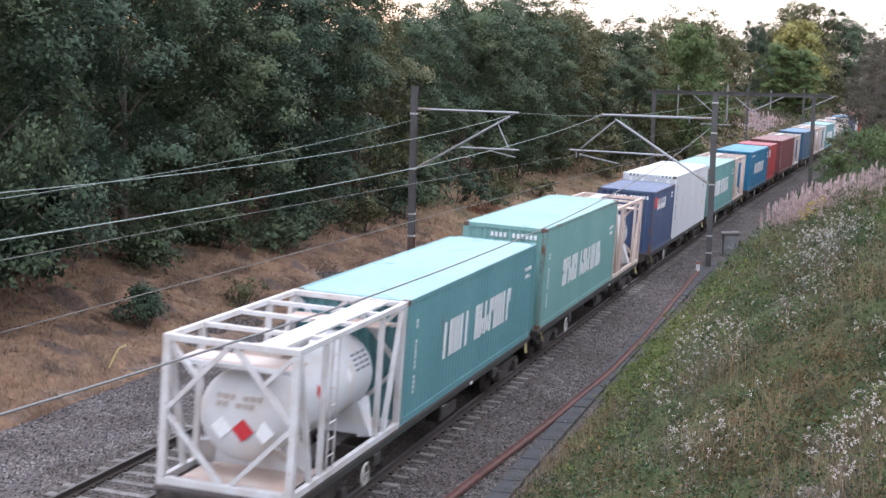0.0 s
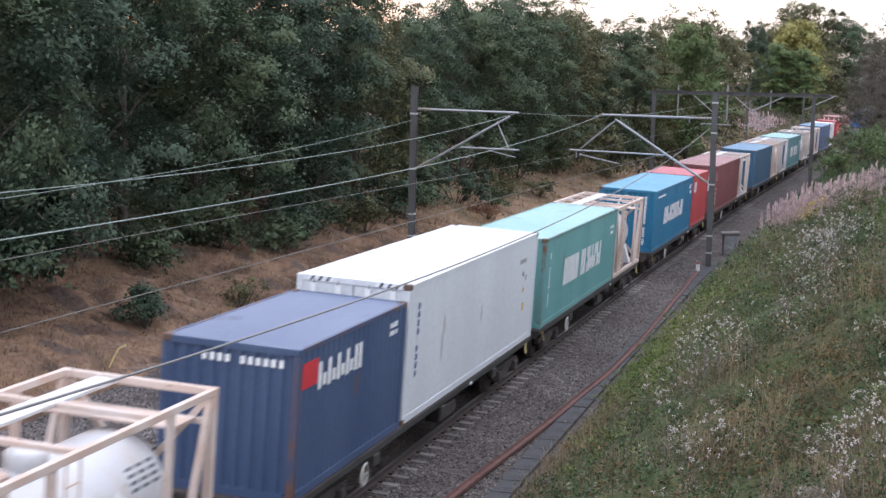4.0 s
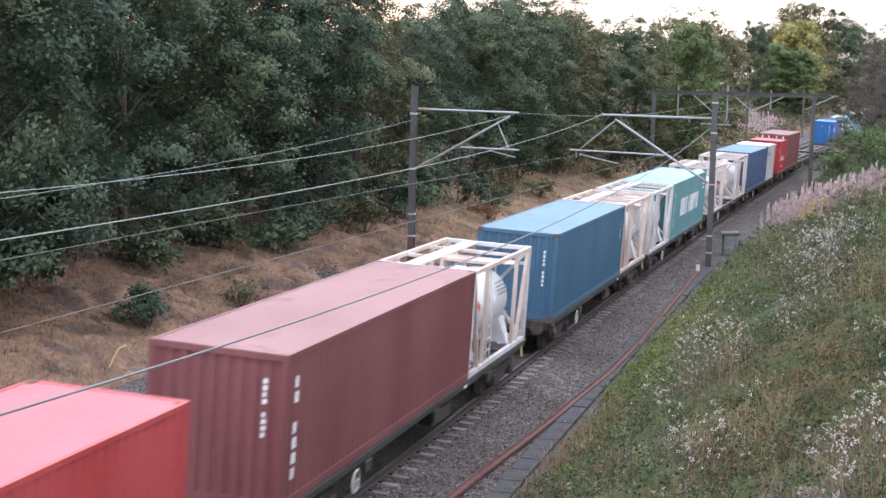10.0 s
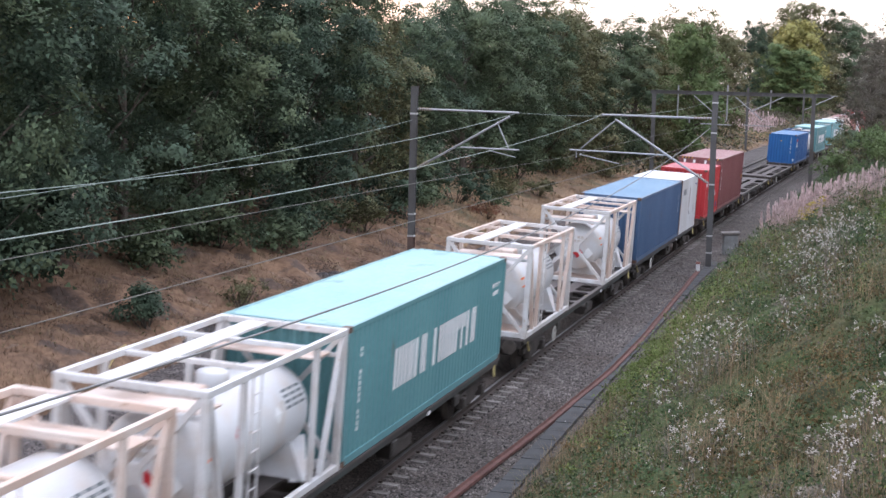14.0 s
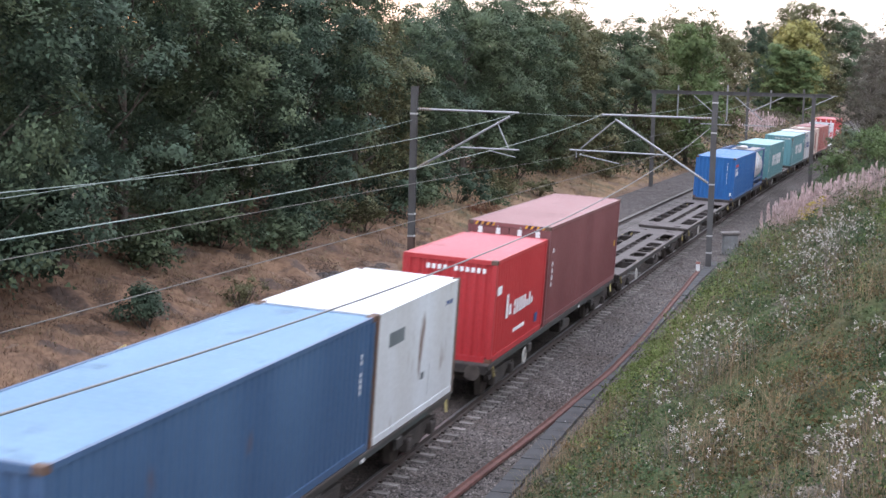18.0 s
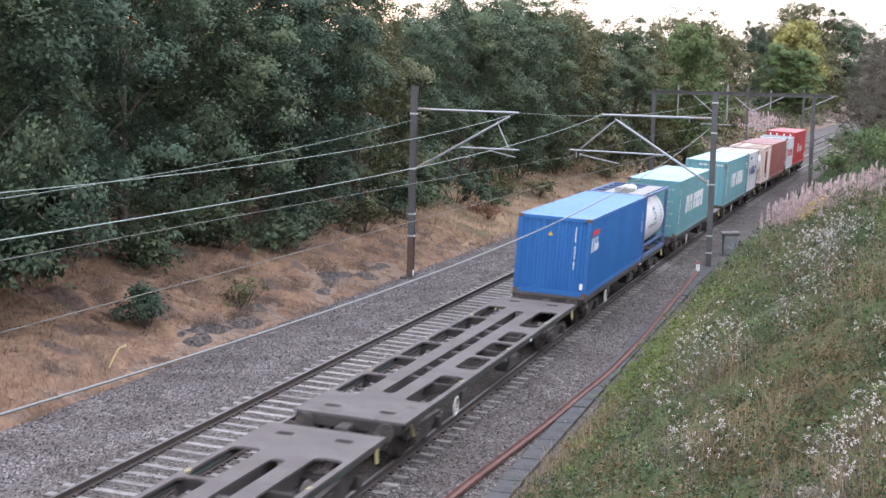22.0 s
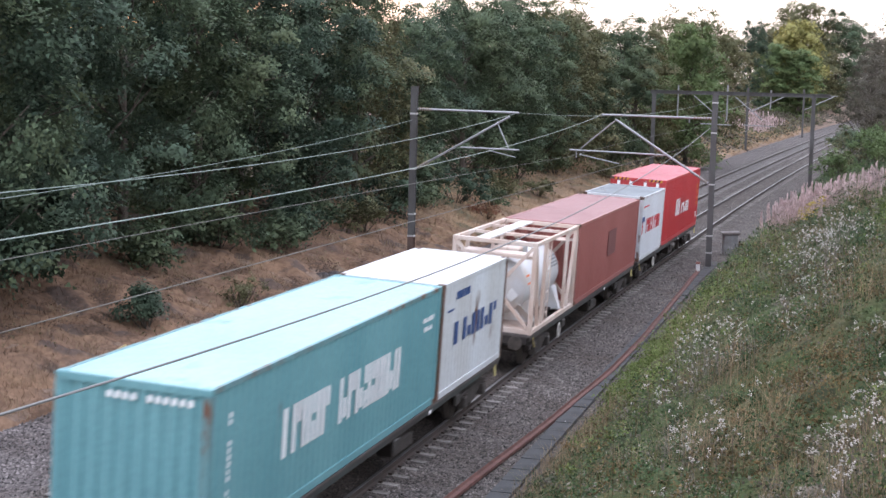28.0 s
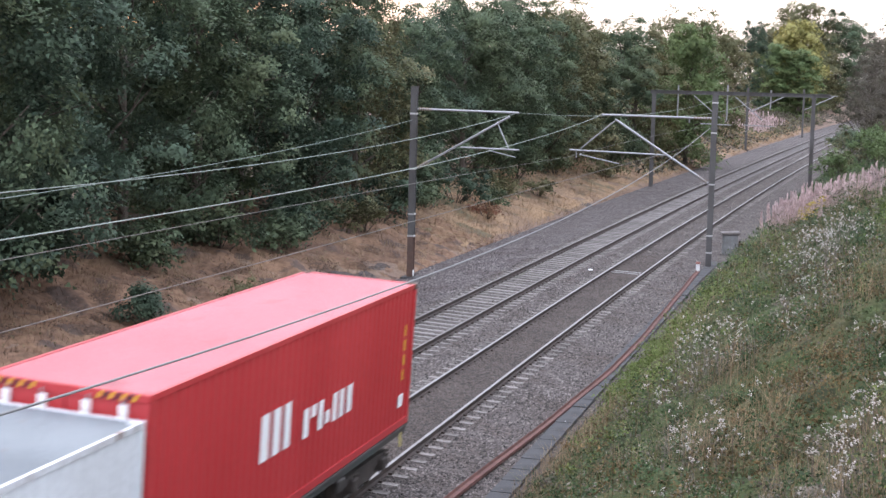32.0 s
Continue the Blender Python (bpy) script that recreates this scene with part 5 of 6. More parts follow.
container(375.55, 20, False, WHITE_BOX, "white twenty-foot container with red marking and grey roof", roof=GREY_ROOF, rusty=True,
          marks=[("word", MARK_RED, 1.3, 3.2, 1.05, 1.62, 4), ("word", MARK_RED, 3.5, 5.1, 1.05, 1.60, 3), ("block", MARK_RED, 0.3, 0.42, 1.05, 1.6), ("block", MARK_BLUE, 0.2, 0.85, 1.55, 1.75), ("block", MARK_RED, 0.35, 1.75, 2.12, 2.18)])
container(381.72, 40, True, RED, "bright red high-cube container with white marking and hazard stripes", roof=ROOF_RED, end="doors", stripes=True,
          marks=[("word", MARK_WHITE, 4.0, 5.5, 1.05, 1.80, 1), ("word", MARK_WHITE, 5.9, 8.8, 1.02, 1.52, 4), ("block", MARK_WHITE, 11.4, 11.7, 0.45, 0.7), ("code", MARK_YELLOW, 11.6, 1.0, 2.2, 0.1, 4)])


# ---- plants ----
RNG = np.random.default_rng(7)


def raw_mesh(name, verts, polys, material, shade=None):
    """A mesh from an array of corners and a list of equal-sided face arrays, with soft normals if given."""
    me = bpy.data.meshes.new(name)
    me.vertices.add(len(verts))
    me.vertices.foreach_set("co", np.ascontiguousarray(verts, dtype=np.float32).ravel())
    loops = np.concatenate([p.ravel() for p in polys]).astype(np.int32)
    starts, at = [], 0
    for p in polys:
        starts.append(at + np.arange(len(p)) * p.shape[1])
        at += p.size
    starts = np.concatenate(starts).astype(np.int32)
    me.loops.add(len(loops))
    me.loops.foreach_set("vertex_index", loops)
    me.polygons.add(len(starts))
    me.polygons.foreach_set("loop_start", starts)
    me.update(calc_edges=True)
    me.materials.append(material)
    if shade is not None:
        me.polygons.foreach_set("use_smooth", np.ones(len(starts), dtype=bool))
        me.normals_split_custom_set_from_vertices(shade.tolist())
    return me


def unit(v):
    return v / np.maximum(np.linalg.norm(v, axis=-1, keepdims=True), 1e-6)


def leaves(name, centres, normals, sizes, material, slim=0.62, shade=None):
    """Folded leaf blades, one at each centre, shaded softly with the mass that they belong to."""
    n = len(centres)
    if shade is not None:
        normals = np.where((normals * shade).sum(1, keepdims=True) < 0, -normals, normals)
        shade = np.repeat(unit(shade + 0.35 * normals), 4, axis=0)
    t = unit(np.cross(normals, RNG.normal(size=(n, 3))))
    b = np.cross(normals, t)
    s = sizes[:, None]
    v = np.stack([centres - t * s * 0.5, centres + b * s * 0.5 * slim + normals * s * 0.10, centres + t * s * 0.55 - normals * s * 0.08, centres - b * s * 0.5 * slim + normals * s * 0.10], 1).reshape(-1, 3)
    q = np.arange(4 * n).reshape(n, 4)[:, ::-1]
    return raw_mesh(name, v, [q], material, shade)


def pointed(name, centres, normals, sizes, material, shade):
    """Small three-cornered leaves for the crowns."""
    n = len(centres)
    normals = np.where((normals * shade).sum(1, keepdims=True) < 0, -normals, normals)
    t = unit(np.cross(normals, RNG.normal(size=(n, 3))))
    b = np.cross(normals, t)
    k = sizes[:, None]
    v = np.stack([centres + t * k * 0.62, centres - t * k * 0.38 + b * k * 0.44, centres - t * k * 0.38 - b * k * 0.44], 1).reshape(-1, 3)
    return raw_mesh(name, v, [np.arange(3 * n).reshape(n, 3)], material, np.repeat(unit(shade + 0.25 * normals), 3, axis=0))


def blades(name, roots, heights, widths, lean, material, side=None):
    """Bent grass blades."""
    n = len(roots)
    a = RNG.uniform(0, 2 * np.pi, n)
    d = np.stack([np.cos(a), np.sin(a), np.zeros(n)], 1)
    w = np.stack([-np.sin(a), np.cos(a), np.zeros(n)], 1) * (widths[:, None] * 0.5)
    up = np.array([0, 0, 1.0])
    h = heights[:, None]
    k = lean[:, None]
    mid = roots + up * h * 0.55 + d * h * k * 0.3
    tip = roots + up * h * (1 - 0.25 * k) + d * h * k
    shade = None
    if side is not None:
        face = np.cross(w, mid - roots)
        w = np.where((face @ side)[:, None] < 0, -w, w)
        shade = np.repeat(unit(side + 0.3 * RNG.normal(size=(n, 3))), 5, axis=0)
    v = np.stack([roots - w, roots + w, mid + w * 0.8, mid - w * 0.8, tip], 1).reshape(-1, 3)
    o = np.arange(n)[:, None] * 5
    return raw_mesh(name, v, [o + np.array([0, 1, 2, 3]), o + np.array([3, 2, 4])], material, shade)


def crown_points(lobes, count, spread=0.22):
    """Leaf places on the outer skins of many overlapping lobes."""
    lobes = np.array(lobes)
    share = lobes[:, 3] ** 2
    pick = RNG.choice(len(lobes), count, p=share / share.sum())
    d = unit(RNG.normal(size=(count, 3)))
    d[:, 2] = np.where((d[:, 2] < -0.3) & (RNG.random(count) < 0.5), -d[:, 2], d[:, 2])
    r = lobes[pick, 3] * (1 - spread * RNG.random(count) ** 1.5 + 0.10 * RNG.normal(size=count))
    c = lobes[pick, :3] + d * r[:, None] * np.array([1, 1, 0.85])
    nrm = unit(d + 0.7 * RNG.normal(size=(count, 3)) + np.array([0, 0, 0.35]))
    return c, nrm


def tufted(lobes, count, tufts, loose):
    """Leaf places in small tufts that sit on the lobes, with gaps between them."""
    tc, tn = crown_points(lobes, tufts, 0.42)
    pick = RNG.integers(0, tufts, count)
    fat = loose * RNG.uniform(0.6, 1.5, tufts)
    off = RNG.normal(size=(count, 3))
    c = tc[pick] + off * fat[pick][:, None] * np.array([1, 1, 0.55])
    c[:, 2] -= 0.35 * fat[pick] * (off[:, 0] ** 2 + off[:, 1] ** 2) * 0.5
    nrm = unit(tn[pick] * 0.9 + 0.38 * RNG.normal(size=(count, 3)) + np.array([0, 0, 0.5]))
    shade = unit(0.55 * tn[pick] + 0.50 * off + np.array([0, 0, 0.55]))
    return c, nrm, shade


def tree(name, m, label, height, width, base, lobe_count, leaf_count, leaf_size, material, seed, lobe=(0.11, 0.19), bare=0.0, stems=1, loose=0.30, bark=None):
    """Trunk, limbs and a crown of many small leaves, uneven in outline."""
    rng = random.Random(seed)
    t = thing(name, m, label, "tree", "trees beside the line")
    lobes = []
    for i in range(lobe_count):
        k = (i + 0.5) / lobe_count
        z = base + (height - base) * (k ** 0.85)
        fat = math.sin(math.pi * min(1, 0.20 + 0.80 * k)) ** 0.6
        a = i * 2.4 + rng.uniform(-0.5, 0.5)
        r = width * 0.5 * fat * math.sqrt(rng.uniform(0.10, 0.95))
        lobes.append((r * math.cos(a), r * math.sin(a), z - height * 0.04, height * rng.uniform(*lobe)))
    bm = bmesh.new()
    for q in range(stems):
        x0, y0 = (rng.uniform(-0.5, 0.5) if stems > 1 else 0), (rng.uniform(-0.5, 0.5) if stems > 1 else 0)
        pts = [Vector((x0 + rng.uniform(-0.03, 0.03) * height * i / 5, y0 + rng.uniform(-0.03, 0.03) * height * i / 5, height * 0.85 * i / 5)) for i in range(6)]
        pts[0].z = -0.4
        r0 = height * (0.020 if stems == 1 else 0.011)
        for i in range(5):
            rod(bm, pts[i], pts[i + 1], r0 * (1 - i * 0.17), 8, r0 * (1 - (i + 1) * 0.17))
    bark = bark or BARK
    trunk = part("trunk", bm, bark, t)
    bm = bmesh.new()
    for i, (x, y, z, r) in enumerate(lobes):
        if i % 2 == 0:
            z0 = max(base * 0.7, z - height * rng.uniform(0.10, 0.25))
            k = min(1, z0 / height / 0.85)
            a = pts[0].lerp(pts[-1], k)
            mid = a.lerp(Vector((x, y, z)), 0.5) + Vector((0, 0, -0.03 * height))
            rod(bm, a, mid, height * 0.007, 5, height * 0.005)
            rod(bm, mid, (x, y, z), height * 0.005, 5, height * 0.0015)
            for j in range(4 if bare else 1):
                e = Vector((x, y, z)) + Vector((rng.uniform(-1, 1), rng.uniform(-1, 1), rng.uniform(-0.2, 1.0))) * r * 1.1
                rod(bm, mid.lerp(Vector((x, y, z)), 0.6), e, height * 0.0025, 4, height * 0.0008)
    part("branching", bm, bark, trunk)["kind"] = "stuff"
    c, nrm, soft = tufted(lobes, leaf_count, max(60, leaf_count // (150 if leaf_size < 0.16 else 55)), loose)
    s = leaf_size * RNG.uniform(0.6, 1.35, leaf_count)
    shared("crown", pointed("crown", c, nrm, s, material, soft), t)
    return t


def level(x, y):
    return ground_z(x - line_x(y), y) + line_z(y)


def tree_at(x, y, turn=0.0, size=1.0, tall=1.0):
    return Matrix.Translation((x, y, level(x, y) - 0.05)) @ Matrix.Rotation(turn, 4, "Z") @ Matrix.Diagonal((size, size, size * tall, 1))


def plant(master, x, y, height, wide=1.0):
    """A turned copy of a tree, brought to that height."""
    height -= line_z(y)
    k = height / master["tall"]
    m = tree_at(x, y, RNG.uniform(0, 6.28), 1.0)
    ob = copy_thing(master, m)
    ob.scale = (k * wide, k * wide, k)
    return ob


def master(*a, **k):
    t = tree(*a, **k)
    t["tall"] = a[3]
    return t


# the first of each kind stands in the belt itself
oak_a = master("broadleaf_tree", tree_at(-15.4, 41.0), "dark green broadleaved tree in the dense belt", 11.6, 6.8, 1.5, 24, 38000, 0.135, LEAF_DARK, 1)
oak_b = master("broadleaf_tree", tree_at(-15.9, 51.0), "dark green oak in the dense belt", 11.6, 7.0, 1.8, 23, 38000, 0.135, LEAF_OAK, 2)
oak_c = master("broadleaf_tree", tree_at(-15.4, 60.5), "dense dark green tree above the dry bank", 11.4, 6.6, 1.3, 24, 38000, 0.135, LEAF_DARK, 3)
oak_d = master("broadleaf_tree", tree_at(-15.0, 99.0), "tall olive green tree at the end of the belt", 12.0, 7.0, 1.0, 22, 34000, 0.15, LEAF_OAK, 4)
olive = master("broadleaf_tree", tree_at(-13.8, 117.0), "olive green tree with autumn tints", 12.2, 7.0, 0.8, 22, 24000, 0.18, LEAF_OLIVE, 5)
bright = master("broadleaf_tree", tree_at(-7.2, 149.0), "bright green tree beyond the portal", 12.6, 5.8, 0.5, 22, 18000, 0.24, LEAF_BRIGHT, 6, loose=0.34)
yellow = master("broadleaf_tree", tree_at(-5.0, 300.0), "yellow autumn tree beside the curve", 16.0, 10.5, 4.5, 18, 12000, 0.46, LEAF_YELLOW, 7, loose=0.6)
twiggy = master("bare_tree", tree_at(13.5, 96.0), "thin greyish-brown tree nearly bare of leaves", 11.5, 7.5, 1.5, 40, 9000, 0.13, LEAF_BROWN, 8, lobe=(0.08, 0.14), bare=1.0, stems=3, bark=TWIG_BARK)

back = master("broadleaf_tree", tree_at(-20.5, 40.0), "shaded tree further back in the wood", 6.6, 5.6, 0.8, 14, 12000, 0.22, LEAF_OAK, 9)

BELT = [(oak_b, -14.6, 36.0, 11.5), (oak_c, -15.6, 45.8, 11.2), (oak_d, -15.2, 55.8, 11.2), (oak_a, -15.4, 65.5, 11.4), (oak_b, -15.6, 70.5, 11.5), (olive, -15.4, 75.5, 10.0), (oak_d, -15.2, 81.0, 10.5), (oak_a, -15.4, 86.5, 9.7),
        (oak_b, -14.6, 94.0, 10.9), (oak_b, -14.8, 104.5, 11.6), (oak_d, -14.2, 110.5, 12.3), (olive, -13.8, 123.0, 12.4), (oak_d, -12.8, 129.0, 10.6), (oak_d, -11.8, 137.0, 12.6), (olive, -11.2, 142.0, 12.6),
        (back, -21.0, 49.0, 8.4), (back, -20.5, 58.0, 8.8), (back, -21.0, 67.0, 8.9), (back, -20.5, 77.0, 8.4), (back, -20.0, 88.0, 7.6), (back, -19.5, 100.0, 9.1), (back, -18.5, 112.0, 9.3), (back, -17.5, 126.0, 9.3), (back, -16.5, 140.0, 10.5),
        (bright, -9.6, 158.0, 11.5), (olive, -10.4, 199.0, 15.2), (olive, -13.2, 190.0, 14.2), (oak_d, -13.8, 172.0, 10.6), (oak_a, -10.4, 262.0, 16.0, 0.7), (olive, -14.0, 258.0, 14.5, 0.7), (olive, -14.5, 235.0, 13.5),
        (bright, -8.0, 282.0, 13.0, 1.35), (bright, -3.4, 284.0, 13.2, 1.35), (olive, -5.5, 350.0, 25.0), (olive, -9.5, 345.0, 22.0), (oak_d, 1.0, 352.0, 24.0), (oak_b, 4.0, 380.0, 22.0), (olive, 9.0, 400.0, 20.0), (olive, -13.0, 330.0, 18.0), (olive, -1.0, 330.0, 15.0)]
for m, x, y, *h in BELT:
    plant(m, x, y, *h)
for x, y, h in ((11.5, 112.0, 8.4), (16.5, 106.0, 9.0), (13.0, 124.0, 9.4), (10.6, 138.0, 9.6), (17.5, 120.0, 10.5), (11.2, 152.0, 11.4), (10.6, 165.0, 12.0), (17.0, 88.0, 8.0), (14.5, 140.0, 12.0), (12.4, 104.0, 7.6), (10.0, 128.0, 8.4), (9.6, 146.0, 9.6)):
    plant(twiggy, x, y, h)


def shrub(name, x, y, radius, height, count, size, material, label, seed, lobes=9):
    rng = random.Random(seed)
    t = thing(name, Matrix.Translation((x, y, level(x, y) - 0.03)), label, "shrub", "shrubs on the banks")
    bm = bmesh.new()
    pts = []
    for i in range(lobes):
        a, r = rng.uniform(0, 6.28), radius * math.sqrt(rng.uniform(0, 0.6))
        q = (r * math.cos(a), r * math.sin(a), height * rng.uniform(0.30, 0.75), radius * rng.uniform(0.28, 0.45))
        pts.append(q)
        rod(bm, (rng.uniform(-0.1, 0.1), rng.uniform(-0.1, 0.1), -0.2), q[:3], 0.03, 5, 0.01)
    part("stemwork", bm, BARK, t)["kind"] = "stuff"
    c, nrm, soft = tufted(pts, count, max(40, count // 30), size * 1.1)
    c[:, 2] = np.maximum(c[:, 2], 0.02)
    shared("foliage", leaves("foliage", c, nrm, size * RNG.uniform(0.6, 1.3, count), material, shade=soft), t)
    return t


SHRUBS = [(-14.8, 41.0, 2.4, 3.4, 4200, 0.22, LEAF_DARK, "dark green shrub under the trees"), (-13.9, 37.0, 2.2, 3.0, 4000, 0.22, LEAF_DARK, "dark green shrub under the trees"),
          (-13.8, 48.3, 1.7, 1.9, 2600, 0.17, LEAF_OAK, "low spreading green shrub"), (-13.6, 54.5, 1.8, 1.8, 2600, 0.17, LEAF_OAK, "low spreading green shrub"),
          (-10.6, 42.2, 0.90, 1.75, 2200, 0.11, LEAF_DARK, "small round dark green bush on the bank"), (-9.9, 47.6, 0.95, 1.35, 1100, 0.085, LEAF_OLIVE, "thin yellowing bush on the dry bank"),
          (-12.2, 67.5, 1.2, 1.8, 1800, 0.14, LEAF_OLIVE, "yellow-green bush under the trees"), (-13.4, 64.5, 1.6, 2.2, 2200, 0.17, LEAF_OAK, "green bush under the trees"),
          (-12.6, 79.0, 1.8, 2.4, 2600, 0.16, LEAF_OAK, "grey-green bush below the wood"), (-12.4, 84.5, 1.9, 2.4, 2600, 0.16, LEAF_DARK, "dark green bush below the wood"),
          (-11.2, 88.0, 1.2, 1.4, 1300, 0.14, LEAF_OAK, "green bush in dry grass"), (-10.3, 83.0, 1.0, 0.8, 700, 0.12, ROSEHIP, "reddish low bush in dry grass"),
          (-12.8, 101.0, 2.2, 3.0, 2400, 0.2, LEAF_OAK, "green shrub under the trees"), (-12.3, 112.0, 2.2, 2.8, 2400, 0.2, LEAF_OLIVE, "olive green shrub under the trees"),
          (-11.6, 132.0, 2.4, 3.0, 2000, 0.24, LEAF_OAK, "green shrub under the trees"), (-10.6, 146.0, 2.4, 3.2, 2000, 0.26, LEAF_BRIGHT, "green shrub below the trees"),
          (-17.5, 44.0, 2.0, 2.6, 1800, 0.2, LEAF_DARK, "dark green undergrowth shrub"), (-18.0, 50.0, 2.0, 2.4, 1800, 0.2, LEAF_DARK, "dark green undergrowth shrub"), (-17.5, 57.0, 1.9, 2.4, 1800, 0.2, LEAF_OAK, "dark green undergrowth shrub"),
          (-18.0, 63.5, 2.0, 2.6, 1800, 0.2, LEAF_DARK, "dark green undergrowth shrub"), (-17.2, 70.0, 1.9, 2.4, 1800, 0.2, LEAF_OAK, "dark green undergrowth shrub"), (-17.8, 79.0, 2.2, 2.8, 1800, 0.2, LEAF_DARK, "dark green undergrowth shrub"),
          (-23.0, 47.0, 2.4, 3.0, 1600, 0.24, LEAF_DARK, "dark green undergrowth shrub"), (-23.5, 60.0, 2.6, 3.0, 1600, 0.24, LEAF_OAK, "dark green undergrowth shrub"), (-23.0, 72.0, 2.6, 3.2, 1600, 0.24, LEAF_DARK, "dark green undergrowth shrub"),
          (-12.8, 58.5, 1.7, 1.7, 2600, 0.16, LEAF_OAK, "low spreading green shrub"), (-12.9, 61.5, 1.5, 1.9, 2400, 0.16, LEAF_DARK, "dark green bush under the trees"), (-12.6, 71.0, 1.8, 2.3, 2600, 0.16, LEAF_DARK, "dark green bush under the trees"), (-12.4, 75.0, 1.7, 2.3, 2400, 0.16, LEAF_OAK, "green bush under the trees"),
          (-11.6, 93.0, 1.5, 1.6, 1500, 0.15, LEAF_OLIVE, "olive bush in dry grass"), (-10.6, 98.0, 1.2, 1.1, 1000, 0.15, LEAF_OLIVE, "low olive bush in dry grass"), (-9.8, 120.0, 1.4, 1.5, 1000, 0.18, LEAF_OLIVE, "olive bush beside the track"),
          (10.2, 99.0, 2.0, 2.8, 3200, 0.15, LEAF_BRIGHT, "bright green shrub on the bank"), (8.0, 106.0, 1.7, 2.6, 2600, 0.15, LEAF_BRIGHT, "yellow-green shrub on the bank"),
          (11.6, 92.0, 2.2, 2.6, 3400, 0.16, LEAF_BRIGHT, "green shrub on the bank"), (8.3, 112.0, 1.5, 3.6, 1800, 0.15, LEAF_OLIVE, "tall yellowish shrub on the bank"),
          (9.5, 118.0, 2.2, 3.6, 2600, 0.2, LEAF_OAK, "green shrub on the bank"), (9.5, 134.0, 2.6, 4.0, 2400, 0.22, LEAF_OLIVE, "olive shrub on the bank")]
for i, a in enumerate(SHRUBS):
    shrub("shrub", a[0], a[1], a[2], a[3], a[4], a[5], a[6], a[7], 40 + i)


def stuff(name, me, label, category):
    return tagged(new(name, me), label, category, kind="stuff")


def scatter(count, s0, s1, l0, l1, near=1.0):
    """Random places on the ground, more of them where s is small; with their line coordinates."""
    s = s0 + (s1 - s0) * RNG.random(count) ** near
    l = RNG.uniform(l0, l1, count)
    return s, l


def spots(s, l):
    out = np.empty((len(s), 3))
    for i in range(len(s)):
        p = beside(s[i], l[i], ground_z(l[i], s[i]))
        out[i] = p
    return out


def patchy(s, l, f, seed):
    return np.array([noise.noise(Vector((a * f, b * f, seed))) for a, b in zip(s, l)])


def mat_sheet(name, ss, ls, lift, material, label):
    """A rough sheet of dead or low growth that lies a little above the earth."""
    bm = strip(bmesh.new(), [[beside(s, l, ground_z(l, s) + lift(s, l)) for l in ls] for s in ss])
    bmesh.ops.reverse_faces(bm, faces=bm.faces[:])
    for f in bm.faces:
        f.smooth = True
    return tagged(new(name, mesh_of(name, bm, material)), label, "plants", kind="stuff")


mat_sheet("dead_grass_mat", [70 + 0.8 * i for i in range(110)] + [160 + 4 * i for i in range(28)], [-16 + 0.5 * i for i in range(15)] + [-8.5], lambda s, l: 0.10 * lumps(l, s, 1.9) + 0.05 - 0.4 * (s < 72) - 0.3 * (l > -8.6) - 0.3 * (l < -15.6), MAT_GOLD, "golden matted dead grass on the bank")
def tussocks(s, l):
    """Soft tufts of fallen grass on the brown bank; sunk out of sight at the edges of the sheet."""
    return 0.04 + 0.15 * max(0.0, lumps(l, s, 1.1) + 0.2) + 0.07 * lumps(l, s, 3.1) + 0.03 * lumps(l, s, 6.5) - 0.5 * (s > 76.5) - 0.4 * (l > -8.5) - 0.10 * max(0.0, l + 9.3) - 0.4 * (l < -19.5) - 0.25 * float(spoil(s, l))


def spoil(s, l):
    """How far the dark spoil pushes through the grass here, 0 to 1."""
    places = ((42.3, 9.0, 1.1, 0.35), (44.0, 9.5, 1.5, 0.45), (46.2, 9.0, 1.3, 0.5), (48.4, 9.6, 1.0, 0.35), (54.2, 9.3, 1.2, 0.4), (56.6, 9.9, 1.6, 0.55), (58.8, 9.2, 1.2, 0.6), (61.5, 9.6, 1.4, 0.4))
    return sum(np.exp(-((s - a) / p) ** 2 - ((l + b) / q) ** 2) for a, b, p, q in places)


mat_sheet("brown_grass_mat", [24 + 0.16 * i for i in range(330)], [-20 + 0.6 * i for i in range(9)] + [-14.8 + 0.14 * i for i in range(46)] + [-8.35], tussocks, MAT_DRY, "soft matted brown grass on the bank below the trees")
mat_sheet("dark_spoil", [30 + 0.4 * i for i in range(95)], [-12.4 + 0.2 * i for i in range(21)] + [-8.2], lambda s, l: 0.30 * min(1.0, float(spoil(s, l))) - 0.20 + 0.20 * lumps(l, s, 1.6) + 0.08 * lumps(l, s, 4.0), SPOIL, "dark stony spoil at the foot of the dry bank")
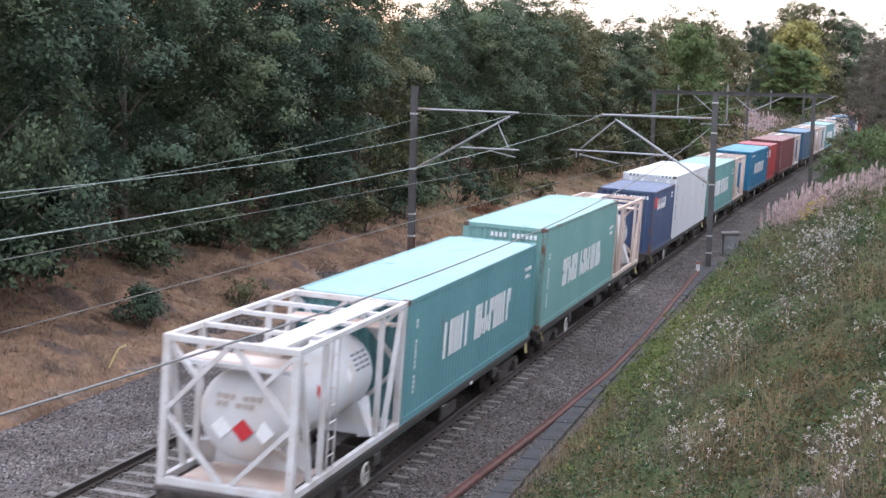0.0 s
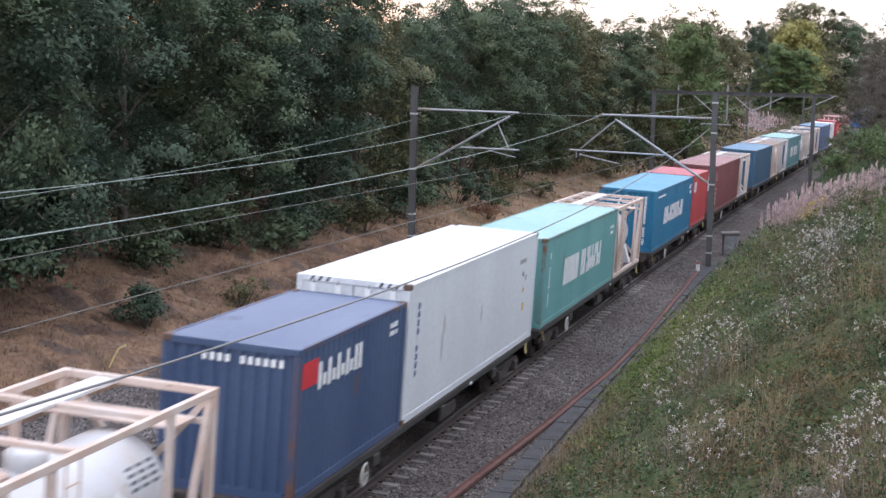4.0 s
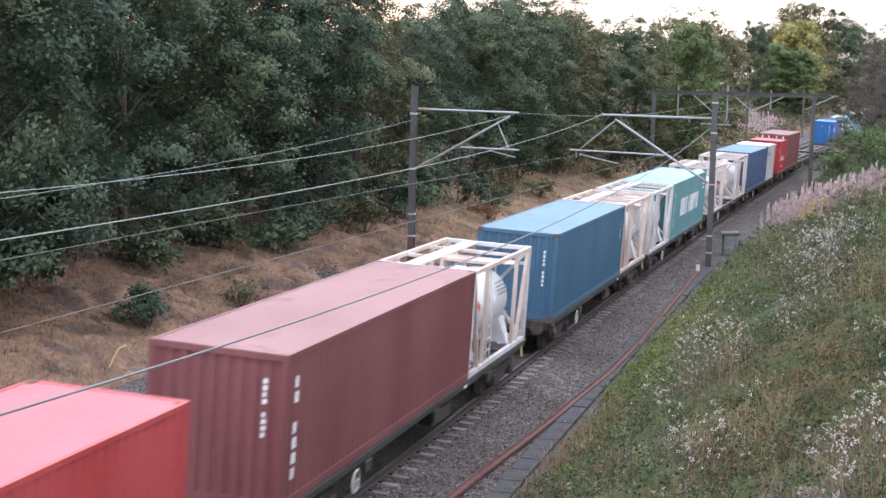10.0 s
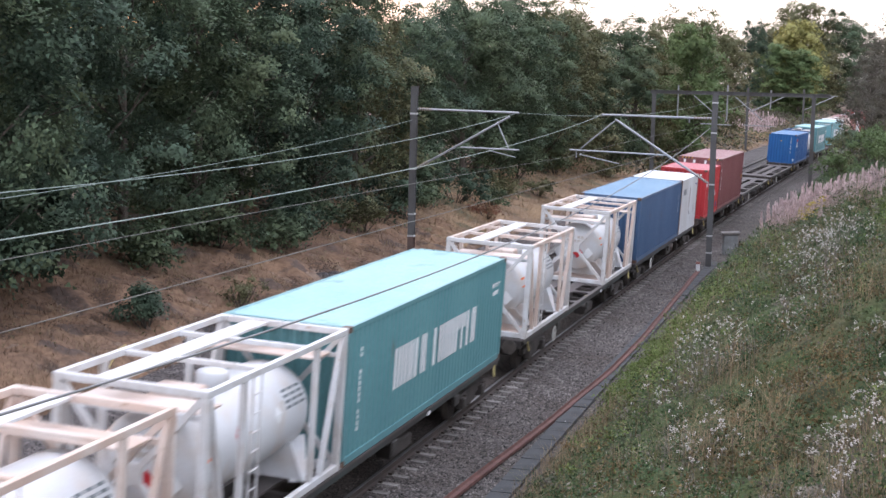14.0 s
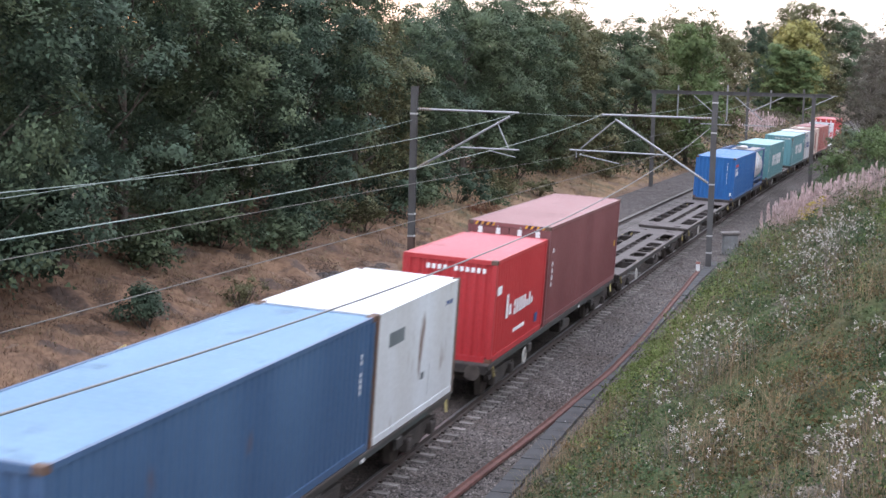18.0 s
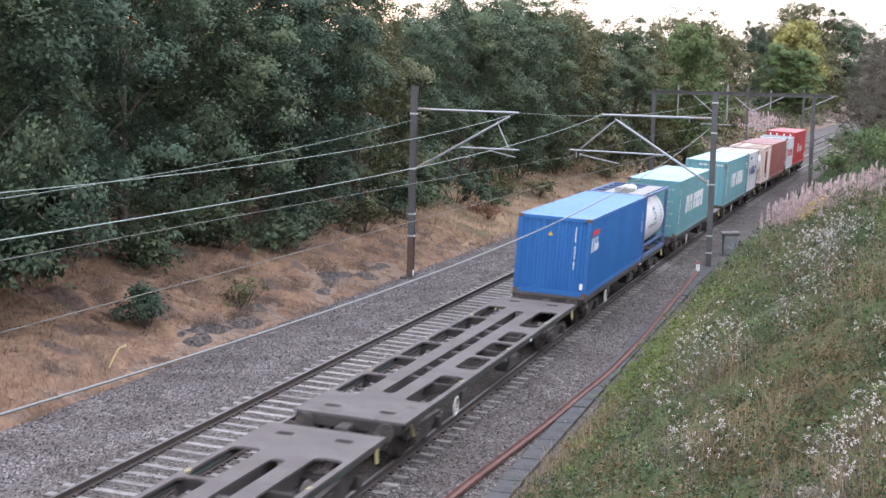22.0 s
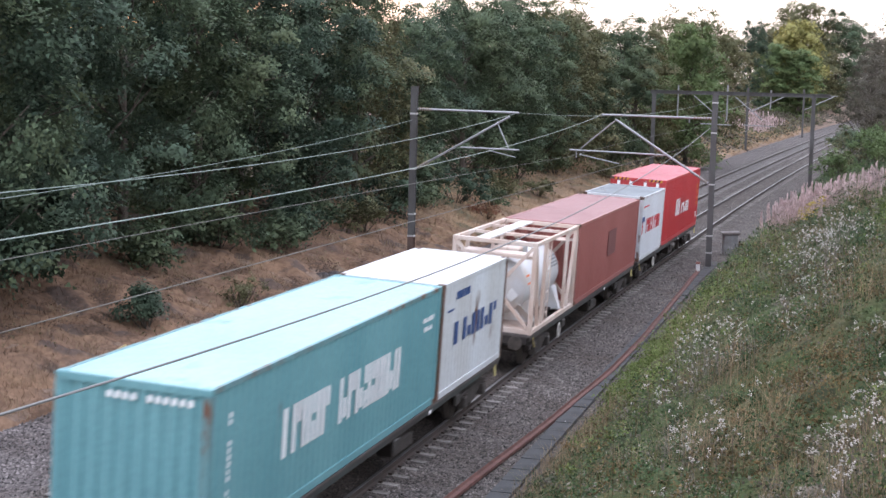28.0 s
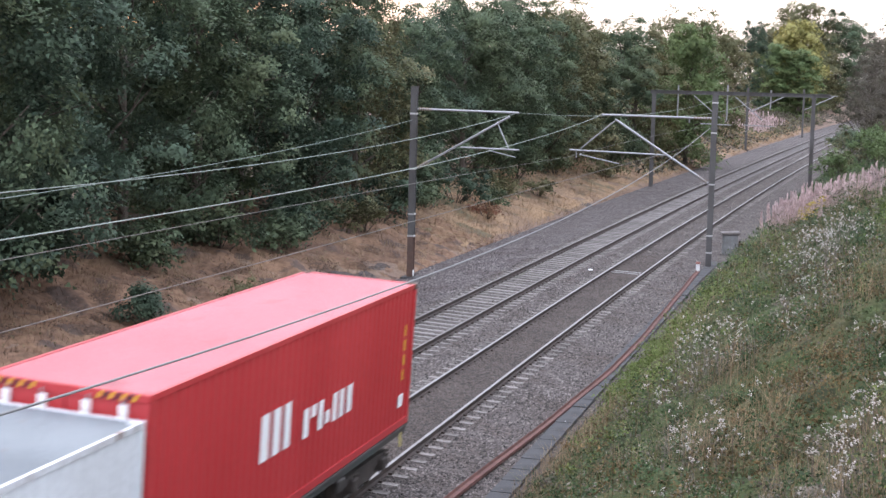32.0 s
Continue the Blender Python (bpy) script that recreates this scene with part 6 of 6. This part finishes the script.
# dry grass on the far bank
LEFT_UP = unit(np.array([0.35, -0.15, 1.0]))
s, l = scatter(90000, 26, 130, -15.5, -8.3, 1.4)
thick = patchy(s, l, 0.35, 11.0)
keep = ((thick > -0.25) | (RNG.random(len(s)) < 0.45)) & ((l < -9.4) | (RNG.random(len(s)) < np.clip(0.45 + 1.6 * patchy(s, l, 0.6, 17.0), 0.04, 1))) & (RNG.random(len(s)) > 0.95 * spoil(s, l))
s, l, thick = s[keep], l[keep], thick[keep]
n = len(s)
roots = spots(s, l)
roots[:, 2] += [max(-0.02, tussocks(a, b) - 0.03) for a, b in zip(s, l)]
stuff("dry_grass", blades("dry_grass", roots, 0.05 + RNG.uniform(0.03, 0.22, n) * (0.9 + np.clip(thick, -0.3, 0.5)), RNG.uniform(0.006, 0.012, n), RNG.uniform(0.5, 1.8, n), GRASS_DRY, LEFT_UP), "dry brown grass on the bank below the trees", "grass")
s, l = scatter(26000, 28, 76, -15, -8.4, 1.0)
keep = (patchy(s, l, 0.7, 31.0) > 0.12)
s, l = s[keep], l[keep]
n = len(s)
roots = spots(s, l)
roots[:, 2] += [max(-0.02, tussocks(a, b) - 0.03) for a, b in zip(s, l)]
stuff("straw_grass", blades("straw_grass", roots, 0.05 + RNG.uniform(0.12, 0.42, n), RNG.uniform(0.005, 0.011, n), RNG.uniform(0.5, 1.5, n), GRASS_GOLD, LEFT_UP), "tall straw-coloured grass on the bank", "grass")
s, l = scatter(34000, 70, 270, -16, -8.4, 1.3)
keep = (patchy(s, l, 0.20, 31.0) > -0.25) & (RNG.random(len(s)) < (s - 66) / 14)
s, l = s[keep], l[keep]
n = len(s)
stuff("golden_grass", blades("golden_grass", spots(s, l), 0.08 + RNG.uniform(0.15, 0.50, n), RNG.uniform(0.008, 0.016, n) * (0.5 + s / 120), RNG.uniform(0.7, 2.2, n), GRASS_FAR, LEFT_UP), "golden dead grass below the wood further along", "grass")
# dark fallen leaves under the edge of the wood, put there for its shade
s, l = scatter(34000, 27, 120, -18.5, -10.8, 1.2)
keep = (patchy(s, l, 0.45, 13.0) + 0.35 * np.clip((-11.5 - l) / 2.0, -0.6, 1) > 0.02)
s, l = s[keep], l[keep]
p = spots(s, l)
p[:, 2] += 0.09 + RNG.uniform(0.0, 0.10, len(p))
stuff("leaf_litter", leaves("leaf_litter", p, unit(RNG.normal(size=(len(p), 3)) * 0.5 + np.array([0, 0, 1.0])), RNG.uniform(0.03, 0.075, len(p)), DEAD_FERN, shade=np.tile(LEFT_UP, (len(p), 1))), "dark fallen leaves and bracken, standing in for shade under the trees", "leaf litter")
# heaps of dark spoil and dead bracken at the foot of the bank
for k, (a, b, r) in enumerate(((44.5, -9.6, 0.7), (46.6, -9.4, 0.7), (49.8, -9.9, 0.9), (53.0, -10.2, 1.0), (43.0, -12.3, 0.8), (39.6, -10.9, 0.6), (57.0, -10.4, 0.9), (60.0, -9.9, 0.8), (36.4, -12.0, 0.7), (41.5, -11.6, 0.6), (47.5, -12.0, 0.9), (52.0, -12.2, 0.9), (64.0, -11.0, 0.8), (69.0, -10.4, 0.8))):
    n = 900
    d = unit(RNG.normal(size=(n, 3))) * (r * RNG.random((n, 1)) ** 0.4)
    g = beside(a, b, ground_z(b, a))
    c = np.array(g) + d * np.array([0.7, 1.2, 0.35]) + np.array([0, 0, 0.12])
    stuff("dead_bracken", leaves("dead_bracken", c, unit(d + np.array([0.2, 0, 0.6])), RNG.uniform(0.04, 0.10, n), DEAD_FERN, 0.35), "dark dead bracken and spoil on the dry bank", "plants")
s, l = scatter(7000, 26, 120, -17, -9.6, 1.2)
keep = (patchy(s, l, 0.3, 51.0) > 0.16)
s, l = s[keep], l[keep]
p = spots(s, l)
p[:, 2] += RNG.uniform(0.03, 0.35, len(p))
stuff("bank_brambles", leaves("bank_brambles", p, unit(RNG.normal(size=(len(p), 3)) + np.array([0, 0, 1.0])), RNG.uniform(0.04, 0.09, len(p)), LEAF_OLIVE, shade=np.tile(LEFT_UP, (len(p), 1))), "scattered dark brambles on the far bank", "brambles")
s, l = scatter(7000, 128, 300, -18, -9.5, 1.0)
p = spots(s, l)
p[:, 2] += RNG.uniform(0.1, 1.2, len(p)) * np.clip(patchy(s, l, 0.15, 91.0) + 0.3, 0, 1)
s2, l2 = scatter(15000, 128, 330, -24, -9.0, 1.0)
q = spots(s2, l2)
q[:, 2] += RNG.uniform(0.05, 1.3, len(q)) * np.clip(patchy(s2, l2, 0.12, 95.0) * 1.6 + 0.45, 0.1, 1)
stuff("bank_scrub", leaves("bank_scrub", q, unit(RNG.normal(size=(len(q), 3)) + np.array([0, 0, 1.0])), RNG.uniform(0.2, 0.45, len(q)), LEAF_BROWN, shade=np.tile(LEFT_UP, (len(q), 1))), "distant brown dying scrub on the far bank", "scrub")
stuff("bank_scrub", leaves("bank_scrub", p, unit(RNG.normal(size=(len(p), 3)) + np.array([0, 0, 1.0])), RNG.uniform(0.2, 0.45, len(p)), LEAF_OLIVE, shade=np.tile(LEFT_UP, (len(p), 1))), "distant olive scrub on the far bank", "scrub")

# the near bank: leafy herbs in uneven mounds
RIGHT_UP = unit(np.array([-0.40, -0.2, 1.0]))
s, l = scatter(150000, 11, 64, 3.8, 14.5, 1.6)


def cover(s, l):
    """Height of the herb layer: broad mounds with hollows between, and small tussocks on them."""
    mound = np.clip(patchy(s, l, 0.48, 5.0) * 2.2 + 0.25, 0, 1) * np.clip((l - 4.0) / 1.5, 0.05, 1)
    small = np.clip(patchy(s, l, 2.0, 9.0) * 1.5 + 0.40, 0, 1)
    return (0.06 + 1.30 * mound + 0.48 * small * (0.4 + 0.6 * mound)) * np.clip((l - 3.8) / 1.0, 0.15, 1)


def low_cover(a, b):
    return 0.40 * float(cover(np.array([a]), np.array([b]))[0]) - (0.3 if b < 3.75 else 0.0)


mat_sheet("undergrowth", [10.5 + 0.25 * i for i in range(218)], [3.7 + 0.25 * i for i in range(45)], low_cover, MAT_HERB, "mixed low green and brown undergrowth on the near bank")
h = cover(s, l)
hs, hl = (cover(s + 0.12, l) - h) / 0.12, (cover(s, l + 0.12) - h) / 0.12
p = spots(s, l)
n = len(p)
p[:, 2] += h * (0.95 - 0.55 * RNG.random(n) ** 2)
soft = unit(np.stack([-0.45 - 0.7 * hl, -0.7 * hs, np.ones(n)], 1) + 0.15 * RNG.normal(size=(n, 3)))
kind = patchy(s, l, 0.34, 21.0) * 1.7 + 0.14 * RNG.normal(size=n)


def zone(s0, l0, ds, dl):
    return np.exp(-((s - s0) / ds) ** 2 - ((l - l0) / dl) ** 2)


pale = 1.5 * zone(43.0, 5.2, 10.0, 1.6) - 0.8 * zone(24.0, 8.2, 6.0, 2.0) - 0.5 * zone(30.0, 9.6, 6.0, 1.5)
other = patchy(s, l, 0.55, 61.0) * 1.25 + 0.16 * RNG.normal(size=n) - 0.75 * zone(30.0, 9.5, 6.0, 1.2) - 0.5 * zone(21.5, 10.2, 2.5, 1.0) + 0.75 * zone(29.6, 7.3, 2.6, 0.8) + 0.7 * zone(17.5, 10.0, 2.5, 1.0) + 0.75 * zone(38.5, 9.2, 3.5, 1.0)
nrm = unit(RNG.normal(size=(n, 3)) * 0.8 + np.array([0, -0.3, 1.0]))
size = RNG.uniform(0.022, 0.050, n) * (0.85 + s / 150.0)
light = kind + pale > 0.42
grey = ~light & (other > 0.55)
russet = ~light & ~grey & (other < -0.42)
for nm, sel, mat, lab in (("bank_herbs", ~light & ~grey & ~russet, HERB, "dark green herbs and brambles covering the bank"), ("light_herbs", light, HERB_LIGHT, "light green leafy herbs on the bank"),
                          ("seeding_herbs", grey, HERB_GREY, "greyish seeding herbs on the bank"), ("russet_herbs", russet, HERB_RUSSET, "russet dying leaves on the bank")):
    stuff(nm, pointed(nm, p[sel], nrm[sel], size[sel], mat, soft[sel]), lab, "plants")
s, l = scatter(30000, 55, 160, 3.7, 15, 1.2)
p = spots(s, l)
p[:, 2] += RNG.uniform(0.05, 0.6, len(p))
stuff("bank_herbs", leaves("bank_herbs", p, unit(RNG.normal(size=(len(p), 3)) * 0.8 + np.array([0, -0.3, 1.0])), RNG.uniform(0.10, 0.22, len(p)), HERB, 0.55, np.tile(RIGHT_UP, (len(p), 1))), "green herbs on the distant bank", "plants")

# clumps of herbs, brambles and thistles standing over the low growth
s, l = scatter(2300, 10.5, 66, 3.95, 14.5, 1.35)
n = len(s)
deep = cover(s, l)
g = spots(s, l)
kind = 0.5 * patchy(s, l, 0.4, 21.0) + 0.35 * RNG.normal(size=n)
light = kind + 1.4 * zone(44.0, 5.0, 12.0, 1.7) - 0.7 * zone(24.0, 8.2, 6.0, 2.0) > 0.42
brown = patchy(s, l, 0.5, 61.0) * 0.9 + 0.40 * RNG.normal(size=n) + 0.65 * zone(30.0, 9.5, 6.0, 1.3) + 0.5 * zone(21.5, 10.2, 2.5, 1.0) + 0.35 * zone(64.0, 4.0, 6.0, 0.9)
seedy = patchy(s, l, 0.6, 67.0) * 0.9 + 0.40 * RNG.normal(size=n) + 0.85 * zone(29.6, 7.3, 2.8, 0.9) + 0.75 * zone(17.5, 10.0, 2.8, 1.1) + 0.85 * zone(38.5, 9.2, 4.0, 1.1)
clumps = {}
for i in range(n):
    far = 0.75 + s[i] / 110.0
    if l[i] < 4.8 and s[i] < 36 and RNG.random() < 0.75:
        continue
    r = RNG.uniform(0.16, 0.42) * (1.9 if RNG.random() < 0.08 and l[i] > 6 else 1.0) * (0.6 + 0.4 * min(1.0, (l[i] - 3.6) / 1.5)) * far ** 0.3
    tall = r * RNG.uniform(0.9, 2.0) + 0.42 * deep[i]
    mat = HERB_LIGHT if light[i] else HERB_GREY if seedy[i] > 0.55 else HERB_RUSSET if brown[i] > 0.50 else HERB
    lobes = [(g[i, 0] + RNG.normal() * r * 0.5, g[i, 1] + RNG.normal() * r * 0.5, g[i, 2] + tall * RNG.uniform(0.25, 0.85), r * RNG.uniform(0.35, 0.65)) for _ in range(4)]
    got = tufted(lobes, 170, 16, 0.075 * far ** 0.5)
    clumps.setdefault(mat.name, (mat, []))[1].append((*got, RNG.uniform(0.024, 0.060, 170) * far))
for mat, got in clumps.values():
    c, nn, soft, sz = (np.concatenate([q[i] for q in got]) for i in range(4))
    stuff("herb_clumps", pointed("herb_clumps", c, nn, sz, mat, soft), "clumps of herbs and brambles on the near bank", "plants")
s, l = scatter(2600, 12, 66, 4.3, 13, 1.3)
keep = patchy(s, l, 0.5, 81.0) > 0.17
s, l = s[keep], l[keep]
g = spots(s, l)
n, k = len(s), 16
h = cover(s, l) * 0.8 + RNG.uniform(0.3, 0.75, n)
z = RNG.uniform(0.25, 1.0, (n, k))
c = g[:, None, :] + RNG.normal(size=(n, k, 3)) * 0.045
c[..., 2] = g[:, None, 2] + z * h[:, None]
c = c.reshape(-1, 3)
stuff("stalk_leaves", leaves("stalk_leaves", c, unit(RNG.normal(size=(len(c), 3)) + np.array([0, 0, 0.4])), RNG.uniform(0.025, 0.07, len(c)), HERB_GREY, 0.4), "withered leaves and seed on tall stalks", "plants")
stuff("herb_stalks", blades("herb_stalks", g, h, np.full(n, 0.012), RNG.uniform(0, 0.25, n), HERB_RUSSET), "tall brown herb stalks on the near bank", "plants")

# rank grass and straw on the near bank
s, l = scatter(9000, 11, 70, 3.65, 14, 1.4)
n = len(s)
stuff("rank_grass", blades("rank_grass", spots(s, l), cover(s, l) + RNG.uniform(0.05, 0.35, n), RNG.uniform(0.004, 0.010, n), RNG.uniform(0.1, 0.9, n), GRASS_GREEN, RIGHT_UP), "rank green grass on the near bank", "grass")
s, l = scatter(64000, 11, 75, 3.6, 13, 1.4)
edge = np.clip(1 - np.abs(l - 4.3) / 1.2, 0, 1)
keep = (patchy(s, l, 0.55, 71.0) + 0.75 * edge * (s < 36) + 0.45 * zone(22.5, 8.9, 2.2, 0.9) + 0.40 * zone(16.5, 9.6, 3.0, 1.6) + 0.35 * zone(25.0, 6.0, 2.0, 0.7) > 0.30)
s, l = s[keep], l[keep]
n = len(s)
stuff("straw_grass", blades("straw_grass", spots(s, l), cover(s, l) + RNG.uniform(0.10, 0.55, n), RNG.uniform(0.005, 0.010, n), RNG.uniform(0.1, 1.1, n), GRASS_GOLD, RIGHT_UP), "straw-coloured seeding grass on the near bank", "grass")


def fluff_heads(name, groups, label):
    """White seed heads on thin stems, each a small loose knot of down."""
    base = np.array([(1, 0, 0), (-1, 0, 0), (0, 1, 0), (0, -1, 0), (0, 0, 1), (0, 0, -1)], float)
    tri = np.array([(0, 2, 4), (2, 1, 4), (1, 3, 4), (3, 0, 4), (2, 0, 5), (1, 2, 5), (3, 1, 5), (0, 3, 5)])
    vs, fs, roots, hts = [], [], [], []
    at = 0
    for s0, l0, spread, count in groups:
        for _ in range(count):
            a, b = s0 + RNG.normal() * spread * 0.95, l0 + RNG.normal() * spread * 0.55
            g = beside(a, b, ground_z(max(b, 3.4), a))
            h = float(cover(np.array([a]), np.array([max(b, 3.6)]))[0]) * 0.9 + RNG.uniform(0.30, 0.66)
            roots.append(g[:])
            hts.append(h)
            for _k in range(RNG.integers(1, 5)):
                c = np.array(g) + np.array([RNG.normal() * 0.08, RNG.normal() * 0.08, h * RNG.uniform(0.75, 1.0)])
                for _j in range(RNG.integers(4, 10)):
                    vs.append(base * RNG.uniform(0.006, 0.014) * RNG.uniform(0.6, 1.3, (6, 1)) + c + RNG.normal(size=3) * 0.016)
                    fs.append(tri + at)
                    at += 6
    stuff(name, raw_mesh(name, np.concatenate(vs), [np.concatenate(fs)], FLUFF), label, "seed heads")
    roots, hts = np.array(roots), np.array(hts)
    stuff("thistle_stems", blades("thistle_stems", roots, hts, np.full(len(roots), 0.016), RNG.uniform(0, 0.2, len(roots)), HERB_GREY), "thin dry thistle stems", "plants")


fluff_heads("seed_fluff", [(39.3, 8.95, 0.9, 130), (42.0, 9.5, 0.9, 70), (44.0, 8.6, 0.8, 40), (31.8, 6.9, 0.40, 18), (28.7, 7.86, 0.35, 20), (22.4, 7.8, 0.3, 18), (25.9, 10.4, 0.4, 12), (18.9, 9.95, 0.4, 18), (16.8, 10.4, 0.5, 30), (20.0, 10.5, 0.6, 22), 
                           (50, 8, 2, 20), (60, 5.0, 3, 12), (27, 9.0, 0.6, 6), (78, 3.9, 0.8, 14), (29.8, 7.3, 0.7, 30), (34.0, 8.9, 0.6, 22), (30.5, 6.4, 0.5, 12), (21.0, 8.2, 0.5, 14)], "white thistledown heads on the bank")


# rosebay gone to seed along the crest of the bank
def fireweed(s, l, name, label, k=30, size=(0.15, 0.27)):
    g = spots(s, l)
    c, nn, sz = [], [], []
    for q in g:
        h = RNG.uniform(0.9, 1.7)
        z = h * (0.30 + 0.70 * RNG.random(k))
        r = 0.10 * (1 - ((z / h) - 0.30) / 0.70 * 0.85)
        a = RNG.uniform(0, 6.28, k)
        c.append(q + np.stack([np.cos(a) * r, np.sin(a) * r, z], 1))
        nn.append(np.stack([np.cos(a), np.sin(a), np.full(k, 0.1)], 1))
        sz.append(RNG.uniform(*size, k))
    c, nn, sz = np.concatenate(c), unit(np.concatenate(nn)), np.concatenate(sz)[:, None]
    n = len(c)
    up = unit(np.array([0, 0, 1.0]) + 0.25 * RNG.normal(size=(n, 3)))
    b = np.cross(nn, up)
    v = np.stack([c - up * sz * 0.5, c + b * sz * 0.2, c + up * sz * 0.6, c - b * sz * 0.2], 1).reshape(-1, 3)
    stuff(name, raw_mesh(name, v, [np.arange(4 * n).reshape(n, 4)], FIREWEED), label, "plants")


k = RNG.random(300)
fireweed(86 - 26 * k + RNG.normal(size=300) * 2.0, 4.8 + 6.2 * k + RNG.normal(size=300) * 0.5, "fireweed", "pinkish-grey seeding fireweed spikes on the bank")
s, l = scatter(260, 215, 250, -17, -11)
fireweed(s, l, "fireweed", "distant pale pink seeding fireweed", 16, (0.3, 0.5))
s, l = scatter(150, 69.2, 71.4, 6.9, 8.1)
p = spots(s, l)
p[:, 2] += RNG.uniform(0.5, 1.15, len(p))
stuff("ragwort", leaves("ragwort", p, unit(RNG.normal(size=(len(p), 3)) + np.array([0, 0, 1])), RNG.uniform(0.08, 0.16, len(p)), RAGWORT), "yellow flowering ragwort clump", "plants")

# thinner growth on the rest of the banks
s, l = scatter(16000, -40, 12, 3.7, 22)
p = spots(s, l)
p[:, 2] += RNG.uniform(0.02, 0.5, len(p))
stuff("bank_herbs", leaves("bank_herbs", p, unit(RNG.normal(size=(len(p), 3)) * 0.8 + np.array([0, 0, 1.0])), RNG.uniform(0.10, 0.26, len(p)), HERB, 0.55), "green herbs on the grassy bank", "plants")
s, l = scatter(9000, -40, 27, -16, -8.4)
n = len(s)
stuff("dry_grass", blades("dry_grass", spots(s, l), RNG.uniform(0.15, 0.45, n), RNG.uniform(0.03, 0.06, n), RNG.uniform(0.5, 1.5, n), GRASS_DRY), "dry brown grass on the bank", "grass")

# far woods round the place
c, nrm, sz = [], [], []
for i in range(130):
    a = RNG.uniform(0, 2 * np.pi)
    d = RNG.uniform(380, 700)
    x, y = d * math.sin(a), d * math.cos(a)
    lobes = [(x + RNG.normal() * 9, y + RNG.normal() * 9, RNG.uniform(3, 13), RNG.uniform(4, 7)) for _ in range(5)]
    q, w = crown_points(lobes, 260)
    c.append(q)
    nrm.append(w)
stuff("far_woods", leaves("far_woods", np.concatenate(c), np.concatenate(nrm), RNG.uniform(1.4, 2.6, 130 * 260), LEAF_OAK), "distant dark woods along the horizon", "woods")

# ---- loose stones over the ballast ----
def stones(count):
    s = 14 + 60 * RNG.random(count) ** 1.2
    l = RNG.uniform(-8.6, 3.1, count)
    near = np.abs(np.abs(l) - 0.7525) < 0.1
    far = np.abs(np.abs(l - FAR_X) - 0.7525) < 0.1
    tie = (np.abs(l - FAR_X) < 1.2) & (RNG.random(count) < 0.8)
    keep = ~(near | far | tie)
    s, l = s[keep], l[keep]
    oily = np.abs(l) < 0.66
    pale = l < -4.75
    lay_stones(s[~oily & ~pale], l[~oily & ~pale], STONES, "loose grey ballast stones between and beside the rails")
    lay_stones(s[pale], l[pale], STONES_PALE, "pale loose ballast stones beyond the far track")
    lay_stones(s[oily], l[oily], STONES_DARK, "oil-stained dark stones between the near rails")


def lay_stones(s, l, mat, label):
    n = len(s)
    base = np.array([(1, 0, -0.3), (-1, 0, -0.3), (0, 1, -0.3), (0, -1, -0.3), (0.2, 0.1, 1)], float)
    tri = np.array([(0, 2, 4), (2, 1, 4), (1, 3, 4), (3, 0, 4)])
    p = np.array([beside(a, b, bed_z(b) + 0.012) for a, b in zip(s, l)])
    ang = RNG.uniform(0, 6.28, n)
    ca, sa = np.cos(ang)[:, None], np.sin(ang)[:, None]
    r = RNG.uniform(0.018, 0.052, n)[:, None]
    b = base[None] * RNG.uniform(0.6, 1.3, (n, 5, 1)) * np.array([1, 0.8, 0.65])
    x = b[..., 0] * ca - b[..., 1] * sa
    y = b[..., 0] * sa + b[..., 1] * ca
    v = np.stack([x, y, b[..., 2] + 0.25 * x], -1) * r[:, :, None] + p[:, None, :]
    f = tri[None] + np.arange(n)[:, None, None] * 5
    stuff("ballast_stones", raw_mesh("ballast_stones", v.reshape(-1, 3), [f.reshape(-1, 3)], mat), label, "stones")


stones(105000)
s = RNG.uniform(70, 130, 16000)
l = RNG.uniform(-8.4, 2.8, 16000)
keep = (np.abs(np.abs(l) - 0.7525) > 0.12) & (np.abs(l - FAR_X) > 1.2)
lay_stones(s[keep], l[keep], STONES, "loose grey ballast stones further along the line")

# ---- sleepers and rails ----
track("track_near", 0.0, 0.0, "near railway track with shiny rails and half-buried sleepers", SLEEPER_DIRTY, 150, 12.0, RAIL_TOP)
track("track_far", FAR_X, FAR_Z, "far railway track with rusty rails and pale concrete sleepers", SLEEPER, 150, 12.0, RAIL_DULL)


# ---- what moves ----
def motions():
    times = [float(t) for t in range(0, 33)]
    for ob, s, z in RIDERS:
        walk(ob, [(t, on_line(s - run(t)) @ Matrix.Translation((0, 0, z))) for t in times])
    ticks = [i / FPS for i in range(0, 32 * FPS + 1)]
    turn = [(t, Matrix.Rotation(run(t) / 0.42, 4, "X")) for t in ticks]
    for ax in TURNING:
        at = Matrix.Translation(ax.location)
        walk(ax, [(t, at @ m) for t, m in turn])


motions()
